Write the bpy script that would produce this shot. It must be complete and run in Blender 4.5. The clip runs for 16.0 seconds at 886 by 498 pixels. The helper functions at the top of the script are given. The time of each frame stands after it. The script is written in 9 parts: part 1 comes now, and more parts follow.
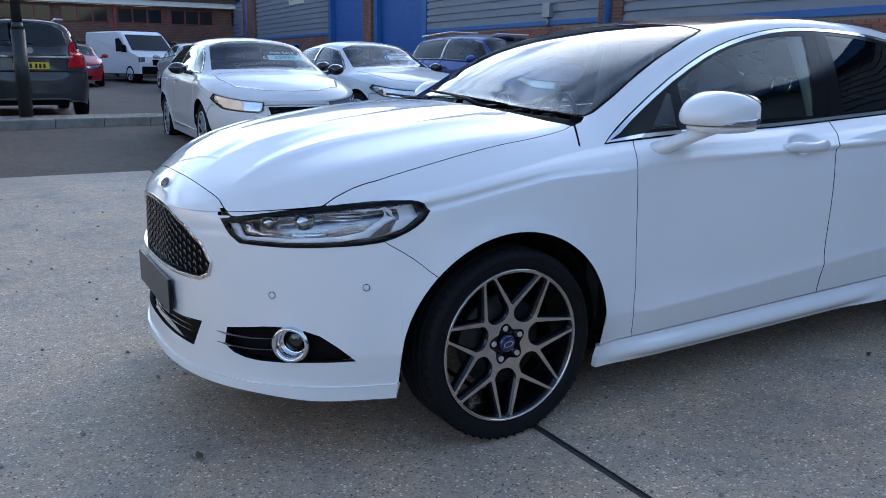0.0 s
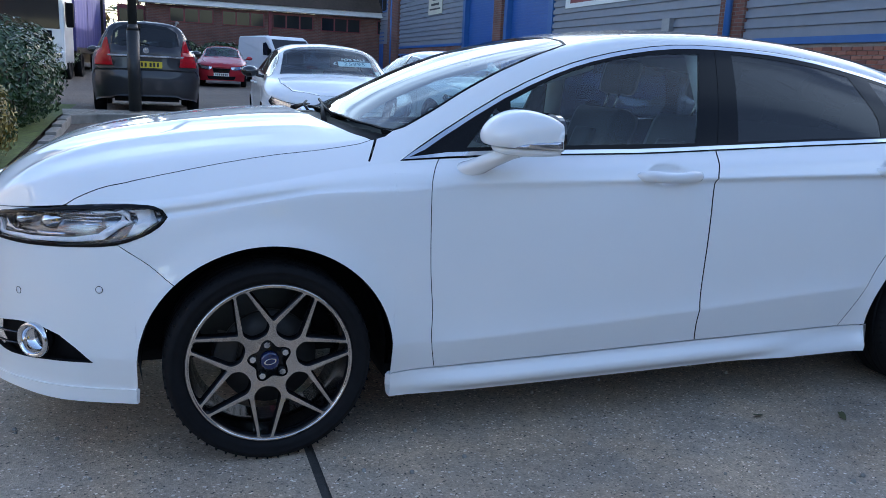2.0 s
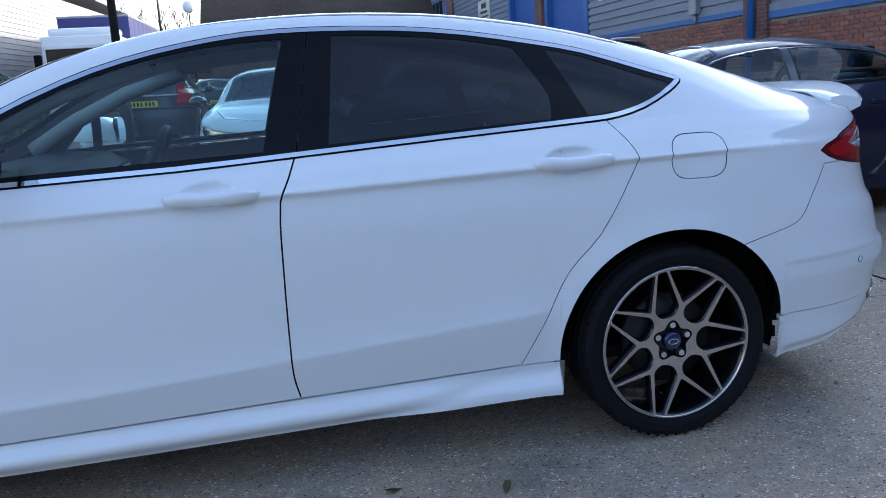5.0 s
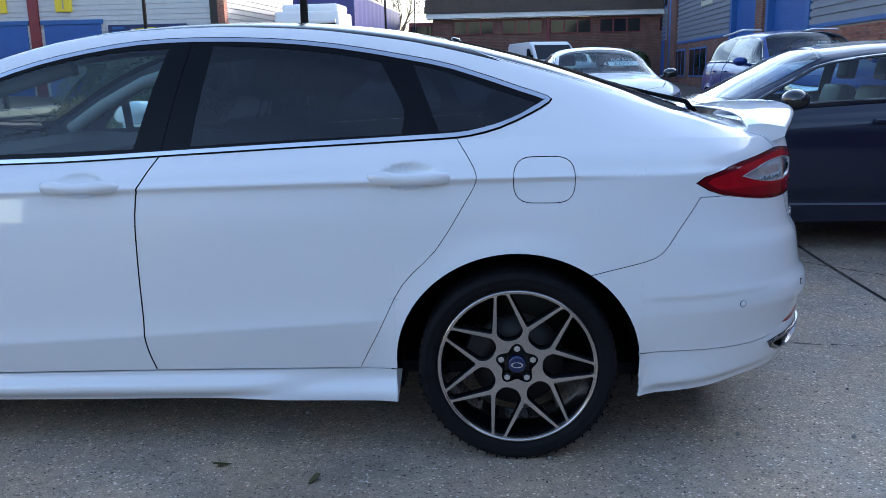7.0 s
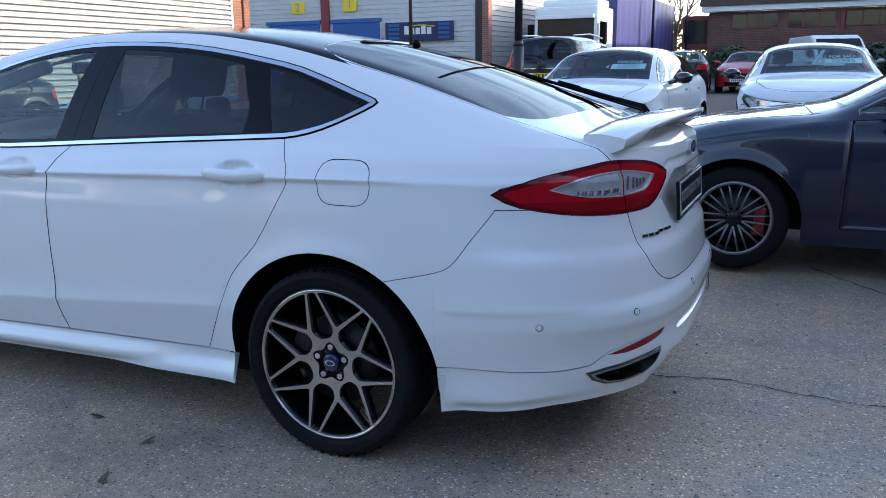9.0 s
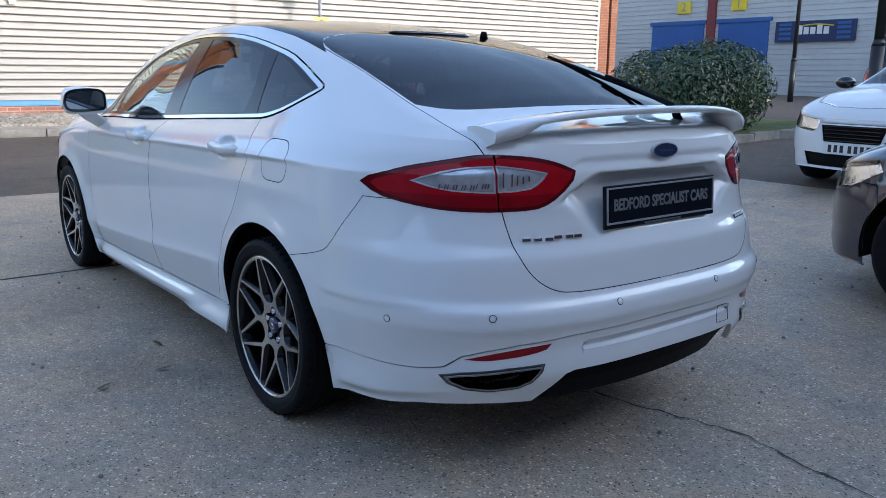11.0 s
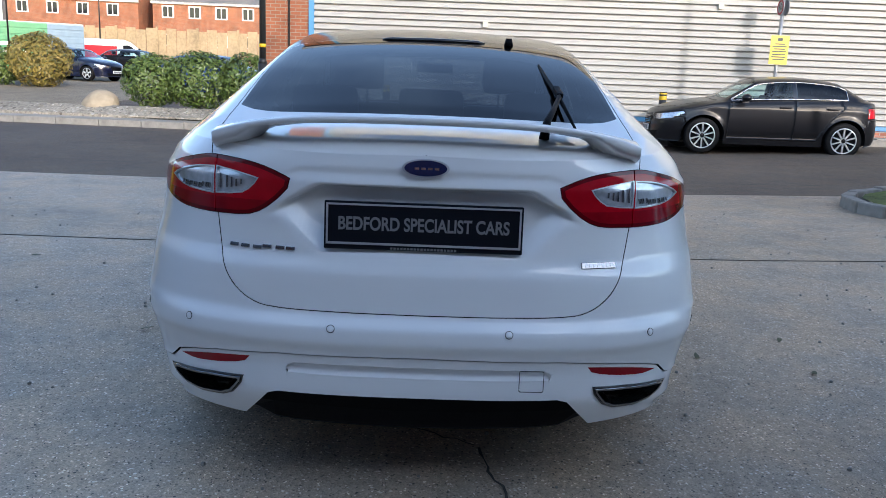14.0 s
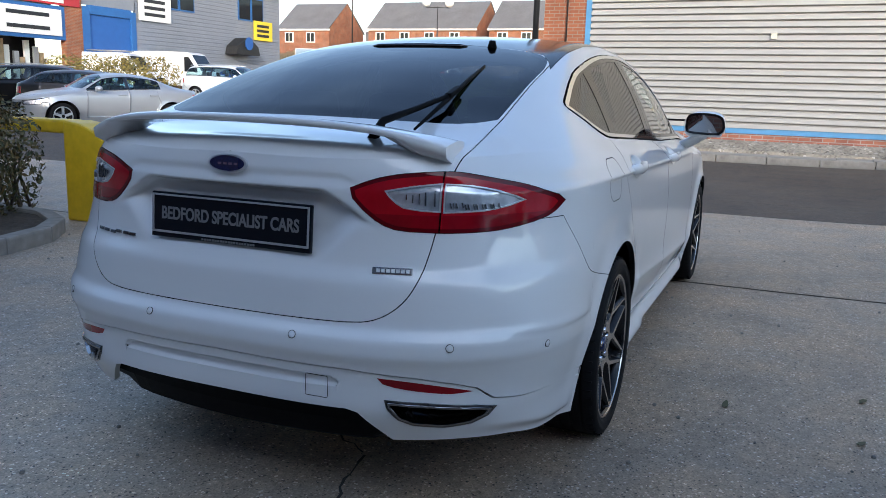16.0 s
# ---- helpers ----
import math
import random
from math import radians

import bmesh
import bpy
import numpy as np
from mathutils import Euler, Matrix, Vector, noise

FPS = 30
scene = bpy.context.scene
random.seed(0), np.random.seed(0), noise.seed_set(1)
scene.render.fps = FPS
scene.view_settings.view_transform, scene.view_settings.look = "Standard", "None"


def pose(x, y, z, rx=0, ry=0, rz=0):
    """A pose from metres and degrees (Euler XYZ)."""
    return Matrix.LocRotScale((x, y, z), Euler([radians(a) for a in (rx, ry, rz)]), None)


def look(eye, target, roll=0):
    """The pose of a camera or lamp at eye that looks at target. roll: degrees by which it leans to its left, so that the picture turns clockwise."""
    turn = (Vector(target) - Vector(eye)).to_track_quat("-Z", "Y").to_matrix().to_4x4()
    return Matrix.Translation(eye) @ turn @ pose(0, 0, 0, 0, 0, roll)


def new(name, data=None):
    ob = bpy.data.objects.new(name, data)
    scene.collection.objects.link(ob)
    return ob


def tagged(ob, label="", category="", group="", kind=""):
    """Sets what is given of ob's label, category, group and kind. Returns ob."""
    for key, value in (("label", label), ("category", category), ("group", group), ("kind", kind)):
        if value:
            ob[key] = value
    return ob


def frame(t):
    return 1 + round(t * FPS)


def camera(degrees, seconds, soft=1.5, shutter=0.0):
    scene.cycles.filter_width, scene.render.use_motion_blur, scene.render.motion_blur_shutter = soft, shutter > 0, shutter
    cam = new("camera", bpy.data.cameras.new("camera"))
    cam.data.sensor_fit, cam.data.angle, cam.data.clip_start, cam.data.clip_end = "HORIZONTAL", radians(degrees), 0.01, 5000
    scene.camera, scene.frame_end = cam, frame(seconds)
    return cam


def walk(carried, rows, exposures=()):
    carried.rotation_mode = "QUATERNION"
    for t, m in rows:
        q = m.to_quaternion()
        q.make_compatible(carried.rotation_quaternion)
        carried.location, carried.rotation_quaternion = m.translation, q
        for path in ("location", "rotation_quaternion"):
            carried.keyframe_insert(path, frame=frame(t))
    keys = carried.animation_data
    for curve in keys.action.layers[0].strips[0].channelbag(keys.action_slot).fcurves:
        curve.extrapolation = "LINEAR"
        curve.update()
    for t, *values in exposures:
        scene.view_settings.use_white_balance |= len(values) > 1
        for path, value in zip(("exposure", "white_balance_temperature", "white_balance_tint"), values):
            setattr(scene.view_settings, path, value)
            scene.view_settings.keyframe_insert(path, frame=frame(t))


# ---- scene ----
cam = camera(57.6, 16.0, soft=0.5)
PATH = [
    (0, (-1.467, -2.975, 1.221), (-0.488, -1.287, 0.782), 0.6),
    (0.5, (-1.204, -3.112, 1.242), (-0.339, -1.36, 0.816), 1.7),
    (1, (-0.916, -3.323, 1.246), (-0.139, -1.53, 0.822), 2.4),
    (1.5, (-0.613, -3.384, 1.235), (0.097, -1.563, 0.812), 2.7),
    (2, (-0.304, -3.365, 1.249), (0.344, -1.521, 0.827), 2.7),
    (2.5, (0.042, -3.415, 1.237), (0.635, -1.551, 0.821), 2.4),
    (3, (0.343, -3.39, 1.257), (0.883, -1.512, 0.83), 1.8),
    (3.5, (0.645, -3.279, 1.259), (1.148, -1.388, 0.848), 1.0),
    (4, (0.948, -3.245, 1.236), (1.433, -1.349, 0.824), -0.2),
    (4.5, (1.308, -3.272, 1.227), (1.755, -1.365, 0.825), -1.7),
    (4.7, (1.429, -3.247, 1.197), (1.858, -1.333, 0.807), -2.5),
    (6.8, (2.686, -3.408, 1.286), (2.597, -1.457, 0.857), -1.3),
    (7, (2.814, -3.415, 1.273), (2.658, -1.467, 0.847), -1.0),
    (7.5, (3.226, -3.423, 1.281), (2.908, -1.496, 0.854), -0.5),
    (8, (3.576, -3.285, 1.27), (3.1, -1.391, 0.842), -0.4),
    (8.5, (3.88, -3.138, 1.272), (3.244, -1.291, 0.844), -0.5),
    (9, (4.275, -3.055, 1.28), (3.456, -1.281, 0.851), -0.6),
    (9.5, (4.6, -2.861, 1.255), (3.581, -1.194, 0.827), -0.4),
    (9.7, (4.73, -2.766, 1.26), (3.631, -1.151, 0.832), -0.3),
    (11.8, (5.837, -1.617, 1.225), (4.094, -0.731, 0.803), 0.8),
    (12, (5.909, -1.479, 1.238), (4.131, -0.666, 0.817), 0.8),
    (12.5, (5.959, -1.099, 1.218), (4.107, -0.471, 0.798), 1.1),
    (13, (6.011, -0.73, 1.218), (4.103, -0.297, 0.805), 1.6),
    (13.5, (6.114, -0.337, 1.245), (4.171, -0.107, 0.834), 2.0),
    (14, (6.038, 0.025, 1.238), (4.08, 0.052, 0.832), 2.3),
    (14.5, (5.963, 0.373, 1.24), (4.013, 0.194, 0.838), 2.3),
    (15, (5.918, 0.757, 1.249), (3.995, 0.375, 0.855), 1.9),
    (15.5, (5.779, 1.076, 1.233), (3.902, 0.502, 0.85), 1.7),
    (16, (5.699, 1.416, 1.219), (3.887, 0.661, 0.836), 1.7),
]
walk(cam, [(t, look(eye, target, roll)) for t, eye, target, roll in PATH],
     [(0, 1.72, 6330, 18), (1.5, 1.86, 6280, 18), (3.5, 1.95, 6180, 18), (7, 2.06, 6330, 18), (9, 2.00, 6400, 17), (12, 1.80, 6330, 16), (14, 1.68, 6280, 15), (16, 1.42, 6260, 15)])

# ---- light ----
SUN_AZ, SUN_EL = 27.5, 14.7     # azimuth the light comes from (degrees from +x towards +y), elevation
world = bpy.data.worlds.new("sky")
scene.world = world
world.use_nodes = True
wn = world.node_tree.nodes
sky = wn.new("ShaderNodeTexSky")
sky.sky_type = "NISHITA"
sky.sun_disc = False
sky.dust_density = 0.8
sky.sun_elevation = radians(SUN_EL)
sky.sun_rotation = radians(90 - SUN_AZ)
wn["Background"].inputs["Strength"].default_value = 0.145
wl = world.node_tree.links
def sky_node(kind, **values):
    n = wn.new("ShaderNode" + kind)
    for key, value in values.items():
        n.inputs[key.replace("_", " ")].default_value = value
    return n


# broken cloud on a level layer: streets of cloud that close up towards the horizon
coord, split, flat_xy = sky_node("TexCoord"), sky_node("SeparateXYZ"), sky_node("CombineXYZ")
wl.new(coord.outputs["Generated"], split.inputs[0])
lift = wn.new("ShaderNodeMath")
lift.operation, lift.inputs[1].default_value = "MAXIMUM", 0.0
wl.new(split.outputs["Z"], lift.inputs[0])
depth_ = wn.new("ShaderNodeMath")
depth_.operation, depth_.inputs[1].default_value = "ADD", 0.22
wl.new(lift.outputs[0], depth_.inputs[0])
for axis in "XY":
    over = wn.new("ShaderNodeMath")
    over.operation = "DIVIDE"
    wl.new(split.outputs[axis], over.inputs[0])
    wl.new(depth_.outputs[0], over.inputs[1])
    wl.new(over.outputs[0], flat_xy.inputs[axis])
squash = sky_node("Mapping", Scale=(0.75, 1.9, 1.0), Rotation=(0.0, 0.0, 0.55), Location=(1.7, 0.35, 0.0))
wisps = sky_node("TexNoise", Scale=1.25, Detail=9.0, Roughness=0.58, Distortion=0.6)
wl.new(flat_xy.outputs[0], squash.inputs["Vector"])
wl.new(squash.outputs["Vector"], wisps.inputs["Vector"])
low_more = sky_node("MapRange", From_Min=0.0, From_Max=0.75, To_Min=0.10, To_Max=-0.03)
wl.new(lift.outputs[0], low_more.inputs["Value"])
amount = wn.new("ShaderNodeMath")
wl.new(wisps.outputs["Fac"], amount.inputs[0])
wl.new(low_more.outputs[0], amount.inputs[1])
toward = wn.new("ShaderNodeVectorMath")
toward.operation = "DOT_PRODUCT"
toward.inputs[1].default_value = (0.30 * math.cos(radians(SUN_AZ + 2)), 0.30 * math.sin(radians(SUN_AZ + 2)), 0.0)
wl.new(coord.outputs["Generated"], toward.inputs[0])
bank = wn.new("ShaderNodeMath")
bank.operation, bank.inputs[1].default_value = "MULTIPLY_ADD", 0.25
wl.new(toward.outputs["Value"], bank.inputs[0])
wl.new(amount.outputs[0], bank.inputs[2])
veil = sky_node("MapRange", From_Min=0.47, From_Max=0.62, To_Max=0.92)
veil.interpolation_type = "SMOOTHSTEP"
wl.new(bank.outputs[0], veil.inputs["Value"])
lit = wn.new("ShaderNodeVectorMath")
lit.operation = "MULTIPLY_ADD"
lit.inputs[1].default_value, lit.inputs[2].default_value = (2.15, 2.05, 1.8), (0.16, 0.20, 0.27)
wl.new(sky.outputs["Color"], lit.inputs[0])
clear = wn.new("ShaderNodeVectorMath")
clear.operation = "MULTIPLY"
clear.inputs[1].default_value = (0.72, 0.77, 0.84)
wl.new(sky.outputs["Color"], clear.inputs[0])
cloud = wn.new("ShaderNodeMix")
cloud.data_type = "RGBA"
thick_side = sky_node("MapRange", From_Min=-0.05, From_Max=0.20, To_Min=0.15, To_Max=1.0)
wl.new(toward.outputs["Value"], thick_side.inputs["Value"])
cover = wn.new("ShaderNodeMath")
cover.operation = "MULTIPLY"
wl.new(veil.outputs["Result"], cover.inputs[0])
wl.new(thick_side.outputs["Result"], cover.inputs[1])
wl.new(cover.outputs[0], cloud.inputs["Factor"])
wl.new(clear.outputs[0], cloud.inputs["A"])
wl.new(lit.outputs[0], cloud.inputs["B"])
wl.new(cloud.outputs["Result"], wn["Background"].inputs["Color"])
sun = new("sun", bpy.data.lights.new("sun", "SUN"))
sun.data.energy, sun.data.angle, sun.data.color = 1.05, radians(0.6), (1.0, 0.95, 0.88)
az, el = radians(SUN_AZ), radians(SUN_EL)
sun.matrix_world = look((math.cos(az) * math.cos(el) * 50, math.sin(az) * math.cos(el) * 50, math.sin(el) * 50), (0, 0, 0))


# ---- geometry kit ----
def curve(*pts):
    """Smooth curve without overshoot through (x, y) pairs; takes numbers or arrays."""
    xs, ys = np.array(pts, float).T
    h = np.diff(xs)
    s = np.diff(ys) / h
    d = np.zeros(len(xs))
    for i in range(1, len(xs) - 1):
        if s[i - 1] * s[i] > 0:
            a, b = 2 * h[i] + h[i - 1], h[i] + 2 * h[i - 1]
            d[i] = (a + b) / (a / s[i - 1] + b / s[i])
    d[0], d[-1] = s[0], s[-1]

    def f(x):
        x = np.clip(np.asarray(x, float), xs[0], xs[-1])
        i = np.clip(np.searchsorted(xs, x) - 1, 0, len(h) - 1)
        t = (x - xs[i]) / h[i]
        return ((1 + 2 * t) * (1 - t) ** 2 * ys[i] + t * (1 - t) ** 2 * h[i] * d[i]
                + t * t * (3 - 2 * t) * ys[i + 1] + t * t * (t - 1) * h[i] * d[i + 1])
    return f


def smooth(t):
    t = np.clip(t, 0, 1)
    return t * t * (3 - 2 * t)


# ---- the large white hatchback: its shape ----
HUB_Z, AX_F, AX_R = 0.335, 0.0, 2.85
hero = dict(
    xF=curve((0.15, -0.93), (0.2, -0.955), (0.35, -0.945), (0.55, -0.945), (0.7, -0.94), (0.76, -0.93), (0.85, -0.90), (1.2, -0.85)),
    xR=curve((0.25, 3.87), (0.38, 3.925), (0.447, 3.922), (0.495, 3.928), (0.53, 3.938), (0.56, 3.935), (0.605, 3.910), (0.64, 3.905), (0.71, 3.897), (0.764, 3.876), (0.85, 3.868), (0.95, 3.868), (1.06, 3.854), (1.2, 3.84)),
    zb=curve((-0.93, 0.76), (-0.8, 0.785), (-0.5, 0.825), (-0.3, 0.85), (0, 0.90), (0.433, 0.962), (0.764, 0.983), (1.327, 0.998), (1.663, 1.016), (2.128, 1.039), (2.622, 1.064), (3.0, 1.075), (3.4, 1.057), (3.7, 1.046), (3.86, 1.036)),
    zt=curve((-0.93, 0.762), (-0.9, 0.80), (-0.82, 0.872), (-0.7, 0.94), (-0.585, 0.985), (-0.281, 1.046), (0.065, 1.086), (0.25, 1.094), (0.33, 1.10), (0.422, 1.138), (0.541, 1.197), (0.742, 1.285), (0.968, 1.365), (1.179, 1.42), (1.4, 1.459), (1.6, 1.477), (1.8, 1.483), (2.0, 1.479), (2.3, 1.455), (2.6, 1.405), (2.8, 1.36), (3.0, 1.305), (3.2, 1.24), (3.4, 1.168), (3.55, 1.112), (3.7, 1.086), (3.82, 1.072), (3.86, 1.038)),
    zR=curve((-0.93, 0.761), (-0.85, 0.80), (-0.6, 0.90), (-0.3, 0.96), (0, 1.0), (0.31, 1.027), (0.433, 1.058), (0.552, 1.118), (0.691, 1.20), (0.849, 1.281), (0.992, 1.338), (1.1, 1.37), (1.3, 1.413), (1.5, 1.436), (1.8, 1.447), (2.1, 1.437), (2.4, 1.405), (2.6, 1.37), (2.8, 1.322), (3.0, 1.265), (3.2, 1.197), (3.4, 1.128), (3.6, 1.078), (3.8, 1.056), (3.86, 1.037)),
    yR=curve((-0.93, 0.70), (-0.3, 0.73), (0, 0.74), (0.31, 0.72), (0.55, 0.69), (0.85, 0.66), (1.1, 0.63), (1.5, 0.60), (1.8, 0.595), (2.4, 0.59), (2.8, 0.60), (3.2, 0.63), (3.5, 0.66), (3.86, 0.68)),
    w4=curve((-0.93, 0.88), (-0.3, 0.875), (0, 0.86), (0.433, 0.82), (1.6, 0.815), (2.6, 0.81), (3.2, 0.815), (3.86, 0.84)),
    L=(curve((-0.9, 0.165), (0.4, 0.164), (2.47, 0.20), (3.9, 0.21)), curve((-0.9, 0.25), (0.4, 0.253), (2.3, 0.305), (3.25, 0.355), (3.9, 0.44)),
       curve((-0.9, 0.36), (0.5, 0.366), (2.4, 0.482), (3.9, 0.52)), curve((-0.9, 0.70), (-0.4, 0.80), (0.03, 0.865), (1.3, 0.914), (2.65, 0.95), (3.9, 0.96))),
    wq=curve((0, 0.853), (1, 0.868), (1.5, 0.884), (2.0, 0.899), (2.55, 0.910), (2.85, 0.907), (2.97, 0.904), (3.06, 0.895), (3.5, 0.868), (4, 0.815)),
    Lf=curve((0.15, 0.80), (0.9, 0.90)), Lr=curve((0.2, 0.75), (0.55, 0.75), (0.95, 1.06), (1.2, 1.06)), pf=2.5, pr=curve((0.2, 3.0), (0.6, 3.0), (0.80, 2.98), (0.95, 2.95), (1.2, 3.0)),
    arch=0.378, flare=0.017, end_f=-0.45, end_r=3.28, ax=(AX_F, AX_R), lip_f=0.208,
    low_r=curve((3.24, 0.212), (3.45, 0.228), (3.62, 0.258), (3.75, 0.272), (3.9, 0.262)))


def number_plate_recess(x, y, z):
    """The hollow in the tailgate round the plate."""
    edge = np.minimum(0.30 + (0.945 - z) * 1.75, 0.452)
    hollow = smooth((0.953 - z) / 0.009) * smooth((z - 0.750 - 0.10 * smooth((y - 0.26) / 0.16)) / 0.10) * smooth((edge - y) / 0.014)
    step = smooth((0.998 - 0.5 * np.clip(np.abs(y) - 0.345, 0, 0.05) - z) / 0.007) * smooth((z - 0.955) / 0.03) * smooth((0.41 - np.abs(y)) / 0.012)
    return np.where(x > 3.6, x - 0.042 * hollow - 0.005 * step, x)


def bonnet_ridges(x, y, z):
    """Two raised lines on each half of the bonnet."""
    on = smooth((x + 0.83) / 0.15) * smooth((0.25 - x) / 0.1)
    outer, inner = 0.47 + 0.09 * (x + 0.8), 0.22 + 0.10 * (x + 0.8)
    rise = lambda c, w: np.exp(-(np.abs(y - c) / w) ** 1.6)
    return z + on * (0.011 * rise(outer, 0.05) + 0.006 * rise(inner, 0.045))


def shoulder_crease(x, z):
    """The line through the handles: the flank steps in just under it."""
    line = curve((-0.3, 0.87), (0.45, 0.905), (1.417, 0.924), (2.5, 0.947), (3.3, 0.965))(x)
    on = smooth((x - 0.2) / 0.5) * smooth((3.35 - x) / 0.5)
    d = z - line
    low = curve((0.4, 0.352), (0.55, 0.362), (1.6, 0.425), (2.3, 0.478), (2.6, 0.50))(x)
    k = z - low
    kick = 0.013 * smooth((x - 0.50) / 0.12) * smooth((2.46 - x) / 0.14) * np.where(k >= 0, np.exp(-np.clip(k, 0, None) / 0.045), np.clip(1 + k / 0.22, 0, 1))
    tail = z - curve((3.1, 0.560), (3.3, 0.566), (3.75, 0.590))(x)
    ridge = 0.006 * smooth((x - 3.22) / 0.1) * smooth((3.74 - x) / 0.12) * np.exp(-(np.clip(tail, 0, None) / 0.05) ** 2) * (smooth((tail + 0.016) / 0.018))
    return kick + ridge + 0.008 * on * (np.exp(-(np.clip(d, 0, None) / 0.05) ** 2) * (d >= 0) + (d < 0) * (1 - 1.9 * smooth(-d / 0.022) + 0.9 * smooth((-d - 0.02) / 0.12)))


hero["dent"], hero["ridges"], hero["crease"] = number_plate_recess, bonnet_ridges, shoulder_crease


def shell(g, cols=(46, 0.02, 84), rows=(112, 26, 34)):
    """Half of a car's outer skin (its left side, at y < 0): a band from the sills to the shoulder and a cap over it, as two grids of points."""
    zF, zRr = float(g["zb"](-9)), float(g["zb"](9))
    xf, xr = float(g["xF"](zF)), float(g["xR"](zRr))
    ef, er = g["end_f"], g["end_r"]
    a = xf + (ef - xf) * np.linspace(0, 1, cols[0]) ** 2.2
    b = xr + (er - xr) * np.linspace(1, 0, cols[2]) ** 2.2
    mid = np.arange(ef + cols[1], er - cols[1] / 2, cols[1])
    extra = [h + s * g["arch"] * 1.055 * f for h in g["ax"] for s in (-1, 1) for f in (0.9, 0.94, 0.97, 0.985, 0.995, 0.9999, 1.0001, 1.01)]
    xt = np.unique(np.r_[a, mid, b, [e for e in extra if ef < e < er]])
    n = len(xt)
    zb = g["zb"](xt)

    def half(x, z, k=None):
        ls = [f(x) for f in g["L"]]
        top = g["zb"](x)
        ls[3] = np.minimum(ls[3], top - 0.05)
        ls[2] = np.minimum(ls[2], ls[3] - 0.1)
        ls = ls + [top]
        q = np.zeros_like(z)
        for i in range(4):
            q += np.clip((z - ls[i]) / (ls[i + 1] - ls[i]), 0, 1)
        w = g["wq"](q) + (g["w4"](x) - 0.815) * smooth(q - 3)
        for h in g["ax"]:
            r = np.hypot(x - h, (z - HUB_Z) * 1.04)
            w = w + g["flare"] * np.exp(-((r - g["arch"]) / 0.065) ** 2)
        df = np.clip((x - g["xF"](z)) / g["Lf"](z), 0, 1)
        if "crease" in g:
            w = w + g["crease"](x, z)
        dr = np.clip((g["xR"](z) - x) / g["Lr"](z), 0, 1)
        p, pr = g["pf"], g["pr"](z)
        return w * (1 - (1 - df) ** p) ** (1 / p) * (1 - (1 - dr) ** pr) ** (1 / pr)

    yt = half(xt, zb)
    # lower edge
    low = np.where(xt < 0.4, g["lip_f"] + 0.014 * smooth((-0.6 - xt) / 0.2), g["L"][0](xt))
    low = np.where(xt > g["ax"][1], g["low_r"](xt), low)
    if "diff" in g:
        low = np.where(xt > er + 0.2, low + (g["diff"] - low) * smooth((0.50 - yt) / 0.07), low)
    for h in g["ax"]:
        s = (xt - h) / (g["arch"] * 1.055)
        low = np.where(np.abs(s) < 1, np.maximum(low, HUB_Z + (g["arch"] - 0.0) * np.sqrt(np.clip(1 - s * s, 0, 1))), low)
    v = np.linspace(0, 1, rows[0])
    z = low[:, None] + (zb - low)[:, None] * v
    kf, kr = (ef - g["xF"](z)) / (ef - xf), (g["xR"](z) - er) / (xr - er)
    x = np.where(xt[:, None] < ef, g["xF"](z) + (xt[:, None] - xf) * kf, np.where(xt[:, None] > er, g["xR"](z) - (xr - xt[:, None]) * kr, xt[:, None] + 0 * z))
    y = half(x, z)
    if "dent" in g:
        x = g["dent"](x, y, z)
    band = np.stack([x, -y, z], -1)
    # cap
    yb, zt = y[:, -1], g["zt"](xt)
    yr = np.minimum(g["yR"](xt), 0.89 * yb)
    zr = np.clip(g["zR"](xt), zb, zt)
    n1, n2 = rows[1], rows[2]
    s1 = np.linspace(0, 1, n1)[None]
    s2 = (np.linspace(0, 1, n2 + 1)[1:] ** 1.15)[None]
    ys = yb[:, None] + (yr - yb)[:, None] * s1 + 0.02 * np.sin(np.pi * s1) * np.clip((zr - zb) / 0.4, 0, 1)[:, None]
    zs = zb[:, None] + (zr - zb)[:, None] * s1
    y2 = yr[:, None] * (1 - s2)
    z2 = zr[:, None] + (zt - zr)[:, None] * (1 - (1 - s2) ** 2.2)
    cy, cz = np.concatenate([ys, y2], 1), np.concatenate([zs, z2], 1)
    for _ in range(14):
        cy[:, 1:-1] = 0.25 * cy[:, :-2] + 0.5 * cy[:, 1:-1] + 0.25 * cy[:, 2:]
        cz[:, 1:-1] = 0.25 * cz[:, :-2] + 0.5 * cz[:, 1:-1] + 0.25 * cz[:, 2:]
    if "ridges" in g:
        cz = g["ridges"](xt[:, None] + 0 * cy, cy, cz)
    cap = np.stack([xt[:, None] + 0 * cy, -cy, cz], -1)
    return band, cap


def skin(g, **k):
    """The half skin as one bmesh."""
    band, cap = shell(g, **k)
    pts = np.concatenate([band, cap[:, 1:]], 1)
    n, m = pts.shape[:2]
    bm = bmesh.new()
    vs = [[bm.verts.new(p) for p in col] for col in pts]
    for i in range(n - 1):
        for j in range(m - 1):
            bm.faces.new((vs[i][j], vs[i + 1][j], vs[i + 1][j + 1], vs[i][j + 1]))
    bmesh.ops.remove_doubles(bm, verts=bm.verts, dist=0.0004)
    bm.normal_update()
    for f in bm.faces:
        f.smooth = True
    return bm


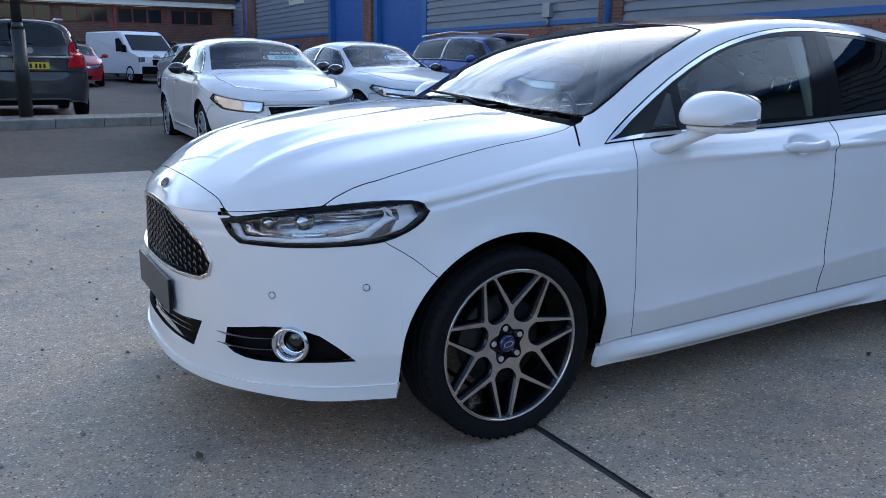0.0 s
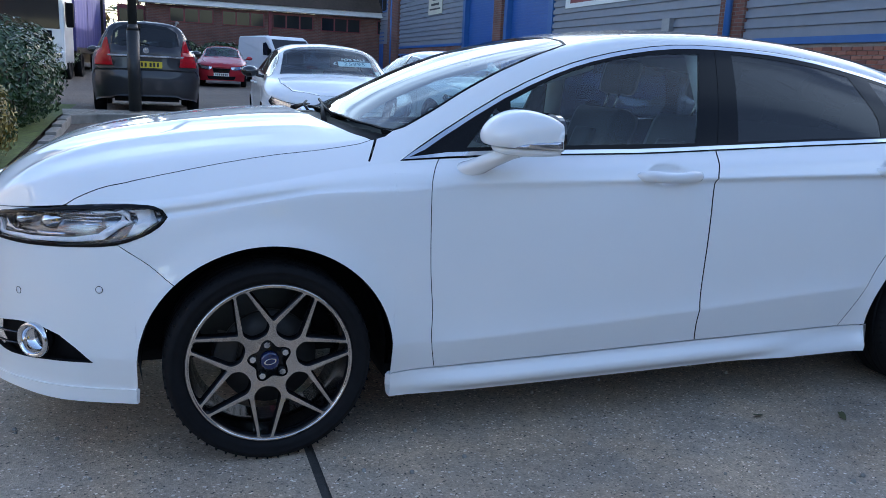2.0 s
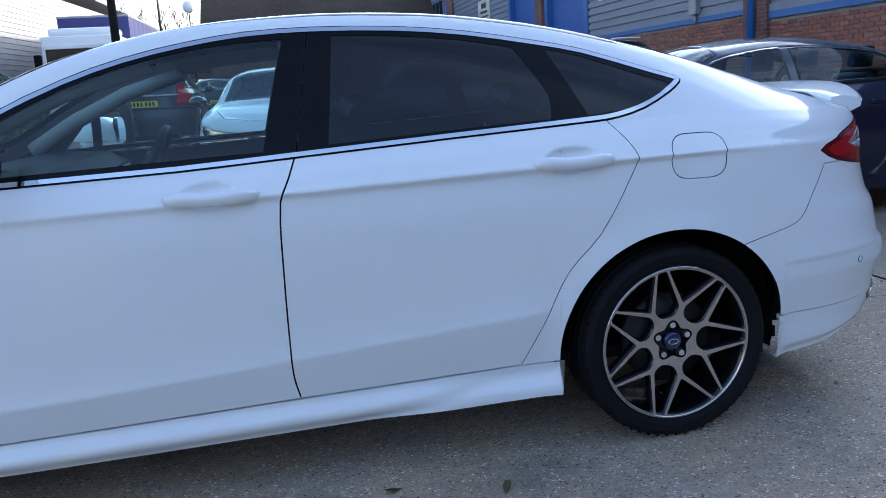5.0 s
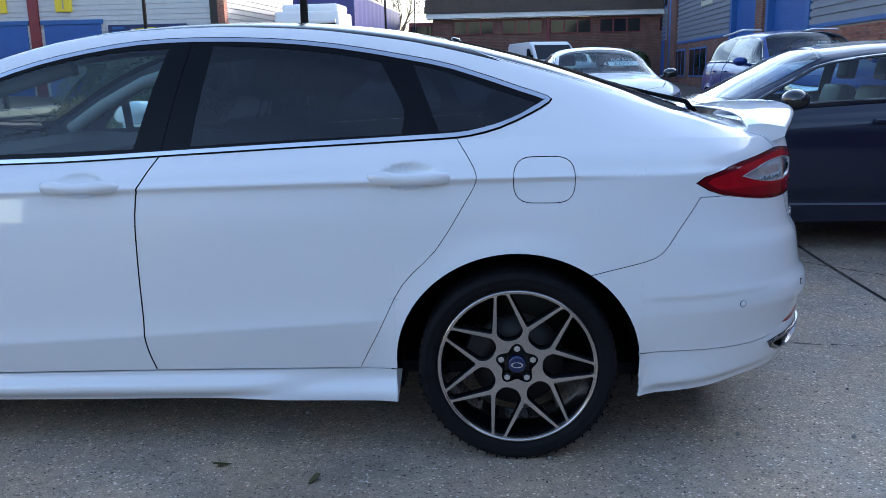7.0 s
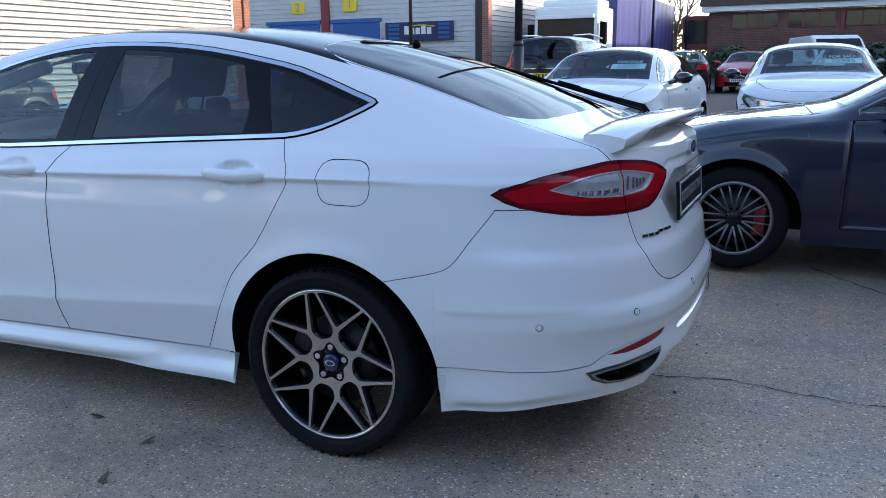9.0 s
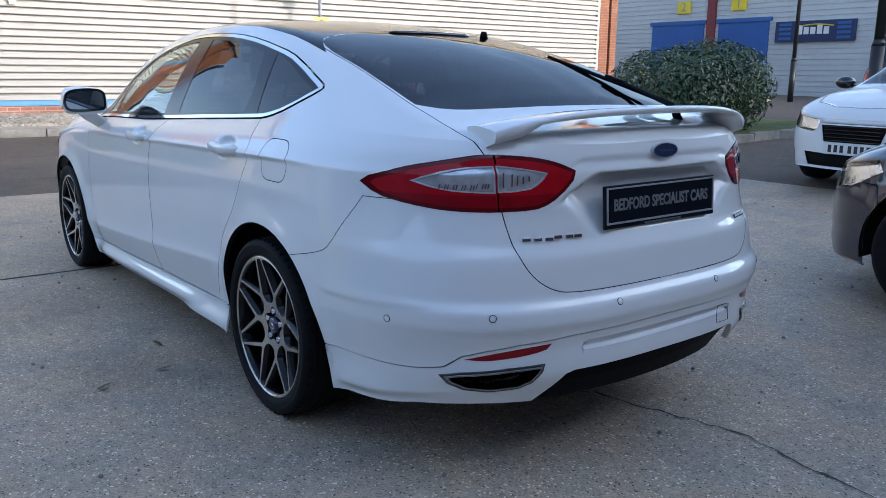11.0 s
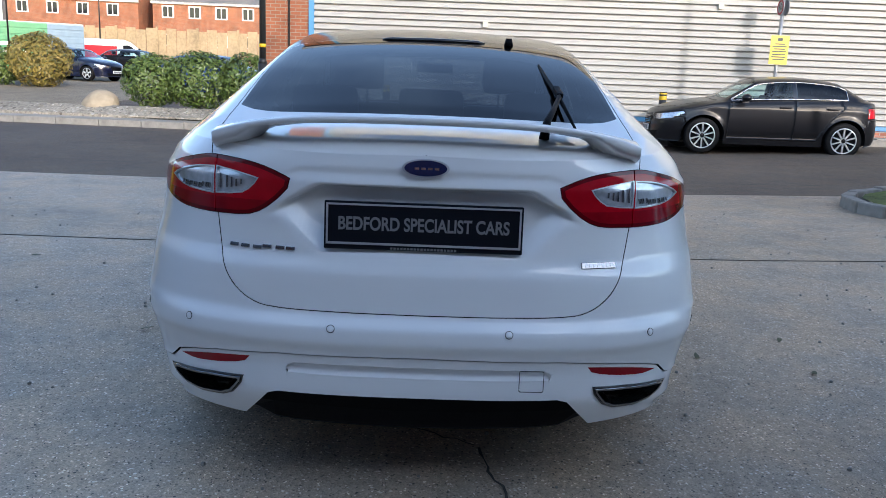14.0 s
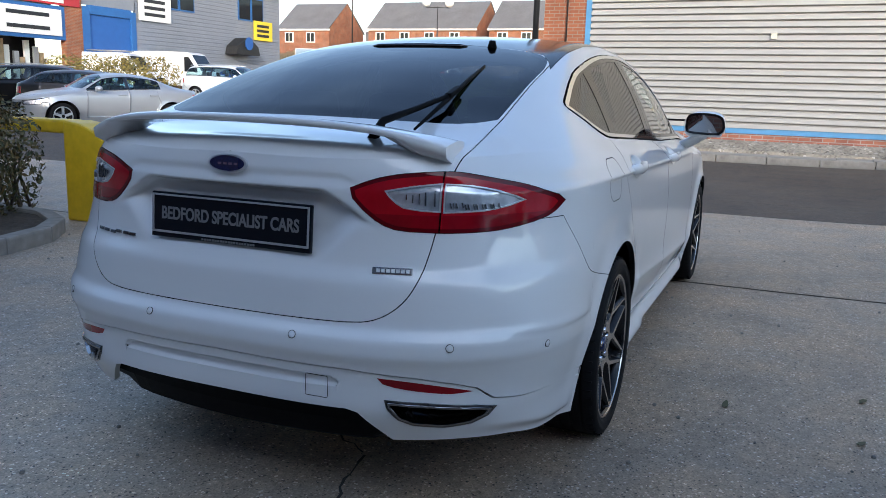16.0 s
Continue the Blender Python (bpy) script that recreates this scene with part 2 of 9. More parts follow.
# ---- materials ----
def mat(name, color, rough=0.5, metal=0.0, vary=0.0, scale=20.0, bump=0.0, bump_scale=200.0, coat=0.0, **more):
    """A surface with slow and fine variation of its colour and gloss and an optional fine relief."""
    m = bpy.data.materials.new(name)
    m.use_nodes = True
    nt = m.node_tree
    b = nt.nodes["Principled BSDF"]
    b.inputs["Base Color"].default_value = (*color, 1)
    b.inputs["Roughness"].default_value = rough
    b.inputs["Metallic"].default_value = metal
    b.inputs["Coat Weight"].default_value = coat
    b.inputs["Coat Roughness"].default_value = 0.03
    for key, value in more.items():
        b.inputs[key.replace("_", " ")].default_value = value
    co = nt.nodes.new("ShaderNodeTexCoord")
    if vary:
        one, two = nt.nodes.new("ShaderNodeTexNoise"), nt.nodes.new("ShaderNodeTexNoise")
        one.inputs["Scale"].default_value, two.inputs["Scale"].default_value = scale, scale * 0.11
        one.inputs["Detail"].default_value = two.inputs["Detail"].default_value = 5
        add = nt.nodes.new("ShaderNodeMath")
        ramp = nt.nodes.new("ShaderNodeMapRange")
        ramp.inputs["From Min"].default_value, ramp.inputs["From Max"].default_value = 0.6, 1.4
        ramp.inputs["To Min"].default_value, ramp.inputs["To Max"].default_value = 1 - vary, 1 + vary
        mul = nt.nodes.new("ShaderNodeVectorMath")
        mul.operation = "SCALE"
        mul.inputs[0].default_value = color
        for t in (one, two):
            nt.links.new(co.outputs["Object"], t.inputs["Vector"])
        nt.links.new(one.outputs["Fac"], add.inputs[0])
        nt.links.new(two.outputs["Fac"], add.inputs[1])
        nt.links.new(add.outputs[0], ramp.inputs["Value"])
        nt.links.new(ramp.outputs[0], mul.inputs["Scale"])
        nt.links.new(mul.outputs[0], b.inputs["Base Color"])
    if bump:
        t, n = nt.nodes.new("ShaderNodeTexNoise"), nt.nodes.new("ShaderNodeBump")
        t.inputs["Scale"].default_value, t.inputs["Detail"].default_value = bump_scale, 4
        n.inputs["Strength"].default_value, n.inputs["Distance"].default_value = bump, 0.01
        nt.links.new(co.outputs["Object"], t.inputs["Vector"])
        nt.links.new(t.outputs["Fac"], n.inputs["Height"])
        nt.links.new(n.outputs["Normal"], b.inputs["Normal"])
    return m


def glass(name, tint, gloss=1.0, face=0.08):
    """A thin pane: what lies behind shows through its tint, and it mirrors more at a slant, alike from both sides."""
    m = bpy.data.materials.new(name)
    m.use_nodes = True
    nt = m.node_tree
    nt.nodes.remove(nt.nodes["Principled BSDF"])
    out = nt.nodes["Material Output"]
    tr, gl, mix, slant, power, share = (nt.nodes.new("ShaderNode" + k) for k in ("BsdfTransparent", "BsdfGlossy", "MixShader", "LayerWeight", "Math", "MapRange"))
    tr.inputs["Color"].default_value = (*tint, 1)
    gl.inputs["Roughness"].default_value = 0.0
    gl.inputs["Color"].default_value = (gloss, gloss, gloss, 1)
    slant.inputs["Blend"].default_value = 0.5
    power.operation, power.inputs[1].default_value = "POWER", 4.6
    share.inputs["To Min"].default_value = face
    nt.links.new(slant.outputs["Facing"], power.inputs[0])
    nt.links.new(power.outputs[0], share.inputs["Value"])
    nt.links.new(share.outputs[0], mix.inputs[0])
    nt.links.new(tr.outputs[0], mix.inputs[1])
    nt.links.new(gl.outputs[0], mix.inputs[2])
    nt.links.new(mix.outputs[0], out.inputs["Surface"])
    return m


WHITE = mat("white_paint", (0.86, 0.86, 0.85), 0.4, coat=1.0, vary=0.015, scale=3, Coat_IOR=1.65, Specular_IOR_Level=0.2)
GAP = mat("shadow_gap", (0.008, 0.008, 0.009), 0.8, Specular_IOR_Level=0.15)
BLACK_GLOSS = mat("gloss_black", (0.006, 0.006, 0.007), 0.12, coat=1.0)
BLACK_PLASTIC = mat("black_plastic", (0.007, 0.007, 0.008), 0.5, vary=0.2, scale=60, bump=0.05, bump_scale=600, Specular_IOR_Level=0.05)
RUBBER = mat("tyre_rubber", (0.008, 0.008, 0.009), 0.7, vary=0.3, scale=30, bump=0.08, bump_scale=300, Specular_IOR_Level=0.15)
BLACK_FILM = mat("black_pillar_film", (0.004, 0.004, 0.005), 0.12, Specular_IOR_Level=0.18)
CHROME = mat("chrome", (0.75, 0.75, 0.76), 0.08, 1.0)
ALLOY = mat("machined_alloy", (0.60, 0.55, 0.51), 0.17, 1.0, vary=0.08, scale=90)
ALLOY_BLACK = mat("black_alloy", (0.006, 0.006, 0.007), 0.22, coat=0.35, Specular_IOR_Level=0.2)
SILVER = mat("silver_alloy", (0.60, 0.61, 0.63), 0.3, 0.6, vary=0.06, scale=60)
BRAKE = mat("brake_steel", (0.03, 0.028, 0.026), 0.5, 0.4, vary=0.2, scale=80)
LAMP_DARK = mat("lamp_backing", (0.50, 0.50, 0.53), 0.2, 0.85, vary=0.4, scale=50)
LAMP_BLACK = mat("lamp_bowl_smoked", (0.19, 0.195, 0.21), 0.2, 0.85, coat=0.4, vary=0.4, scale=40)
LAMP_WHITE = mat("light_strip", (0.82, 0.83, 0.85), 0.2, coat=1.0, vary=0.1, scale=90)
MIRROR = mat("mirror_glass", (0.62, 0.64, 0.64), 0.02, 1.0)
DARK_CHROME = mat("dark_chrome", (0.30, 0.30, 0.31), 0.15, 1.0)
RED_LENS = mat("red_lens", (0.44, 0.004, 0.012), 0.10, coat=0.35, Specular_IOR_Level=0.2, vary=0.25, scale=22)
DEEP_RED = mat("deep_red_lens", (0.27, 0.003, 0.009), 0.10, coat=0.35, Specular_IOR_Level=0.2, vary=0.25, scale=22)
DARK_RED = mat("dark_red_lens", (0.13, 0.002, 0.006), 0.10, coat=0.4, Specular_IOR_Level=0.2)
CLEAR_LENS = mat("clear_lens", (0.62, 0.64, 0.67), 0.16, 0.55, coat=1.0, vary=0.35, scale=45)
AMBER = mat("amber_lens", (0.42, 0.22, 0.08), 0.2, coat=1.0)
LAMP_BOWL = mat("lamp_reflector", (0.62, 0.63, 0.66), 0.14, 0.9, vary=0.3, scale=40)
GLASS_CLEAR = glass("clear_glass", (0.66, 0.82, 0.82), face=0.05)
GLASS_SCREEN = glass("windscreen_glass", (0.60, 0.70, 0.69), gloss=0.66, face=0.11)
GLASS_TINT = glass("privacy_glass", (0.07, 0.085, 0.11), gloss=0.6, face=0.075)
GLASS_LENS = glass("lens_glass", (0.97, 0.97, 0.98), face=0.03)
LEATHER = mat("black_leather", (0.012, 0.012, 0.013), 0.45, vary=0.2, scale=30, bump=0.1, bump_scale=250, Specular_IOR_Level=0.15)
TRIM = mat("dark_trim", (0.010, 0.010, 0.011), 0.7, vary=0.2, scale=30, Specular_IOR_Level=0.15)
HEADLINING = mat("pale_headlining", (0.45, 0.44, 0.41), 0.9, vary=0.05, scale=40)
PLATE_BLACK = mat("plate_black", (0.005, 0.007, 0.012), 0.3, coat=0.15, Specular_IOR_Level=0.2)
PLATE_GREY = mat("plate_letters", (0.260, 0.267, 0.273), 0.35, 0.4)
BADGE_BLUE = mat("badge_blue", (0.008, 0.016, 0.07), 0.15, coat=1.0)
def speckled(name, base, light, dark, scale, bump=0.4, rough=0.85, stain=0.35, tint=(1.0, 1.0, 1.0), marks=(), gloss=0.3):
    """Ground with aggregate: fine grit in a binder with scattered pale and dark stones, patches of another tone, broad
    stains, and ragged spots (x, y, radius, tone) whose colour is scaled by the tone.
    """
    m = bpy.data.materials.new(name)
    m.use_nodes = True
    nt = m.node_tree
    b = nt.nodes["Principled BSDF"]
    b.inputs["Roughness"].default_value = rough
    b.inputs["Specular IOR Level"].default_value = gloss
    co = nt.nodes.new("ShaderNodeTexCoord")
    N = lambda kind: nt.nodes.new("ShaderNode" + kind)

    def tex(kind, size, detail=None):
        t = N(kind)
        t.inputs["Scale"].default_value = size
        if detail is not None:
            t.inputs["Detail"].default_value = detail
        nt.links.new(co.outputs["Object"], t.inputs["Vector"])
        return t

    def ranged(source, a, b_, c, d):
        r = N("MapRange")
        for key, value in zip(("From Min", "From Max", "To Min", "To Max"), (a, b_, c, d)):
            r.inputs[key].default_value = value
        nt.links.new(source, r.inputs["Value"])
        return r.outputs[0]

    def times(p, q):
        t = N("Math")
        t.operation = "MULTIPLY"
        nt.links.new(p, t.inputs[0])
        nt.links.new(q, t.inputs[1])
        return t.outputs[0]

    vor, big, fine = tex("TexVoronoi", scale), tex("TexVoronoi", scale * 0.42), tex("TexNoise", scale * 2.3, 4)
    broad, mid, small = tex("TexNoise", 0.35, 6), tex("TexNoise", 2.6, 9), tex("TexNoise", 19, 6)
    ramp = N("ValToRGB")
    e = ramp.color_ramp.elements
    e[0].position, e[0].color = 0.0, (*dark, 1)
    e[1].position, e[1].color = 1.0, (*light, 1)
    for pos, f in ((0.05, 0.70), (0.35, 0.92), (0.75, 1.05), (0.955, 1.22)):
        ramp.color_ramp.elements.new(pos).color = (*[q * f for q in base], 1)
    sep = N("SeparateColor")
    nt.links.new(vor.outputs["Color"], sep.inputs[0])
    nt.links.new(sep.outputs[0], ramp.inputs[0])
    # larger stones show here and there
    sep2 = N("SeparateColor")
    nt.links.new(big.outputs["Color"], sep2.inputs[0])
    chosen = times(ranged(sep2.outputs[1], 0.955, 0.957, 0.0, 1.0), ranged(big.outputs["Distance"], 0.34, 0.40, 1.0, 0.0))
    stones = N("Mix")
    stones.data_type = "RGBA"
    stones.inputs["B"].default_value = (*[0.75 * q for q in light], 1)
    nt.links.new(chosen, stones.inputs["Factor"])
    nt.links.new(ramp.outputs["Color"], stones.inputs["A"])
    tone = N("Mix")
    tone.data_type, tone.blend_type = "RGBA", "MULTIPLY"
    tone.inputs["B"].default_value = (*tint, 1)
    nt.links.new(ranged(mid.outputs["Fac"], 0.42, 0.60, 0.0, 1.0), tone.inputs["Factor"])
    nt.links.new(stones.outputs["Result"], tone.inputs["A"])
    add = N("Math")
    nt.links.new(broad.outputs["Fac"], add.inputs[0])
    nt.links.new(mid.outputs["Fac"], add.inputs[1])
    level_ = times(ranged(add.outputs[0], 0.65, 1.35, 1 - stain, 1 + stain), ranged(small.outputs["Fac"], 0.3, 0.7, 0.86, 1.12))
    for mx, my, mr_, value in marks:
        place, reach = N("VectorMath"), N("VectorMath")
        place.operation, reach.operation = "SUBTRACT", "LENGTH"
        place.inputs[1].default_value = (mx, my, 0)
        nt.links.new(co.outputs["Object"], place.inputs[0])
        nt.links.new(place.outputs[0], reach.inputs[0])
        rag = N("Math")
        rag.operation, rag.inputs[1].default_value = "MULTIPLY_ADD", mr_ * 1.1
        nt.links.new(mid.outputs["Fac"], rag.inputs[0])
        nt.links.new(reach.outputs["Value"], rag.inputs[2])
        level_ = times(level_, ranged(rag.outputs[0], mr_ * 0.95, mr_ * 1.75, value, 1.0))
    mul = N("VectorMath")
    mul.operation = "SCALE"
    nt.links.new(tone.outputs["Result"], mul.inputs[0])
    nt.links.new(level_, mul.inputs["Scale"])
    nt.links.new(mul.outputs[0], b.inputs["Base Color"])
    bp = N("Bump")
    bp.inputs["Strength"].default_value, bp.inputs["Distance"].default_value = bump, 0.006
    nt.links.new(times(vor.outputs["Distance"], fine.outputs["Fac"]), bp.inputs["Height"])
    nt.links.new(bp.outputs["Normal"], b.inputs["Normal"])
    return m


def brick_mat(name, c1, c2, mortar, scale=1.0, vertical="x"):
    """Bricks 215 by 65 with mortar, for walls that stay far off."""
    m = bpy.data.materials.new(name)
    m.use_nodes = True
    nt = m.node_tree
    b = nt.nodes["Principled BSDF"]
    b.inputs["Roughness"].default_value = 0.85
    co, sep, com, br, noi = (nt.nodes.new("ShaderNode" + k) for k in ("TexCoord", "SeparateXYZ", "CombineXYZ", "TexBrick", "TexNoise"))
    nt.links.new(co.outputs["Object"], sep.inputs[0])
    add = nt.nodes.new("ShaderNodeMath")
    nt.links.new(sep.outputs["X"], add.inputs[0])
    nt.links.new(sep.outputs["Y"], add.inputs[1])
    nt.links.new(add.outputs[0], com.inputs["X"])
    nt.links.new(sep.outputs["Z"], com.inputs["Y"])
    nt.links.new(com.outputs[0], br.inputs["Vector"])
    br.inputs["Color1"].default_value, br.inputs["Color2"].default_value, br.inputs["Mortar"].default_value = (*c1, 1), (*c2, 1), (*mortar, 1)
    br.inputs["Scale"].default_value = scale
    br.inputs["Brick Width"].default_value, br.inputs["Row Height"].default_value, br.inputs["Mortar Size"].default_value = 0.225, 0.075, 0.008
    noi.inputs["Scale"].default_value, noi.inputs["Detail"].default_value = 1.7, 8
    nt.links.new(co.outputs["Object"], noi.inputs["Vector"])
    mr = nt.nodes.new("ShaderNodeMapRange")
    mr.inputs["From Min"].default_value, mr.inputs["From Max"].default_value, mr.inputs["To Min"].default_value, mr.inputs["To Max"].default_value = 0.3, 0.7, 0.75, 1.2
    nt.links.new(noi.outputs["Fac"], mr.inputs["Value"])
    mul = nt.nodes.new("ShaderNodeVectorMath")
    mul.operation = "SCALE"
    nt.links.new(br.outputs["Color"], mul.inputs[0])
    nt.links.new(mr.outputs[0], mul.inputs["Scale"])
    nt.links.new(mul.outputs[0], b.inputs["Base Color"])
    bp = nt.nodes.new("ShaderNodeBump")
    bp.inputs["Strength"].default_value, bp.inputs["Distance"].default_value = 0.5, 0.008
    nt.links.new(br.outputs["Fac"], bp.inputs["Height"])
    bp.invert = True
    nt.links.new(bp.outputs["Normal"], b.inputs["Normal"])
    return m


def island_mat(name, colors, rough=0.6, source="Random Per Island"):
    """A surface whose pieces differ in tone."""
    m = bpy.data.materials.new(name)
    m.use_nodes = True
    nt = m.node_tree
    b = nt.nodes["Principled BSDF"]
    b.inputs["Roughness"].default_value = rough
    if source == "Random":
        g = nt.nodes.new("ShaderNodeObjectInfo")
    else:
        g = nt.nodes.new("ShaderNodeNewGeometry")
    r = nt.nodes.new("ShaderNodeValToRGB")
    e = r.color_ramp.elements
    e[0].color, e[1].color = (*colors[0], 1), (*colors[-1], 1)
    for i, c in enumerate(colors[1:-1]):
        e.new((i + 1) / (len(colors) - 1)).color = (*c, 1)
    nt.links.new(g.outputs[source], r.inputs[0])
    noi = nt.nodes.new("ShaderNodeTexNoise")
    noi.inputs["Scale"].default_value, noi.inputs["Detail"].default_value = 35, 5
    co = nt.nodes.new("ShaderNodeTexCoord")
    nt.links.new(co.outputs["Object"], noi.inputs["Vector"])
    mr = nt.nodes.new("ShaderNodeMapRange")
    mr.inputs["To Min"].default_value, mr.inputs["To Max"].default_value = 0.75, 1.25
    nt.links.new(noi.outputs["Fac"], mr.inputs["Value"])
    mul = nt.nodes.new("ShaderNodeVectorMath")
    mul.operation = "SCALE"
    nt.links.new(r.outputs["Color"], mul.inputs[0])
    nt.links.new(mr.outputs[0], mul.inputs["Scale"])
    nt.links.new(mul.outputs[0], b.inputs["Base Color"])
    return m


CONCRETE = speckled("yard_concrete", (0.45, 0.362, 0.275), (0.95, 0.88, 0.78), (0.05, 0.042, 0.034), 160, 0.7, 0.55, 0.40, (0.95, 0.88, 0.80),
                    ((0.9, -1.35, 0.5, 0.82), (2.1, -1.25, 0.35, 0.76)), gloss=0.4)
ASPHALT = speckled("asphalt", (0.150, 0.120, 0.096), (0.27, 0.235, 0.20), (0.03, 0.027, 0.025), 120, 0.6, 0.85, 0.30, (0.95, 0.9, 0.85))
TAN_GROUND = speckled("pale_car_park", (0.26, 0.215, 0.155), (0.45, 0.40, 0.32), (0.10, 0.085, 0.065), 60, 0.4, 0.9, 0.25)
GRAVEL = speckled("pale_gravel", (0.30, 0.27, 0.22), (0.5, 0.47, 0.42), (0.12, 0.10, 0.08), 22, 1.0, 0.95, 0.35)
KERB_STONE = mat("kerb_stone", (0.27, 0.25, 0.22), 0.9, vary=0.35, scale=9, bump=0.3, bump_scale=80)
PAVING = mat("paving_slab", (0.33, 0.31, 0.27), 0.9, vary=0.25, scale=5, bump=0.2, bump_scale=90)
JOINT_FILL = mat("joint_sealant", (0.055, 0.050, 0.045), 0.9, vary=0.4, scale=30, bump=0.5, bump_scale=120)
SOIL = mat("leafy_soil", (0.075, 0.055, 0.038), 0.95, vary=0.6, scale=20, bump=0.8, bump_scale=70)
MOSS = mat("mossy_soil", (0.10, 0.125, 0.03), 0.95, vary=0.6, scale=14, bump=0.6, bump_scale=60)
SHEET_WHITE = mat("white_sheet", (0.38, 0.37, 0.34), 0.55, vary=0.06, scale=4)
SHEET_GREY = mat("grey_blue_sheet", (0.20, 0.22, 0.26), 0.45, vary=0.10, scale=5)
SHEET_SILVER = mat("pale_grey_sheet", (0.50, 0.52, 0.53), 0.45, vary=0.08, scale=5)
BLUE_FRAME = mat("blue_steel", (0.02, 0.11, 0.32), 0.4, vary=0.12, scale=6)
PALE_BLUE = mat("faded_blue_trim", (0.08, 0.25, 0.44), 0.5, vary=0.12, scale=6)
BLUE_DOOR = mat("blue_door", (0.018, 0.10, 0.34), 0.45, vary=0.10, scale=3)
BRICK_RED = brick_mat("red_brick", (0.36, 0.13, 0.075), (0.24, 0.085, 0.055), (0.30, 0.27, 0.24))
BRICK_DARK = brick_mat("brown_brick", (0.20, 0.075, 0.05), (0.14, 0.055, 0.042), (0.17, 0.14, 0.12))
BRICK_ORANGE = brick_mat("orange_brick", (0.29, 0.095, 0.042), (0.24, 0.078, 0.036), (0.25, 0.19, 0.14))
MORTAR = mat("mortar", (0.26, 0.23, 0.20), 0.95, vary=0.25, scale=40, bump=0.3, bump_scale=200)
BRICKS = island_mat("wall_bricks", [(0.17, 0.06, 0.045), (0.30, 0.10, 0.06), (0.24, 0.085, 0.055), (0.36, 0.14, 0.085), (0.20, 0.09, 0.075)], 0.85)
BRICK_PIECE = island_mat("wall_brick", [(0.17, 0.06, 0.045), (0.30, 0.10, 0.06), (0.24, 0.085, 0.055), (0.36, 0.14, 0.085), (0.20, 0.09, 0.075)], 0.85, "Random")
ROOF_TILE = mat("brown_roof_tiles", (0.075, 0.055, 0.045), 0.85, vary=0.35, scale=7, bump=0.4, bump_scale=25)
ROOF_SLATE = mat("grey_slate_roof", (0.13, 0.13, 0.135), 0.8, vary=0.2, scale=6)
WHITE_TRIM = mat("white_trim", (0.72, 0.72, 0.70), 0.5, vary=0.08, scale=8)
RED_TRIM = mat("dark_red_trim", (0.20, 0.03, 0.035), 0.5, vary=0.1, scale=8)
CREAM = mat("cream_board", (0.55, 0.52, 0.42), 0.6, vary=0.1, scale=10)
DARK_METAL = mat("dark_painted_steel", (0.016, 0.017, 0.018), 0.45, vary=0.25, scale=20, bump=0.1, bump_scale=120)
GREY_METAL = mat("galvanised_steel", (0.32, 0.33, 0.34), 0.45, 0.6, vary=0.15, scale=15)
YELLOW_PAINT = mat("yellow_paint", (0.62, 0.40, 0.015), 0.45, vary=0.2, scale=12, bump=0.1, bump_scale=60)
YELLOW_SIGN = mat("yellow_sign", (0.75, 0.55, 0.03), 0.4, vary=0.05, scale=10)
FADED_BLUE = mat("faded_blue_container", (0.16, 0.24, 0.31), 0.55, vary=0.15, scale=4)
GREEN_BOX = mat("green_container", (0.06, 0.26, 0.11), 0.5, vary=0.15, scale=4)
CABINET = mat("olive_cabinet", (0.13, 0.13, 0.095), 0.6, vary=0.15, scale=12)
FENCE = mat("timber_fence", (0.33, 0.245, 0.145), 0.85, vary=0.3, scale=6)
BARK = mat("bark", (0.10, 0.075, 0.055), 0.9, vary=0.3, scale=20, bump=0.5, bump_scale=60)
LEAF_DARK = island_mat("laurel_leaves", [(0.018, 0.040, 0.014), (0.035, 0.075, 0.022), (0.025, 0.055, 0.018), (0.06, 0.11, 0.035)], 0.35)
LEAF_LIGHT = island_mat("pale_laurel_leaves", [(0.05, 0.085, 0.016), (0.095, 0.14, 0.026), (0.07, 0.115, 0.02), (0.15, 0.19, 0.05)], 0.4)
LEAF_GOLD = island_mat("golden_leaves", [(0.16, 0.12, 0.02), (0.26, 0.19, 0.035), (0.10, 0.10, 0.025), (0.32, 0.23, 0.05)], 0.5)
LEAF_BROWN = island_mat("autumn_leaves", [(0.10, 0.075, 0.02), (0.05, 0.065, 0.02), (0.16, 0.10, 0.03), (0.04, 0.055, 0.02), (0.20, 0.14, 0.05)], 0.6)
WINDOW_DARK = mat("dark_window_pane", (0.012, 0.014, 0.017), 0.06, Specular_IOR_Level=0.3)
SHEET_PALE = mat("weathered_pale_sheet", (0.33, 0.335, 0.34), 0.5, vary=0.10, scale=4)
NAVY = mat("navy_board", (0.012, 0.03, 0.10), 0.4, vary=0.05, scale=8)
CURTAIN = mat("blue_curtain", (0.035, 0.04, 0.17), 0.55, vary=0.2, scale=3, bump=0.2, bump_scale=8)
ROCK = mat("sandstone", (0.36, 0.29, 0.20), 0.9, vary=0.3, scale=6, bump=0.6, bump_scale=18)


def paint(name, color, metal=0.0):
    return mat(name, color, 0.3, metal, vary=0.03, scale=4, coat=0.6, Specular_IOR_Level=0.1)


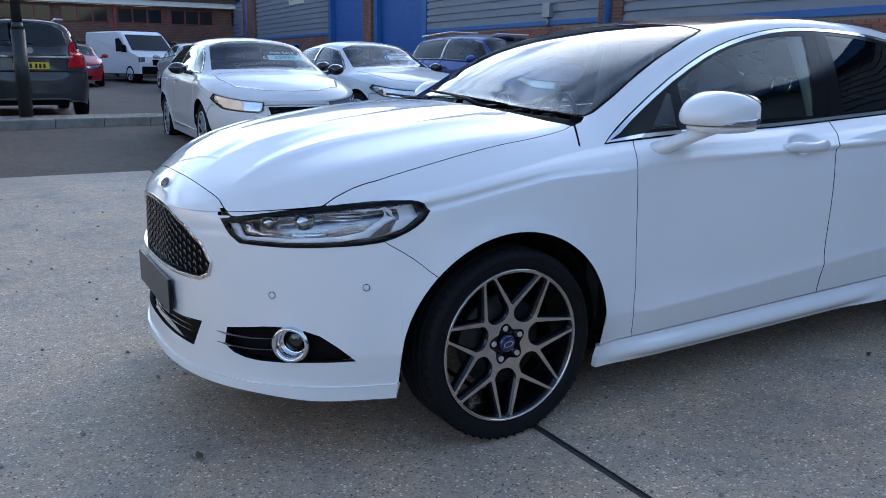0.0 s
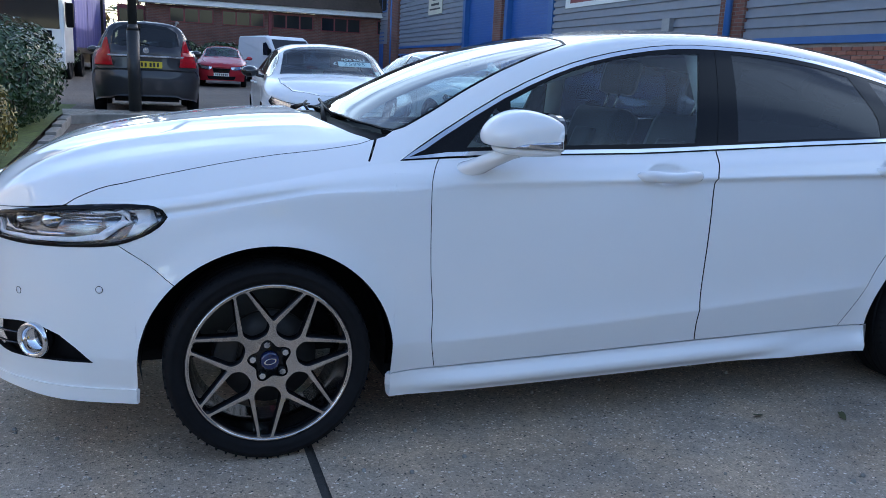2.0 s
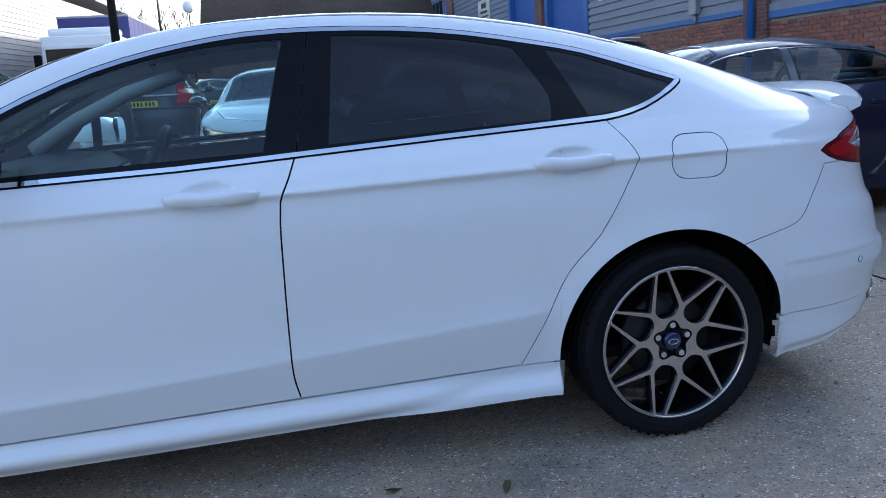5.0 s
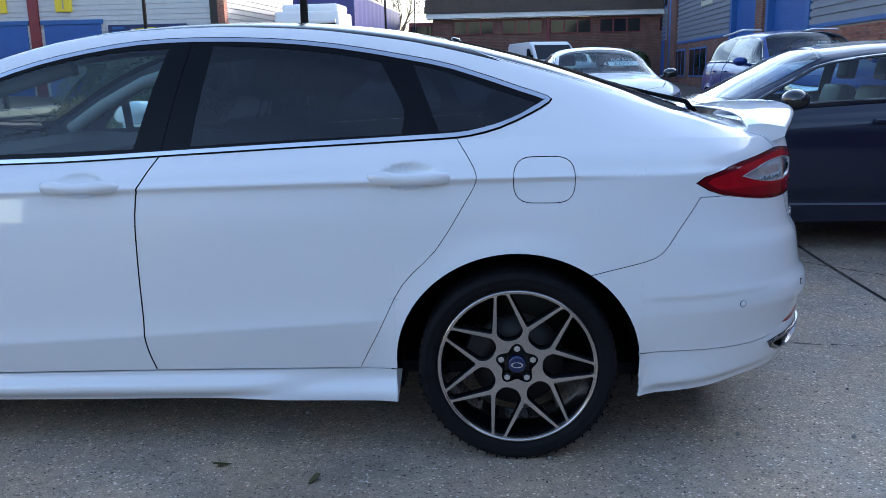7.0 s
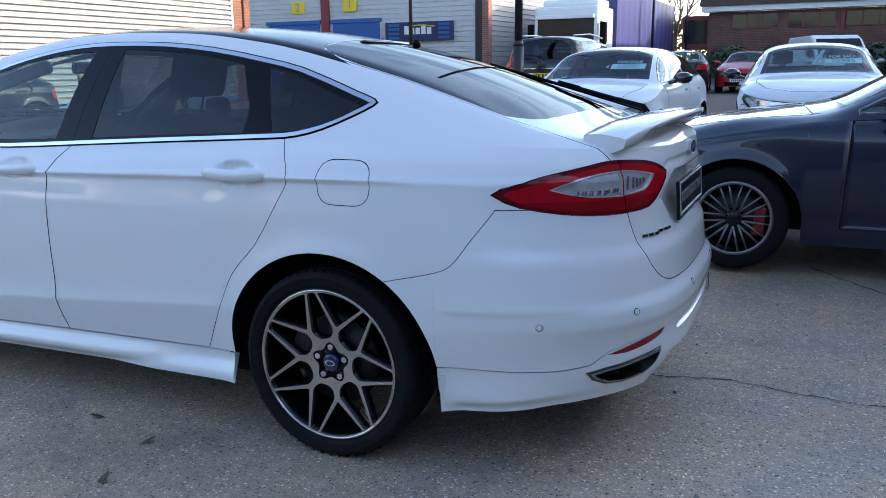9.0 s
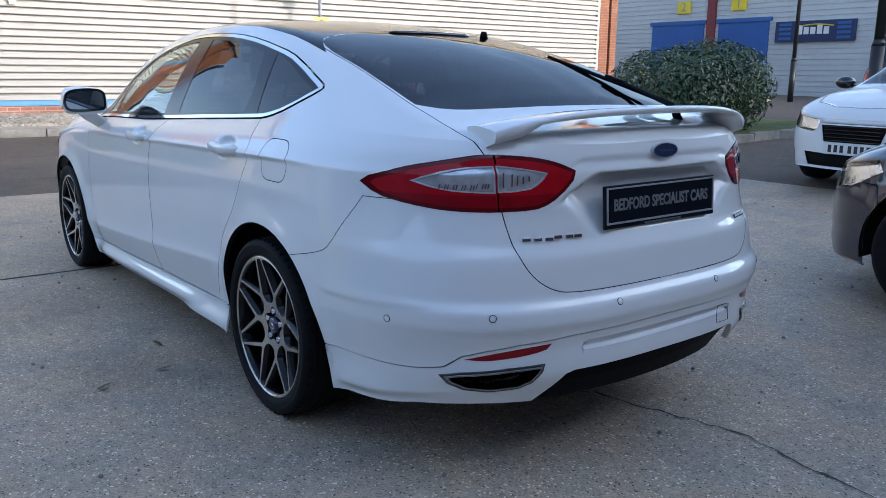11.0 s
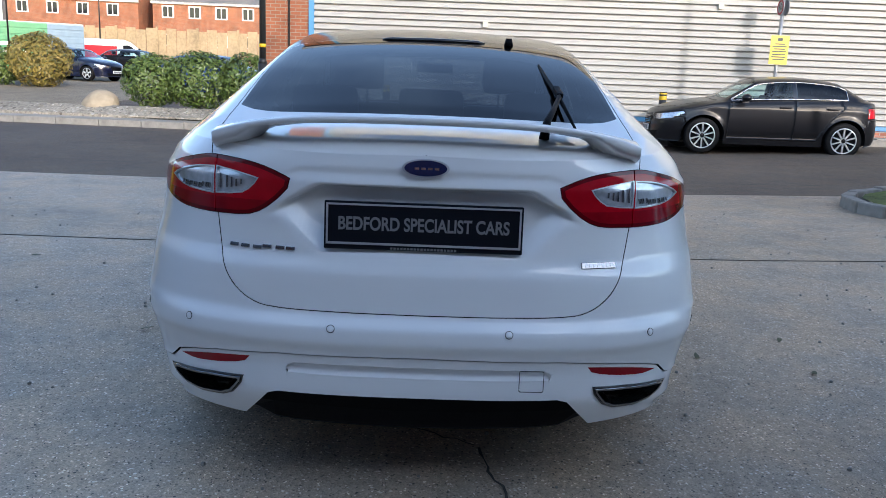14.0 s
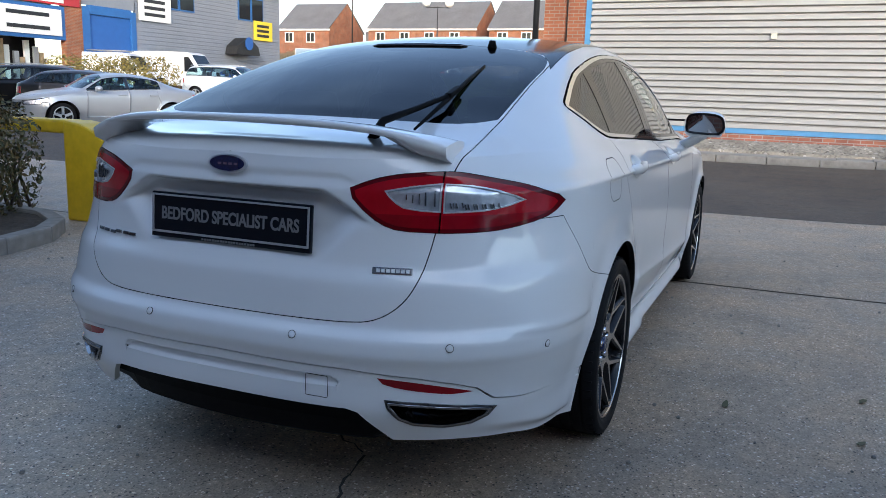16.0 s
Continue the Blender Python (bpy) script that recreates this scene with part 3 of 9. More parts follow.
P_WHITE = paint("pearl_white_paint", (0.74, 0.75, 0.75))
P_SILVER = paint("silver_paint", (0.42, 0.44, 0.46), 0.5)
P_BLUE = mat("dark_blue_paint", (0.0015, 0.0045, 0.024), 0.3, 0.0, vary=0.03, scale=4, coat=1.0, Specular_IOR_Level=0.3)
P_MIDBLUE = paint("bright_blue_paint", (0.03, 0.07, 0.25), 0.4)
P_GREY = paint("dark_grey_paint", (0.045, 0.045, 0.05), 0.4)
P_BLACK = paint("black_paint", (0.010, 0.010, 0.012))
P_RED = paint("red_paint", (0.40, 0.02, 0.03), 0.1)


# ---- building helpers ----
def smooth_all(bm):
    for f in bm.faces:
        f.smooth = True
    return bm


def part(name, bm, materials, parent=None, label=""):
    """Links a bmesh as one mesh object under a thing or a part."""
    me = bpy.data.meshes.new(name)
    bm.normal_update()
    bm.to_mesh(me)
    bm.free()
    for m in materials if isinstance(materials, (list, tuple)) else [materials]:
        me.materials.append(m)
    ob = new(name, me)
    if parent:
        ob.parent = parent
    if label:
        ob["label"] = label
    return ob


def thing(name, label, category, group="", kind="", at=None):
    ob = new(name)
    ob.empty_display_size = 0.2
    if at is not None:
        ob.matrix_world = at
    return tagged(ob, label, category, group, kind)


def box(bm, x0, y0, z0, x1, y1, z1, index=0, bevel=0.0, m=None):
    """A block between two corners."""
    r = bmesh.ops.create_cube(bm, size=1)
    vs = r["verts"]
    for v in vs:
        v.co = ((x0 + x1) / 2 + v.co.x * (x1 - x0), (y0 + y1) / 2 + v.co.y * (y1 - y0), (z0 + z1) / 2 + v.co.z * (z1 - z0))
    fs = {f for v in vs for f in v.link_faces}
    if bevel:
        es = list({e for v in vs for e in v.link_edges})
        r = bmesh.ops.bevel(bm, geom=es, offset=bevel, segments=2, affect="EDGES", profile=0.6)
        fs = set(r["faces"]) | {f for f in fs if f.is_valid}
        vs = list({v for f in fs for v in f.verts})
    for f in fs:
        f.material_index = index
    if m is not None:
        bmesh.ops.transform(bm, matrix=m, verts=vs)
    return bm


def cyl(bm, r0, r1, depth, m, seg=24, index=0, caps=True):
    r = bmesh.ops.create_cone(bm, cap_ends=caps, segments=seg, radius1=r0, radius2=r1, depth=depth, matrix=m)
    for f in {f for v in r["verts"] for f in v.link_faces}:
        f.material_index = index
        f.smooth = len(f.verts) == 4
    return bm


def rod(bm, a, b, r0, r1=None, seg=8, index=0):
    """A round bar from a to b."""
    a, b = Vector(a), Vector(b)
    q = (b - a).to_track_quat("Z", "Y").to_matrix().to_4x4()
    return cyl(bm, r0, r0 if r1 is None else r1, (b - a).length, Matrix.Translation((a + b) / 2) @ q, seg, index)


def lathe(bm, profile, seg=64, index=0, a0=0.0, a1=360.0):
    """A profile of (radius, y) turned about the y axis."""
    closed = a1 - a0 >= 360
    n = seg if closed else seg + 1
    rings = []
    for i in range(n):
        a = radians(a0 + (a1 - a0) * i / seg)
        rings.append([bm.verts.new((r * math.cos(a), y, r * math.sin(a))) for r, y in profile])
    for i in range(seg):
        p, q = rings[i], rings[(i + 1) % n]
        for j in range(len(profile) - 1):
            f = bm.faces.new((p[j], p[j + 1], q[j + 1], q[j]))
            f.smooth, f.material_index = True, index
    return bm


def tube(bm, pts, r, seg=6, index=0, flat=1.0):
    """A bar of round or flattened section along a line of points."""
    pts = [Vector(p) for p in pts]
    rings = []
    for i, p in enumerate(pts):
        d = (pts[min(i + 1, len(pts) - 1)] - pts[max(i - 1, 0)]).normalized()
        side = d.cross(Vector((0, 0, 1)))
        side = side.normalized() if side.length > 1e-4 else Vector((1, 0, 0))
        up = side.cross(d)
        rr = r[i] if isinstance(r, (list, tuple)) else r
        rings.append([bm.verts.new(p + side * math.cos(a) * rr + up * math.sin(a) * rr * flat) for a in (2 * math.pi * k / seg for k in range(seg))])
    for p, q in zip(rings, rings[1:]):
        for k in range(seg):
            f = bm.faces.new((p[k], p[(k + 1) % seg], q[(k + 1) % seg], q[k]))
            f.smooth, f.material_index = True, index
    for ring in (rings[0][::-1], rings[-1]):
        bm.faces.new(ring).material_index = index
    return bm


def flat_shape(bm, outline, m, thick, index=0, side_index=None):
    """A flat outline of (u, v) points given some thickness, laid at the pose m (its face at w = 0, its back at w = -thick)."""
    a = [bm.verts.new(m @ Vector((u, v, 0))) for u, v in outline]
    b = [bm.verts.new(m @ Vector((u, v, -thick))) for u, v in outline]
    si = index if side_index is None else side_index
    bm.faces.new(a).material_index = index
    bm.faces.new(b[::-1]).material_index = si
    n = len(a)
    for i in range(n):
        bm.faces.new((a[i], b[i], b[(i + 1) % n], a[(i + 1) % n])).material_index = si
    return bm


def mirrored(bm):
    """A copy of a bmesh on the other side of y = 0."""
    other = bm.copy()
    bmesh.ops.scale(other, vec=(1, -1, 1), verts=other.verts)
    bmesh.ops.reverse_faces(other, faces=other.faces)
    return other


def joined(*bms):
    """Several bmeshes in one."""
    out = bmesh.new()
    for b in bms:
        vs = {v: out.verts.new(v.co) for v in b.verts}
        for f in b.faces:
            g = out.faces.new([vs[v] for v in f.verts])
            g.smooth, g.material_index = f.smooth, f.material_index
        b.free()
    return out


def whole(bm):
    """The half and its mirror image, welded along the middle."""
    out = joined(bm.copy(), mirrored(bm))
    bm.free()
    bmesh.ops.remove_doubles(out, verts=[v for v in out.verts if abs(v.co.y) < 0.003], dist=0.003)
    return out


FLAT = {"side": lambda c: (c.x, c.z), "rear": lambda c: (-c.y, c.z), "top": lambda c: (c.x, -c.y)}
DEEP = {"side": lambda u, w: Vector((u, 0, w)), "rear": lambda u, w: Vector((0, -u, w)), "top": lambda u, w: Vector((u, -w, 0))}
AXIS = {"side": Vector((0, 1, 0)), "rear": Vector((1, 0, 0)), "top": Vector((0, 0, 1))}


def inside(poly, u, w):
    hit = False
    for (x0, y0), (x1, y1) in zip(poly, poly[1:] + poly[:1]):
        if (y0 > w) != (y1 > w) and u < x0 + (w - y0) / (y1 - y0) * (x1 - x0):
            hit = not hit
    return hit


def rounded(poly, times=2):
    """The outline with its corners cut again and again."""
    for _ in range(times):
        out = []
        for (x0, y0), (x1, y1) in zip(poly, poly[1:] + poly[:1]):
            out += [(0.78 * x0 + 0.22 * x1, 0.78 * y0 + 0.22 * y1), (0.22 * x0 + 0.78 * x1, 0.22 * y0 + 0.78 * y1)]
        poly = out
    return poly


def fillet(poly, r, n=4):
    """The outline with each corner rounded over a short stretch."""
    out = []
    for a, b, c in zip(poly[-1:] + poly[:-1], poly, poly[1:] + poly[:1]):
        a, b, c = Vector(a), Vector(b), Vector(c)
        p = b + (a - b).normalized() * min(r, 0.45 * (a - b).length)
        q = b + (c - b).normalized() * min(r, 0.45 * (c - b).length)
        for k in range(n + 1):
            t = k / n
            d = p * (1 - t) ** 2 + b * 2 * t * (1 - t) + q * t * t
            out.append((d.x, d.y))
    return out


def flow(poly, steps=3, corner=42):
    """The closed outline drawn as smooth curves; points where it turns sharply stay corners."""
    n, out = len(poly), []
    turn = []
    for a, b, c in zip(poly[-1:] + poly[:-1], poly, poly[1:] + poly[:1]):
        u, v = Vector((b[0] - a[0], b[1] - a[1])), Vector((c[0] - b[0], c[1] - b[1]))
        turn.append(u.length < 1e-9 or v.length < 1e-9 or math.degrees(u.angle(v)) > corner)
    for i in range(n):
        p0, p1, p2, p3 = (Vector(poly[(i + k) % n]) for k in (-1, 0, 1, 2))
        if turn[i]:
            p0 = p1
        if turn[(i + 1) % n]:
            p3 = p2
        L = (p2 - p1).length
        k0, k3 = L / max((p2 - p0).length, 1e-6), L / max((p3 - p1).length, 1e-6)
        m1, m2 = (p2 - p0) * k0, (p3 - p1) * k3
        for j in range(steps if L > 0.03 else max(1, steps - 1)):
            t = j / (steps if L > 0.03 else max(1, steps - 1))
            q = p1 * (2 * t ** 3 - 3 * t * t + 1) + m1 * (t ** 3 - 2 * t * t + t) + p2 * (3 * t * t - 2 * t ** 3) + m2 * (t ** 3 - t * t)
            out.append((q.x, q.y))
    return out


def inset(poly, d):
    """The outline moved inwards by d."""
    area = sum(x0 * y1 - x1 * y0 for (x0, y0), (x1, y1) in zip(poly, poly[1:] + poly[:1]))
    s, out = (1 if area > 0 else -1), []
    for a, b, c in zip(poly[-1:] + poly[:-1], poly, poly[1:] + poly[:1]):
        n1 = Vector((-(b[1] - a[1]), b[0] - a[0])).normalized() * s
        n2 = Vector((-(c[1] - b[1]), c[0] - b[0])).normalized() * s
        n = (n1 + n2).normalized()
        k = d / max(0.5, n.dot(n1))
        out.append((b[0] + n.x * k, b[1] + n.y * k))
    return out


def carve(src, poly, view, where=None, gap=0.0):
    """Cuts an outline, seen along one axis, out of a skin and returns the piece; a gap is left open along its rim."""
    if gap:
        piece = carve(src, inset(poly, gap), view, where)
        carve(src, poly, view, where).free()
        return piece
    flat, deep, axis = FLAT[view], DEEP[view], AXIS[view]
    us, ws = [p[0] for p in poly], [p[1] for p in poly]
    u0, u1, w0, w1 = min(us) - 0.08, max(us) + 0.08, min(ws) - 0.08, max(ws) + 0.08

    def near(f):
        c = f.calc_center_median()
        u, w = flat(c)
        return u0 < u < u1 and w0 < w < w1 and (where is None or where(c, f.normal))

    pool = [f for f in src.faces if near(f)]
    for p, q in zip(poly, poly[1:] + poly[:1]):
        a0, a1, b0, b1 = min(p[0], q[0]) - 1e-4, max(p[0], q[0]) + 1e-4, min(p[1], q[1]) - 1e-4, max(p[1], q[1]) + 1e-4
        hit = []
        for f in pool:
            cs = [flat(v.co) for v in f.verts]
            if max(c[0] for c in cs) >= a0 and min(c[0] for c in cs) <= a1 and max(c[1] for c in cs) >= b0 and min(c[1] for c in cs) <= b1:
                hit.append(f)
        if not hit:
            continue
        no = (deep(*q) - deep(*p)).cross(axis)
        if no.length < 1e-9:
            continue
        geom = set(hit)
        for f in hit:
            geom.update(f.edges)
            geom.update(f.verts)
        r = bmesh.ops.bisect_plane(src, geom=list(geom), plane_co=deep(*p), plane_no=no.normalized(), dist=1e-5)
        keep = set(pool)
        keep.update(g for g in r["geom"] if isinstance(g, bmesh.types.BMFace))
        pool = [f for f in keep if f.is_valid]
    took = [f for f in pool if inside(poly, *flat(f.calc_center_median()))]
    out, vs = bmesh.new(), {}
    for f in took:
        for v in f.verts:
            if v not in vs:
                vs[v] = out.verts.new(v.co)
        out.faces.new([vs[v] for v in f.verts]).smooth = True
    bmesh.ops.delete(src, geom=took, context="FACES")
    bmesh.ops.dissolve_degenerate(out, dist=0.0002, edges=out.edges)
    out.normal_update()
    return out


def even_normals(bm):
    """Normals at the points of a sheet, weighted by area, so that slivers do not count."""
    bm.normal_update()
    total = {v: Vector() for v in bm.verts}
    for f in bm.faces:
        n = f.normal * (f.calc_area() + 1e-9)
        for v in f.verts:
            total[v] += n
    return {v: n.normalized() if n.length > 0 else v.normal.copy() for v, n in total.items()}


def even_shading(ob):
    """Shades the smooth faces of a cut panel by normals that slivers do not disturb."""
    me = ob.data
    n, c = len(me.polygons), len(me.loops)
    if not n:
        return
    normal, area, smooth_f, first, vert = np.empty(n * 3, np.float32), np.empty(n, np.float32), np.empty(n, bool), np.empty(n, np.int32), np.empty(c, np.int32)
    me.polygons.foreach_get("normal", normal)
    me.polygons.foreach_get("area", area)
    me.polygons.foreach_get("use_smooth", smooth_f)
    me.polygons.foreach_get("loop_total", first)
    me.loops.foreach_get("vertex_index", vert)
    of = np.repeat(np.arange(n), first)
    total = np.zeros((len(me.vertices), 3))
    np.add.at(total, vert, (normal.reshape(-1, 3) * (area * smooth_f)[:, None])[of])
    total /= np.maximum(np.linalg.norm(total, axis=1, keepdims=True), 1e-12)
    me.normals_split_custom_set((total[vert] * smooth_f[of][:, None]).tolist())


def islands(bm):
    """The separate pieces of a sheet, each as a bmesh of its own."""
    left, out = set(bm.faces), []
    while left:
        piece, stack = [], [left.pop()]
        while stack:
            f = stack.pop()
            piece.append(f)
            for e in f.edges:
                for g in e.link_faces:
                    if g in left:
                        left.discard(g)
                        stack.append(g)
        b, vs = bmesh.new(), {}
        for f in piece:
            for v in f.verts:
                if v not in vs:
                    vs[v] = b.verts.new(v.co)
            b.faces.new([vs[v] for v in f.verts]).smooth = f.smooth
        out.append(b)
    bm.free()
    return out


def hem(bm, depth=0.014, index=1, cut=None, skip_middle=True):
    """Folds a panel's rim inwards, so that neighbouring panels leave a dark joint."""
    normal = even_normals(bm)
    rim = [e for e in bm.edges if e.is_boundary and not (skip_middle and all(abs(v.co.y) < 0.0015 for v in e.verts)) and (cut is None or cut(e))]
    low = {v: bm.verts.new(v.co - normal[v] * depth) for v in {v for e in rim for v in e.verts}}
    for e in rim:
        a, b = e.verts
        bm.faces.new((a, b, low[b], low[a])).material_index = index
    return bm


def thicken(bm, d, out=0.0, index=None):
    """Gives an open sheet thickness d inwards, after moving it out along its normals."""
    normal = even_normals(bm)
    for v, n in normal.items():
        v.co += n * out
    low = {v: bm.verts.new(v.co - n * d) for v, n in normal.items()}
    for e in [e for e in bm.edges if e.is_boundary]:
        a, b = e.link_loops[0].vert, e.link_loops[0].link_loop_next.vert
        f = bm.faces.new((b, a, low[a], low[b]))
        if index is not None:
            f.material_index = index
    bmesh.ops.delete(bm, geom=[v for v in low.values() if not v.link_faces], context="VERTS")
    return bm


def letters(text, size, m, material, parent, thick=0.001, name="lettering", align="CENTER", bold=0.0):
    """Raised letters as a mesh."""
    cu = bpy.data.curves.new(name, "FONT")
    cu.body, cu.size, cu.extrude, cu.align_x, cu.align_y, cu.offset = text, size, thick, align, "CENTER", bold
    tmp = bpy.data.objects.new(name, cu)
    me = bpy.data.meshes.new_from_object(tmp)
    bpy.data.objects.remove(tmp)
    me.transform(m)
    me.materials.append(material)
    ob = new(name, me)
    ob.parent = parent
    return ob


# ---- the large white hatchback ----
DLO = [(0.427, 0.966), (0.763, 0.985), (1.325, 0.999), (1.66, 1.016), (2.126, 1.04), (2.62, 1.064), (2.70, 1.072), (2.797, 1.096), (2.90, 1.14), (2.957, 1.172), (2.966, 1.185), (2.950, 1.197), (2.871, 1.224), (2.639, 1.302), (2.478, 1.337), (2.242, 1.378), (2.014, 1.401), (1.749, 1.409), (1.55, 1.402), (1.368, 1.377), (1.188, 1.338), (1.021, 1.284), (0.817, 1.193), (0.594, 1.066)]
HEADLIGHT = [(-0.299, 0.800), (-0.315, 0.822), (-0.354, 0.833), (-0.472, 0.829), (-0.59, 0.816), (-0.691, 0.799), (-0.782, 0.778), (-0.836, 0.760), (-0.821, 0.715), (-0.803, 0.694), (-0.70, 0.693), (-0.566, 0.700), (-0.451, 0.711), (-0.374, 0.738), (-0.322, 0.771)]
TAIL_LIGHT = [(0.822, 0.931), (0.75, 0.975), (0.667, 1.003), (0.61, 1.014), (0.50, 1.006), (0.43, 0.990), (0.353, 0.957), (0.46, 0.858), (0.59, 0.848), (0.70, 0.851), (0.76, 0.866), (0.80, 0.886)]


PANELS = ("bonnet", "front_bumper", "front_lip", "wing", "front_door", "rear_door", "sill_skirt", "fuel_flap", "rear_bumper", "rear_valance", "tailgate", "body_shell", "roof_panel",
          "rear_spoiler", "windscreen", "rear_window", "quarter_light", "door_window", "quarter_window", "window_pillar", "chrome_trim", "headlight", "tail_lamp", "red_lens", "lower_lens", "lens_bezel", "reversing_lens", "headlight_cover", "rear_reflector")


TAIL_LIGHT = flow(rounded([(y + 0.028 * float(smooth((y - 0.6) / 0.22)), z) for y, z in TAIL_LIGHT], 1), 2)
DLO = flow(DLO, 2)
HEADLIGHT = flow(HEADLIGHT, 2)


def spoked_wheel(parent, at, turn, y_sign, group=""):
    """A seven-spoke forked alloy wheel with its tyre; the outer face looks towards -y."""
    base = pose(*at) @ Matrix.Diagonal((1, 1 if y_sign < 0 else -1, 1, 1)) @ pose(0, 0, 0, 0, turn, 0)

    def put(name, bm, mats, par, label=""):
        bmesh.ops.transform(bm, matrix=base, verts=bm.verts)
        if y_sign > 0:
            bmesh.ops.reverse_faces(bm, faces=bm.faces)
        return part(name, bm, mats, par, label)

    bm = lathe(bmesh.new(), [(0.262, -0.098), (0.268, -0.104), (0.262, -0.108), (0.252, -0.100), (0.246, -0.085), (0.238, -0.02), (0.235, 0.11), (0.262, 0.115)], 72)
    wheel = put("wheel", bm, ALLOY_BLACK, parent, "black and machined alloy wheel with forked spokes")
    prof = [(0.262, 0.10), (0.300, 0.118), (0.318, 0.108), (0.327, 0.085)]
    for y in (0.055, 0.015, -0.025, -0.065):
        prof += [(0.3275, y + 0.008), (0.3275, y + 0.006), (0.320, y + 0.004), (0.320, y - 0.004), (0.3275, y - 0.006), (0.3275, y - 0.008)]
    prof += [(0.326, -0.088), (0.318, -0.108), (0.305, -0.1155), (0.299, -0.1165), (0.297, -0.1150), (0.285, -0.1165), (0.272, -0.113), (0.262, -0.102)]
    bm = lathe(bmesh.new(), prof, 96)
    for k in range(60):     # sipes on the shoulder
        a = 2 * math.pi * k / 60
        box(bm, -0.0022, -0.104, 0.3145, 0.0022, -0.07, 0.3268, 1, m=pose(0, 0, 0, 0, math.degrees(a), 0))
    put("tyre", bm, [RUBBER, GAP], wheel, "low-profile black tyre")
    bm = lathe(bmesh.new(), [(0.253, -0.102), (0.2542, -0.1075), (0.2610, -0.1085), (0.2618, -0.104)], 96)
    put("rim_edge", bm, ALLOY, wheel)
    # forked spokes cut from one dished plate: bright front, black flanks
    polar = lambda r, a: (r * math.cos(a), r * math.sin(a))
    step, arm = 2 * math.pi / 7, radians(21.4)
    loops = [[polar(0.2548, 2 * math.pi * k / 112) for k in range(112)]]
    loops.append([polar(0.062 + 0.0105 * math.cos(5 * (q - math.pi / 2)), q) for q in (2 * math.pi * k / 60 for k in range(60))])
    for k in range(7):
        a = radians(76) + k * step
        fork = [polar(0.128, a)] + [polar(0.2545, a + arm * f) for f in (-1, -0.6, -0.2, 0.2, 0.6, 1)]
        loops.append(fillet(inset(fork, 0.0038), 0.008))
        b = a + step
        gap = [polar(0.2545, a + arm + (step - 2 * arm) * f) for f in (0, 0.5, 1)]
        gap += [polar(0.124, b - 0.050), polar(0.100, b - 0.080), polar(0.085, b - 0.20), polar(0.080, a + step / 2), polar(0.085, a + 0.20), polar(0.100, a + 0.080), polar(0.124, a + 0.050)]
        loops.append(fillet(inset(gap, 0.0036), 0.010))
    dish = lambda u, w: -0.0760 - 0.0280 * min(1.0, max(0.0, (math.hypot(u, w) - 0.06) / 0.19)) ** 1.1
    bm = bmesh.new()
    rims, edges = [], []
    for loop in loops:
        ring = [bm.verts.new((u, dish(u, w), w)) for u, w in loop]
        rims.append(ring)
        edges += [bm.edges.new((p, q)) for p, q in zip(ring, ring[1:] + ring[:1])]
    bmesh.ops.triangle_fill(bm, use_beauty=True, use_dissolve=False, edges=edges, normal=(0, -1, 0))
    for f in bm.faces:
        if f.normal.y > 0:
            f.normal_flip()
    for n_, ring in enumerate(rims):
        deep = 0.018 if n_ == 1 else 0.036
        mx, mz = sum(v.co.x for v in ring) / len(ring), sum(v.co.z for v in ring) / len(ring)
        draw = 1.0 if n_ < 2 else 0.93
        back = [bm.verts.new((mx + (v.co.x - mx) * draw, v.co.y + deep, mz + (v.co.z - mz) * draw)) for v in ring]
        for i_ in range(len(ring)):
            q_ = (i_ + 1) % len(ring)
            f = bm.faces.new((ring[i_], ring[q_], back[q_], back[i_]))
            f.material_index, f.smooth = 1, True
    put("spokes", bm, [ALLOY, ALLOY_BLACK], wheel)
    bm = lathe(bmesh.new(), [(0.0001, -0.060), (0.074, -0.060), (0.078, -0.056), (0.080, -0.03)], 48)
    put("hub_ring", bm, ALLOY_BLACK, wheel)
    bm = lathe(bmesh.new(), [(0.0001, -0.0835), (0.024, -0.083), (0.029, -0.081), (0.031, -0.066)], 40)
    cap = put("centre_cap", bm, BADGE_BLUE, wheel, "blue centre cap")
    bm = lathe(bmesh.new(), [(0.0155, -0.0842), (0.0175, -0.0850), (0.0195, -0.0842)], 32)
    bmesh.ops.scale(bm, vec=(1, 1, 0.5), verts=bm.verts)
    put("cap_oval", bm, CHROME, cap)
    for k in range(5):
        a = radians(90 + 72 * k)
        bm = bmesh.new()
        cyl(bm, 0.0095, 0.0105, 0.022, pose(0.055 * math.cos(a), -0.068, 0.055 * math.sin(a), 90), 6)
        put("wheel_nut", bm, CHROME, wheel)
        bm = bmesh.new()
        cyl(bm, 0.0140, 0.0140, 0.012, pose(0.055 * math.cos(a), -0.0600, 0.055 * math.sin(a), 90), 20)
        put("nut_pocket", bm, ALLOY_BLACK, wheel)
    bm = lathe(bmesh.new(), [(0.07, -0.03), (0.155, -0.03), (0.155, -0.005), (0.07, -0.005)], 48)
    put("brake_disc", bm, BRAKE, wheel)
    bm = bmesh.new()
    box(bm, -0.045, -0.05, 0.10, 0.045, 0.02, 0.175, bevel=0.012, m=pose(0, 0, 0, 0, -65, 0))
    put("brake_caliper", bm, BRAKE, wheel)
    return wheel


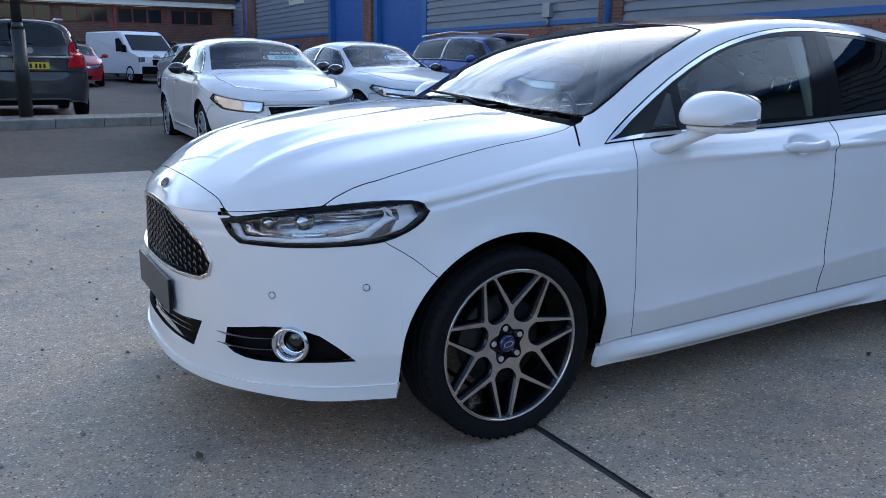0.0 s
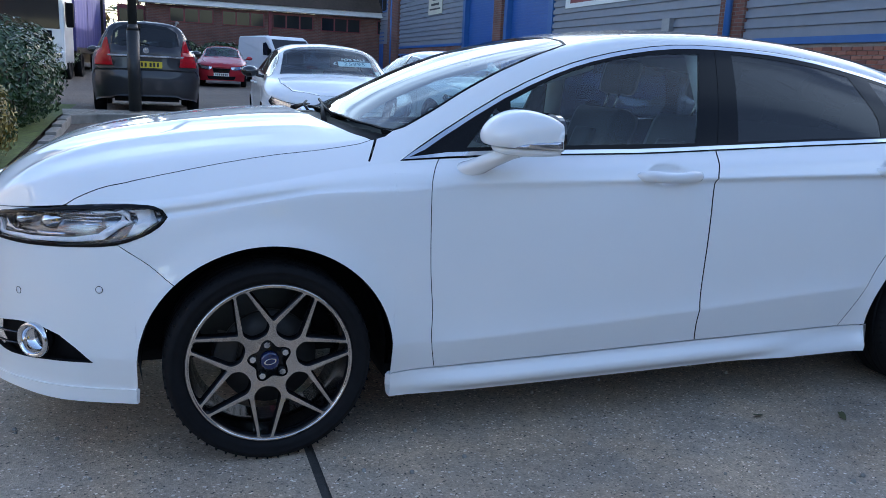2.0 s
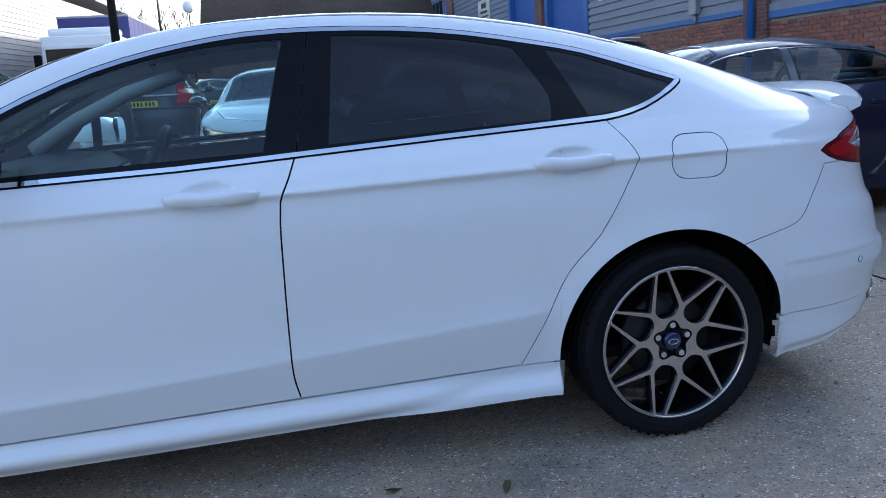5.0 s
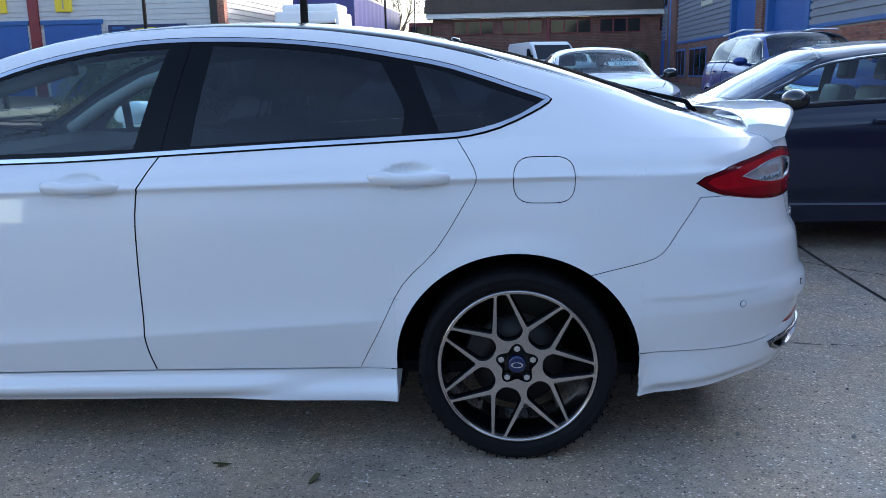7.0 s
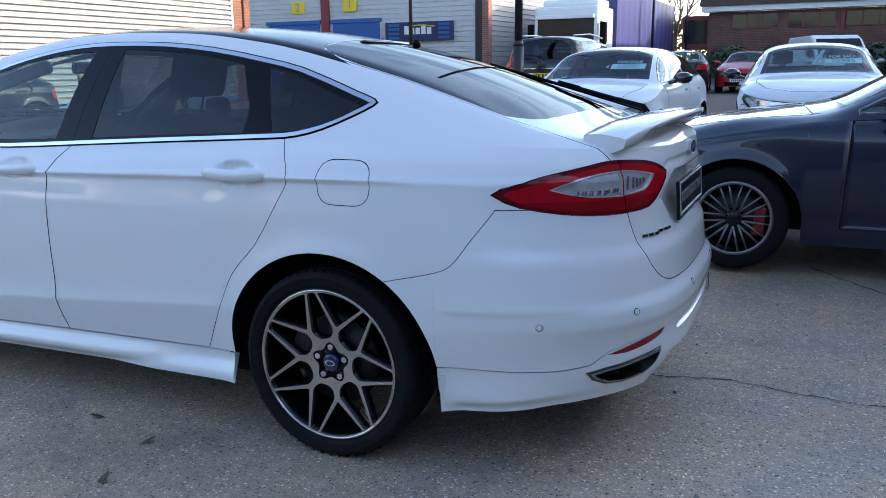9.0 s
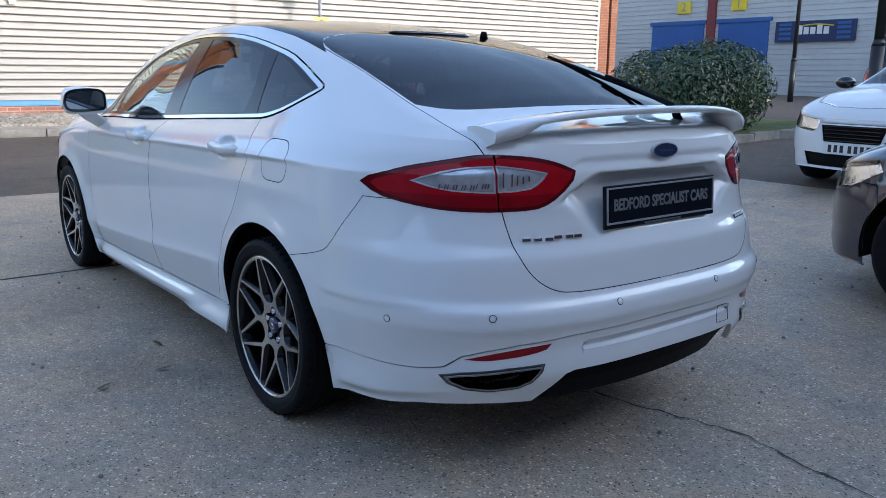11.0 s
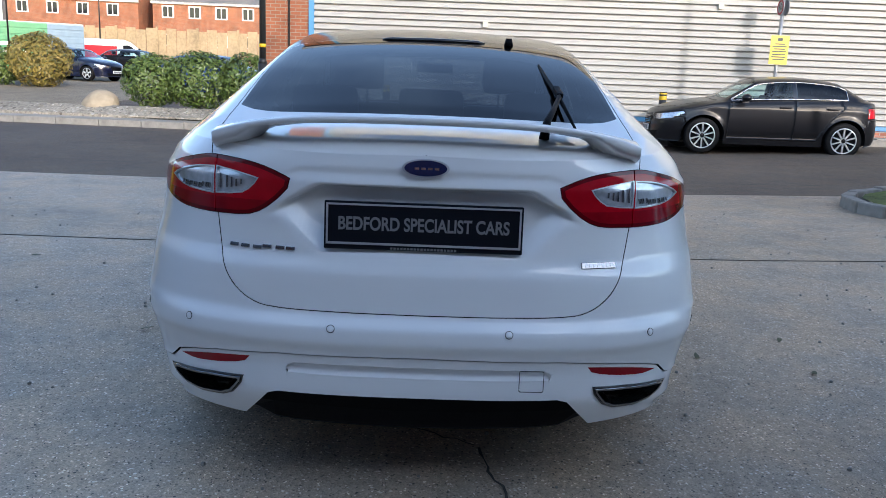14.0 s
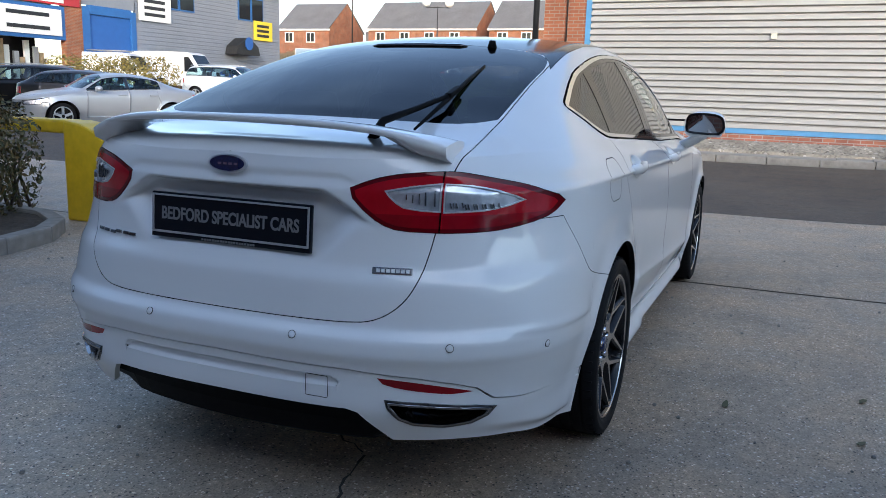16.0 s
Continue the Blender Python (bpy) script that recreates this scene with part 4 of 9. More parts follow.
def hero_car():
    car = thing("hatchback_car", "large white five-door hatchback with black roof on concrete", "car")
    src = skin(hero)
    rear = lambda c, n: c.x > 3.2
    front = lambda c, n: c.x < -0.2
    W2 = [WHITE, GAP]

    grid, _ = shell(hero, cols=(90, 0.02, 120), rows=(160, 4, 4))

    def seat(view, u, w):
        """The pose of a mark on the left half of the skin, its -y pointing outwards, at (|y|, z) from behind or (x, z) from the side."""
        flat = np.stack([-grid[..., 1], grid[..., 2]], -1) if view == "rear" else grid[..., ::2]
        d = np.hypot(flat[..., 0] - u, flat[..., 1] - w) + (100 * (grid[..., 0] < 3.3) if view == "rear" else 100 * (grid[..., 1] > -0.3))
        i, j = np.unravel_index(np.argmin(d), d.shape)
        i, j = min(max(i, 2), d.shape[0] - 3), min(max(j, 2), d.shape[1] - 3)
        du, dv = Vector(grid[i + 2, j] - grid[i - 2, j]), Vector(grid[i, j + 2] - grid[i, j - 2])
        n = du.cross(dv).normalized()
        at = Vector(grid[i, j])
        n = -n if n.y > 0 and view == "side" or n.x < 0 and view == "rear" else n
        side_axis = Vector((0, 0, 1)).cross(n).normalized()
        up = n.cross(side_axis)
        m = Matrix((side_axis, -n, up)).transposed().to_4x4()
        m.translation = at
        return m

    def pair(name, bm, mats, label="", parents=(None, None)):
        other = mirrored(bm)
        return part(name, bm, mats, parents[0] or car, label), part(name, other, mats, parents[1] or car, label)

    # lamps first
    head = carve(src, HEADLIGHT, "side", front, gap=0.001)
    tail = carve(src, TAIL_LIGHT, "rear", rear, gap=0.002)
    # number plate lamps, grille, intakes
    grille = carve(src, [(-0.05, 0.768), (0.2, 0.759), (0.347, 0.722), (0.452, 0.675), (0.50, 0.618), (0.487, 0.575), (0.436, 0.553), (0.3, 0.545), (-0.05, 0.545)], "rear", front)
    intake = carve(src, [(-0.05, 0.395), (0.3, 0.402), (0.432, 0.415), (0.372, 0.318), (-0.05, 0.318)], "rear", front)
    fog = carve(src, flow([(-0.846, 0.365), (-0.840, 0.42), (-0.76, 0.443), (-0.703, 0.446), (-0.622, 0.424), (-0.525, 0.342), (-0.657, 0.336), (-0.778, 0.328), (-0.827, 0.340)], 2), "side", front)
    up = lambda c, n: n.z > 0.15 and c.z > 0.72
    bonnet = carve(src, flow([(-0.853, -0.05), (-0.850, 0.10), (-0.843, 0.261), (-0.826, 0.449), (-0.812, 0.552), (-0.72, 0.665), (-0.60, 0.749), (-0.558, 0.757), (-0.5, 0.767), (-0.416, 0.781), (-0.2, 0.785), (0.1, 0.77), (0.30, 0.742), (0.352, 0.728), (0.30, 0.64), (0.22, 0.36), (0.19, 0.15), (0.185, -0.05)]), "top", up, gap=0.0022)
    SCREEN = [(0.285, -0.05), (0.30, 0.25), (0.345, 0.50), (0.40, 0.66), (0.43, 0.700), (0.47, 0.702), (0.67, 0.672), (0.914, 0.636), (1.06, 0.603), (1.125, 0.575), (1.165, 0.45), (1.19, 0.25), (1.20, -0.05)]
    screen_seal = carve(src, SCREEN, "top", lambda c, n: n.z > 0.2)
    screen = carve(screen_seal, inset(SCREEN, 0.011), "top", lambda c, n: n.z > 0.2)
    cowl = carve(src, [(0.14, -0.05), (0.14, 0.2), (0.2, 0.45), (0.29, 0.655), (0.352, 0.729), (0.40, 0.722), (0.43, 0.702), (0.40, 0.66), (0.36, -0.05)], "top", lambda c, n: n.z > 0.2)
    back = carve(src, flow([(3.485, -0.05), (3.482, 0.25), (3.465, 0.47), (3.43, 0.56), (3.371, 0.613), (2.891, 0.596), (2.74, 0.578), (2.66, 0.535), (2.62, 0.45), (2.585, 0.2), (2.58, -0.05)], 2), "top", lambda c, n: n.z > 0.2)
    roof = carve(src, [(1.215, -0.05), (1.205, 0.25), (1.18, 0.45), (1.16, 0.55), (1.25, 0.574), (1.6, 0.572), (2.1, 0.574), (2.5, 0.586), (2.70, 0.600), (2.80, 0.607), (2.735, 0.582), (2.655, 0.538), (2.615, 0.452), (2.580, 0.2), (2.574, -0.05)], "top", lambda c, n: n.z > 0.3, gap=0.002)
    gate = carve(src, flow([(-0.05, 1.6), (0.575, 1.6), (0.575, 1.40), (0.602, 1.295), (0.625, 1.138), (0.629, 1.071), (0.618, 1.016), (0.606, 0.93), (0.589, 0.85), (0.581, 0.804), (0.565, 0.73), (0.548, 0.69), (0.52, 0.655), (0.48, 0.627), (0.43, 0.612), (0.3, 0.607), (-0.05, 0.605)]), "rear", lambda c, n: c.x > 2.6, gap=0.0028)
    # side glass and its surround
    upper = lambda c, n: abs(c.y) < 0.95 and c.z > 0.93
    g_tri = carve(src, [(0.665, 1.012), (0.785, 1.016), (0.80, 1.135), (0.79, 1.145)], "side", upper)
    g_front = carve(src, flow([(0.845, 1.172), (1.02, 1.254), (1.185, 1.309), (1.363, 1.347), (1.52, 1.366), (1.662, 1.372), (1.635, 1.28), (1.575, 1.042), (0.91, 1.022), (0.825, 1.019)], 2), "side", upper)
    g_rear = carve(src, flow([(1.815, 1.378), (2.004, 1.369), (2.23, 1.345), (2.394, 1.315), (2.45, 1.22), (2.482, 1.153), (2.475, 1.082), (2.128, 1.068), (1.768, 1.050)], 2), "side", upper)
    g_quart = carve(src, flow([(2.503, 1.305), (2.62, 1.277), (2.779, 1.219), (2.905, 1.178), (2.908, 1.166), (2.865, 1.141), (2.79, 1.112), (2.74, 1.100), (2.60, 1.086)], 2), "side", upper)
    pillar = carve(src, inset(DLO, 0.018), "side", upper)
    pillar_rear = carve(pillar, [(1.660, 0.95), (1.663, 1.0), (1.745, 1.42), (1.76, 1.5), (3.2, 1.5), (3.2, 0.95)], "side", gap=0.002)
    chrome = carve(src, inset(DLO, 0.005), "side", upper)
    carve(src, DLO, "side", upper).free()
    # doors, flap, wings, bumpers
    side = lambda c, n: abs(c.y) > 0.3
    flap = carve(src, fillet([(2.836, 0.87), (2.836, 1.014), (3.03, 1.014), (3.03, 0.87)], 0.062, 6), "side", side, gap=0.0026)
    f_door = carve(src, flow([(0.563, 0.977), (0.535, 0.945), (0.518, 0.908), (0.514, 0.85), (0.514, 0.742), (0.520, 0.60), (0.533, 0.47), (0.535, 0.368), (0.557, 0.262), (1.06, 0.275), (1.618, 0.291), (1.604, 0.36), (1.600, 0.43), (1.602, 0.715), (1.611, 0.90), (1.640, 0.965), (1.664, 1.0185), (1.33, 1.002), (0.763, 0.989)]), "side", side, gap=0.0026)
    r_door = carve(src, flow([(1.664, 1.0185), (1.640, 0.965), (1.611, 0.90), (1.602, 0.715), (1.600, 0.43), (1.604, 0.36), (1.618, 0.291), (2.325, 0.307), (2.40, 0.45), (2.48, 0.605), (2.59, 0.72), (2.69, 0.88), (2.722, 0.943), (2.712, 0.985), (2.656, 1.069), (2.128, 1.043)]), "side", side, gap=0.0024)
    sill = carve(src, [(0.30, 0.05), (0.30, 0.252), (0.557, 0.262), (1.06, 0.275), (1.618, 0.291), (2.325, 0.307), (2.55, 0.312), (2.55, 0.05)], "side", side, gap=0.003)
    strip = carve(src, [(-0.05, 0.490), (0.4, 0.485), (0.58, 0.470), (0.67, 0.452), (0.715, 0.436), (0.75, 0.40), (0.80, 0.386), (0.86, 0.376), (0.97, 0.362), (0.97, 0.0), (-0.05, 0.0)], "rear", lambda c, n: c.x > 3.1, gap=0.0046)
    carve(strip, [(-0.05, 0.369), (0.395, 0.369), (0.425, 0.360), (0.512, 0.258), (0.512, 0.0), (-0.05, 0.0)], "rear").free()
    reflector = carve(strip, flow([(0.708, 0.424), (0.66, 0.438), (0.60, 0.450), (0.54, 0.458), (0.478, 0.463), (0.492, 0.447), (0.55, 0.434), (0.61, 0.426), (0.66, 0.421)], 2, 60), "rear", rear)
    PIPE = [(0.757, 0.372), (0.715, 0.384), (0.60, 0.398), (0.497, 0.404), (0.503, 0.38), (0.53, 0.345), (0.565, 0.327), (0.64, 0.318), (0.70, 0.325), (0.738, 0.345)]
    pipe_hole = carve(strip, PIPE, "rear", rear)
    CHANNEL = [(-0.05, 0.461), (0.345, 0.459), (0.383, 0.434), (0.37, 0.426), (-0.05, 0.424)]
    floor_in = inset(CHANNEL, 0.009)
    channel_floor = carve(strip, floor_in, "rear", rear)
    channel_side = carve(strip, CHANNEL, "rear", rear)
    for bm in (channel_floor, channel_side):
        for v in bm.verts:
            if bm is channel_floor or inside(inset(CHANNEL, 0.0085), abs(v.co.y), v.co.z):
                v.co.x -= 0.012
    strip = joined(strip, channel_floor, channel_side)
    bmesh.ops.remove_doubles(strip, verts=strip.verts, dist=0.0003)
    for f in strip.faces:
        f.smooth = True
    lip = carve(src, [(-1.2, 0.0), (-0.30, 0.0), (-0.30, 0.262), (-0.49, 0.256), (-0.71, 0.255), (-0.81, 0.253), (-0.895, 0.248), (-1.2, 0.24)], "side", front)
    bumper = carve(src, flow([(-1.2, 0.0), (-0.20, 0.0), (-0.20, 0.55), (-0.287, 0.599), (-0.356, 0.658), (-0.445, 0.717), (-0.50, 0.76), (-0.60, 0.83), (-0.80, 0.95), (-1.2, 0.95)]), "side", front, gap=0.0022)
    carve(src, [(0.374, 1.035), (0.328, 0.962), (0.322, 0.964), (0.367, 1.038)], "side", side).free()
    wing = carve(src, flow([(-0.75, 0.1), (-0.75, 1.3), (0.37, 1.3), (0.364, 1.03), (0.319, 0.964), (0.318, 0.93), (0.48, 0.93), (0.516, 0.91), (0.514, 0.742), (0.520, 0.60), (0.533, 0.47), (0.535, 0.368), (0.557, 0.262), (0.50, 0.1)]), "side")
    r_bump = carve(src, flow([(3.0, 0.0), (3.0, 0.62), (3.092, 0.645), (3.23, 0.677), (3.30, 0.706), (3.356, 0.781), (3.405, 0.848), (3.425, 0.878), (4.3, 0.878), (4.3, 0.0)]), "side", gap=0.0022)

    # clean rear edge of the arch, hollows behind the handles, flared skirt
    carve(strip, [(3.0, 0.0), (3.2478, 0.0), (3.2478, 0.45), (3.0, 0.45)], "side").free()
    for v in strip.verts:
        if v.co.x < 3.8:
            low = float(hero["low_r"](v.co.x))
            fade = float(smooth((3.78 - v.co.x) / 0.2)) * float(smooth((v.co.x - 3.25) / 0.07))
            v.co.y -= fade * (0.009 * float(smooth((0.345 - v.co.z) / 0.08)) - 0.022 * float(smooth((low + 0.042 - v.co.z) / 0.036)))
    for bm, hx, hz in ((f_door, 1.417, 0.934), (r_door, 2.503, 0.957)):
        for v in bm.verts:
            r2 = ((v.co.x - hx) / 0.092) ** 2 + ((v.co.z - hz) / 0.040) ** 2
            if r2 < 1:
                v.co.y += 0.036 * (1 - r2) ** 0.9
    for v in sill.verts:
        top = 0.258 + 0.0245 * (v.co.x - 0.5)
        low = float(hero["L"][0](v.co.x))
        q = min(1, max(0, (top - v.co.z) / (top - low)))
        ledge = 0.034 * float(smooth(q / 0.58)) - 0.026 * float(smooth((q - 0.60) / 0.40))
        kick = 0.036 * float(smooth((q - 0.12) / 0.80))
        t = float(smooth((v.co.x - 1.78 - 0.25 * (1 - q)) / 0.30))
        v.co.y -= (ledge * (1 - t) + kick * t) * float(smooth((v.co.x - 0.32) / 0.40))
    # painted panels
    no_arch = lambda e: not all(v.co.z < 0.42 and min(abs(v.co.x - AX_F), abs(v.co.x - AX_R)) < 0.425 for v in e.verts)
    part("bonnet", whole(hem(bonnet)), W2, car)
    bmesh.ops.delete(bumper, geom=[f for f in bumper.faces if f.calc_center_median().z > 0.770 and f.calc_center_median().y < -0.5], context="FACES")
    part("front_bumper", whole(hem(bumper, cut=no_arch)), W2, car)
    part("front_lip", whole(thicken(lip, 0.012, 0.006)), W2, car)
    pair("wing", hem(wing, cut=no_arch), W2)
    fd = pair("front_door", hem(f_door), W2)
    rd = pair("rear_door", hem(r_door), W2)
    pair("sill_skirt", thicken(sill, 0.02, 0.003), W2)
    pair("fuel_flap", hem(flap), W2)
    part("rear_bumper", whole(hem(r_bump, cut=no_arch)), W2, car)
    thicken(strip, 0.02, -0.004)
    for v in strip.verts:
        v.co.x = max(v.co.x, 3.2478)
    part("rear_valance", whole(strip), W2, car)
    part("tailgate", whole(hem(gate)), W2, car)
    left, scraps = set(src.faces), []
    while left:     # drop small scraps between the panels
        island, stack = [], [left.pop()]
        while stack:
            f = stack.pop()
            island.append(f)
            for ed in f.edges:
                for g in ed.link_faces:
                    if g in left:
                        left.discard(g)
                        stack.append(g)
        if sum(f.calc_area() for f in island) < 0.006:
            scraps += island
    bmesh.ops.delete(src, geom=scraps, context="FACES")
    part("body_shell", whole(hem(src, 0.02, cut=lambda e: all(v.co.z > 0.22 for v in e.verts))), W2, car)
    part("roof_panel", whole(hem(roof)), [BLACK_FILM, GAP], car, "gloss black roof panel")
    part("cowl", whole(thicken(cowl, 0.01, -0.018)), BLACK_PLASTIC, car, "black plastic scuttle")
    part("windscreen", whole(screen), GLASS_SCREEN, car)
    part("screen_seal", whole(thicken(screen_seal, 0.005, 0.001)), BLACK_PLASTIC, car)
    part("rear_window", whole(back), GLASS_TINT, car, "dark tinted rear window")
    for name, g, m in (("quarter_light", g_tri, GLASS_CLEAR), ("door_window", g_front, GLASS_CLEAR), ("door_window", g_rear, GLASS_TINT), ("quarter_window", g_quart, GLASS_TINT)):
        pair(name, g, m)
    for p in islands(pillar) + islands(pillar_rear):
        pair("window_pillar", thicken(p, 0.01, 0.0015), BLACK_FILM, "gloss black window pillars")
    pair("chrome_trim", thicken(chrome, 0.010, 0.004), CHROME, "bright chrome window surround")
    # headlights: bowl, lamps, cover
    cover = head.copy()
    for v in head.verts:
        v.co += Vector((0.03, 0.035, 0)) if v.co.x < -0.5 else Vector((0.015, 0.03, 0))
    bowls = pair("headlight", thicken(head, 0.02), LAMP_BLACK, "projector headlight with a light strip")
    rim = cover.copy()
    covers = pair("headlight_cover", cover, GLASS_LENS, "", bowls)
    sheet = skin(hero, cols=(30, 0.04, 30), rows=(64, 10, 14))

    def strip_on(poly, view, where, out, thick):
        p = carve(sheet, poly, view, where)
        return thicken(p, thick, out)

    rim_in = inset(HEADLIGHT, 0.011)
    inner = carve(rim, rim_in, "side")
    inner.free()
    pair("headlight_seal", thicken(rim, 0.012, 0.002), BLACK_FILM, "", bowls)
    drl = strip_on([(-0.828, 0.748), (-0.808, 0.706), (-0.70, 0.706), (-0.566, 0.714), (-0.485, 0.727), (-0.405, 0.79), (-0.43, 0.797), (-0.50, 0.744), (-0.566, 0.730), (-0.70, 0.720), (-0.795, 0.720), (-0.808, 0.752)], "side", front, -0.014, 0.008)
    pair("light_strip", drl, LAMP_WHITE, "", bowls)
    drl = strip_on([(-0.402, 0.791), (-0.43, 0.813), (-0.52, 0.822), (-0.52, 0.812), (-0.44, 0.802), (-0.428, 0.79)], "side", front, -0.013, 0.008)
    pair("light_strip", drl, LAMP_WHITE, "", bowls)
    shelf = strip_on([(-0.800, 0.748), (-0.790, 0.728), (-0.70, 0.726), (-0.60, 0.731), (-0.60, 0.740), (-0.70, 0.736), (-0.775, 0.738), (-0.786, 0.756)], "side", front, -0.016, 0.006)
    pair("lamp_shelf", shelf, LAMP_BOWL, "", bowls)
    end = strip_on([(-0.425, 0.735), (-0.385, 0.748), (-0.335, 0.785), (-0.333, 0.800), (-0.350, 0.815), (-0.425, 0.821), (-0.388, 0.795)], "side", front, -0.020, 0.006)
    pair("end_reflector", end, LAMP_WHITE, "", bowls)
    ribs = bmesh.new()
    for i in range(6):
        z = 0.742 + 0.011 * i
        tube(ribs, [(-0.60 + 0.006 * i, -0.715, z + 0.004), (-0.53, -0.765, z + 0.006), (-0.47 + 0.004 * i, -0.795, z + 0.008)], 0.0045, 6)
    pair("lamp_ribs", ribs, LAMP_BOWL, "", bowls)
    amber = strip_on([(-0.440, 0.731), (-0.405, 0.757), (-0.372, 0.789), (-0.352, 0.793), (-0.385, 0.760), (-0.420, 0.735)], "side", front, -0.015, 0.006)
    pair("indicator", amber, AMBER, "", bowls)
    for x, y, z, r in ((-0.635, 0.70, 0.765, 0.028), (-0.715, 0.625, 0.758, 0.024)):
        lens = lathe(bmesh.new(), [(0.0001, -0.03), (r * 0.6, -0.024), (r * 0.9, -0.012), (r, 0.0), (r * 1.12, 0.003), (r * 1.15, 0.03)], 32)
        bmesh.ops.transform(lens, matrix=pose(x, -y, z, 0, 0, -48), verts=lens.verts)
        pair("projector_lens", lens, CHROME, "", bowls)
    # grille with its bright frame and honeycomb
    backing = grille.copy()
    for v in backing.verts:
        v.co.x += 0.035
    net = part("grille", whole(backing), BLACK_PLASTIC, car, "black honeycomb grille")
    frame_bm = carve(grille, inset([(-0.05, 0.768), (0.2, 0.759), (0.347, 0.722), (0.452, 0.675), (0.50, 0.618), (0.487, 0.575), (0.436, 0.553), (0.3, 0.545), (-0.05, 0.545)], 0.012), "rear")
    frame_bm.free()
    part("grille_frame", whole(thicken(grille, 0.025, 0.004)), CHROME, net, "chrome grille surround")
    mesh = bmesh.new()
    hexa = [(-0.05, 0.756), (0.19, 0.747), (0.335, 0.712), (0.435, 0.668), (0.485, 0.615), (0.47, 0.585), (0.43, 0.566), (0.3, 0.557), (-0.05, 0.557)]
    r = 0.0165
    for i in range(-1, 20):
        for j in range(16):
            cy, cz = i * 1.5 * r * 1.12, 0.55 + (j + 0.5 * (i % 2)) * r * 1.55
            pts = [(cy + r * math.cos(k * math.pi / 3), cz + 0.9 * r * math.sin(k * math.pi / 3)) for k in range(4)]
            for (a, b), (c, d) in zip(pts, pts[1:]):
                if inside(hexa, (a + c) / 2, (b + d) / 2) and a >= -0.001 and c >= -0.001:
                    x = float(hero["xF"](cz)) + 0.012 + 0.9 * max(0, cy - 0.12) ** 2 * 0.9
                    rod(mesh, (x, -a, b), (x, -c, d), 0.0028, seg=4)
    part("honeycomb", whole(mesh), BLACK_GLOSS, net)
    for v in intake.verts:
        v.co.x += 0.03
    part("lower_grille", whole(intake), BLACK_PLASTIC, car, "black lower air intake")
    bars = bmesh.new()
    for z in (0.34, 0.36, 0.38):
        tube(bars, [(-0.935 + 0.5 * y * y, -y, z) for y in (0.0, 0.1, 0.2, 0.3, 0.39)], 0.003, 4)
    part("intake_bars", whole(bars), BLACK_GLOSS, car)
    # fog lamps with blades
    for v in fog.verts:
        v.co += Vector((0.025, 0.025, 0))
    fogs = pair("fog_lamp_recess", fog, BLACK_PLASTIC, "black recess with two blades and a fog lamp")
    ring = lathe(bmesh.new(), [(0.043, -0.014), (0.048, -0.022), (0.055, -0.020), (0.058, -0.008), (0.043, 0.030), (0.036, 0.03)], 48)
    bmesh.ops.transform(ring, matrix=pose(-0.692, -0.727, 0.396, 0, 0, -41) @ Matrix.Diagonal((1.05, 1, 0.98, 1)), verts=ring.verts)
    pair("fog_lamp_ring", ring, CHROME, "chrome fog lamp ring", fogs)
    eye = lathe(bmesh.new(), [(0.0001, 0.012), (0.022, 0.014), (0.036, 0.024)], 32)
    bmesh.ops.transform(eye, matrix=pose(-0.692, -0.727, 0.396, 0, 0, -41), verts=eye.verts)
    pair("fog_lamp", eye, BLACK_GLOSS, "", fogs)
    for z in (0.372, 0.407):
        blade = tube(bmesh.new(), [(-0.868, -0.53, z), (-0.842, -0.575, z - 0.003), (-0.79, -0.635, z - 0.005), (-0.735, -0.69, z)], [0.002, 0.006, 0.007, 0.005], 6, flat=0.45)
        pair("blade", blade, BLACK_GLOSS, "", fogs)
    # parking sensors
    for view, u, w in (("side", -0.497, 0.578), ("side", -0.736, 0.546), ("side", 3.575, 0.532), ("rear", 0.664, 0.556), ("rear", 0.25, 0.567)):
        s = lathe(bmesh.new(), [(0.0001, -0.0015), (0.0085, -0.0015), (0.0098, -0.0005), (0.0098, 0.01)], 20)
        lathe(s, [(0.0098, -0.0012), (0.0113, -0.0012), (0.0113, 0.01)], 20, 1)
        bmesh.ops.transform(s, matrix=seat(view, u, w), verts=s.verts)
        pair("parking_sensor", s, W2)
    # tail lamps
    t_poly_in = flow([(0.592, 0.978), (0.53, 0.970), (0.466, 0.957), (0.474, 0.945), (0.51, 0.917), (0.592, 0.908)], 2)
    t_poly_out = flow([(0.604, 0.977), (0.66, 0.972), (0.715, 0.958), (0.75, 0.944), (0.765, 0.934), (0.74, 0.922), (0.69, 0.910), (0.604, 0.906)], 2)
    c_in = carve(tail, t_poly_in, "rear")
    c_out = carve(tail, t_poly_out, "rear")
    bezels = [carve(tail, inset(p, -0.0035), "rear") for p in (t_poly_in, t_poly_out)]
    half = [(0.597, 1.1), (0.597, 0.7), (0.2, 0.7), (0.2, 1.1)]
    core = carve(tail, inset(TAIL_LIGHT, 0.012), "rear")
    rim_in, core_in = carve(tail, half, "rear", gap=0.004), carve(core, half, "rear", gap=0.004)
    lower = carve(core, [(0.95, 0.899), (0.60, 0.896), (0.60, 0.8), (0.95, 0.8)], "rear")
    lower_in = carve(core_in, [(0.597, 0.896), (0.30, 0.900), (0.30, 0.8), (0.597, 0.8)], "rear")
    outer_lamps = pair("tail_lamp", thicken(tail, 0.02, 0.002), DARK_RED, "red and clear tail lamp")
    inner_lamps = pair("tail_lamp", thicken(rim_in, 0.02, 0.002), DARK_RED, "red and clear tail lamp")
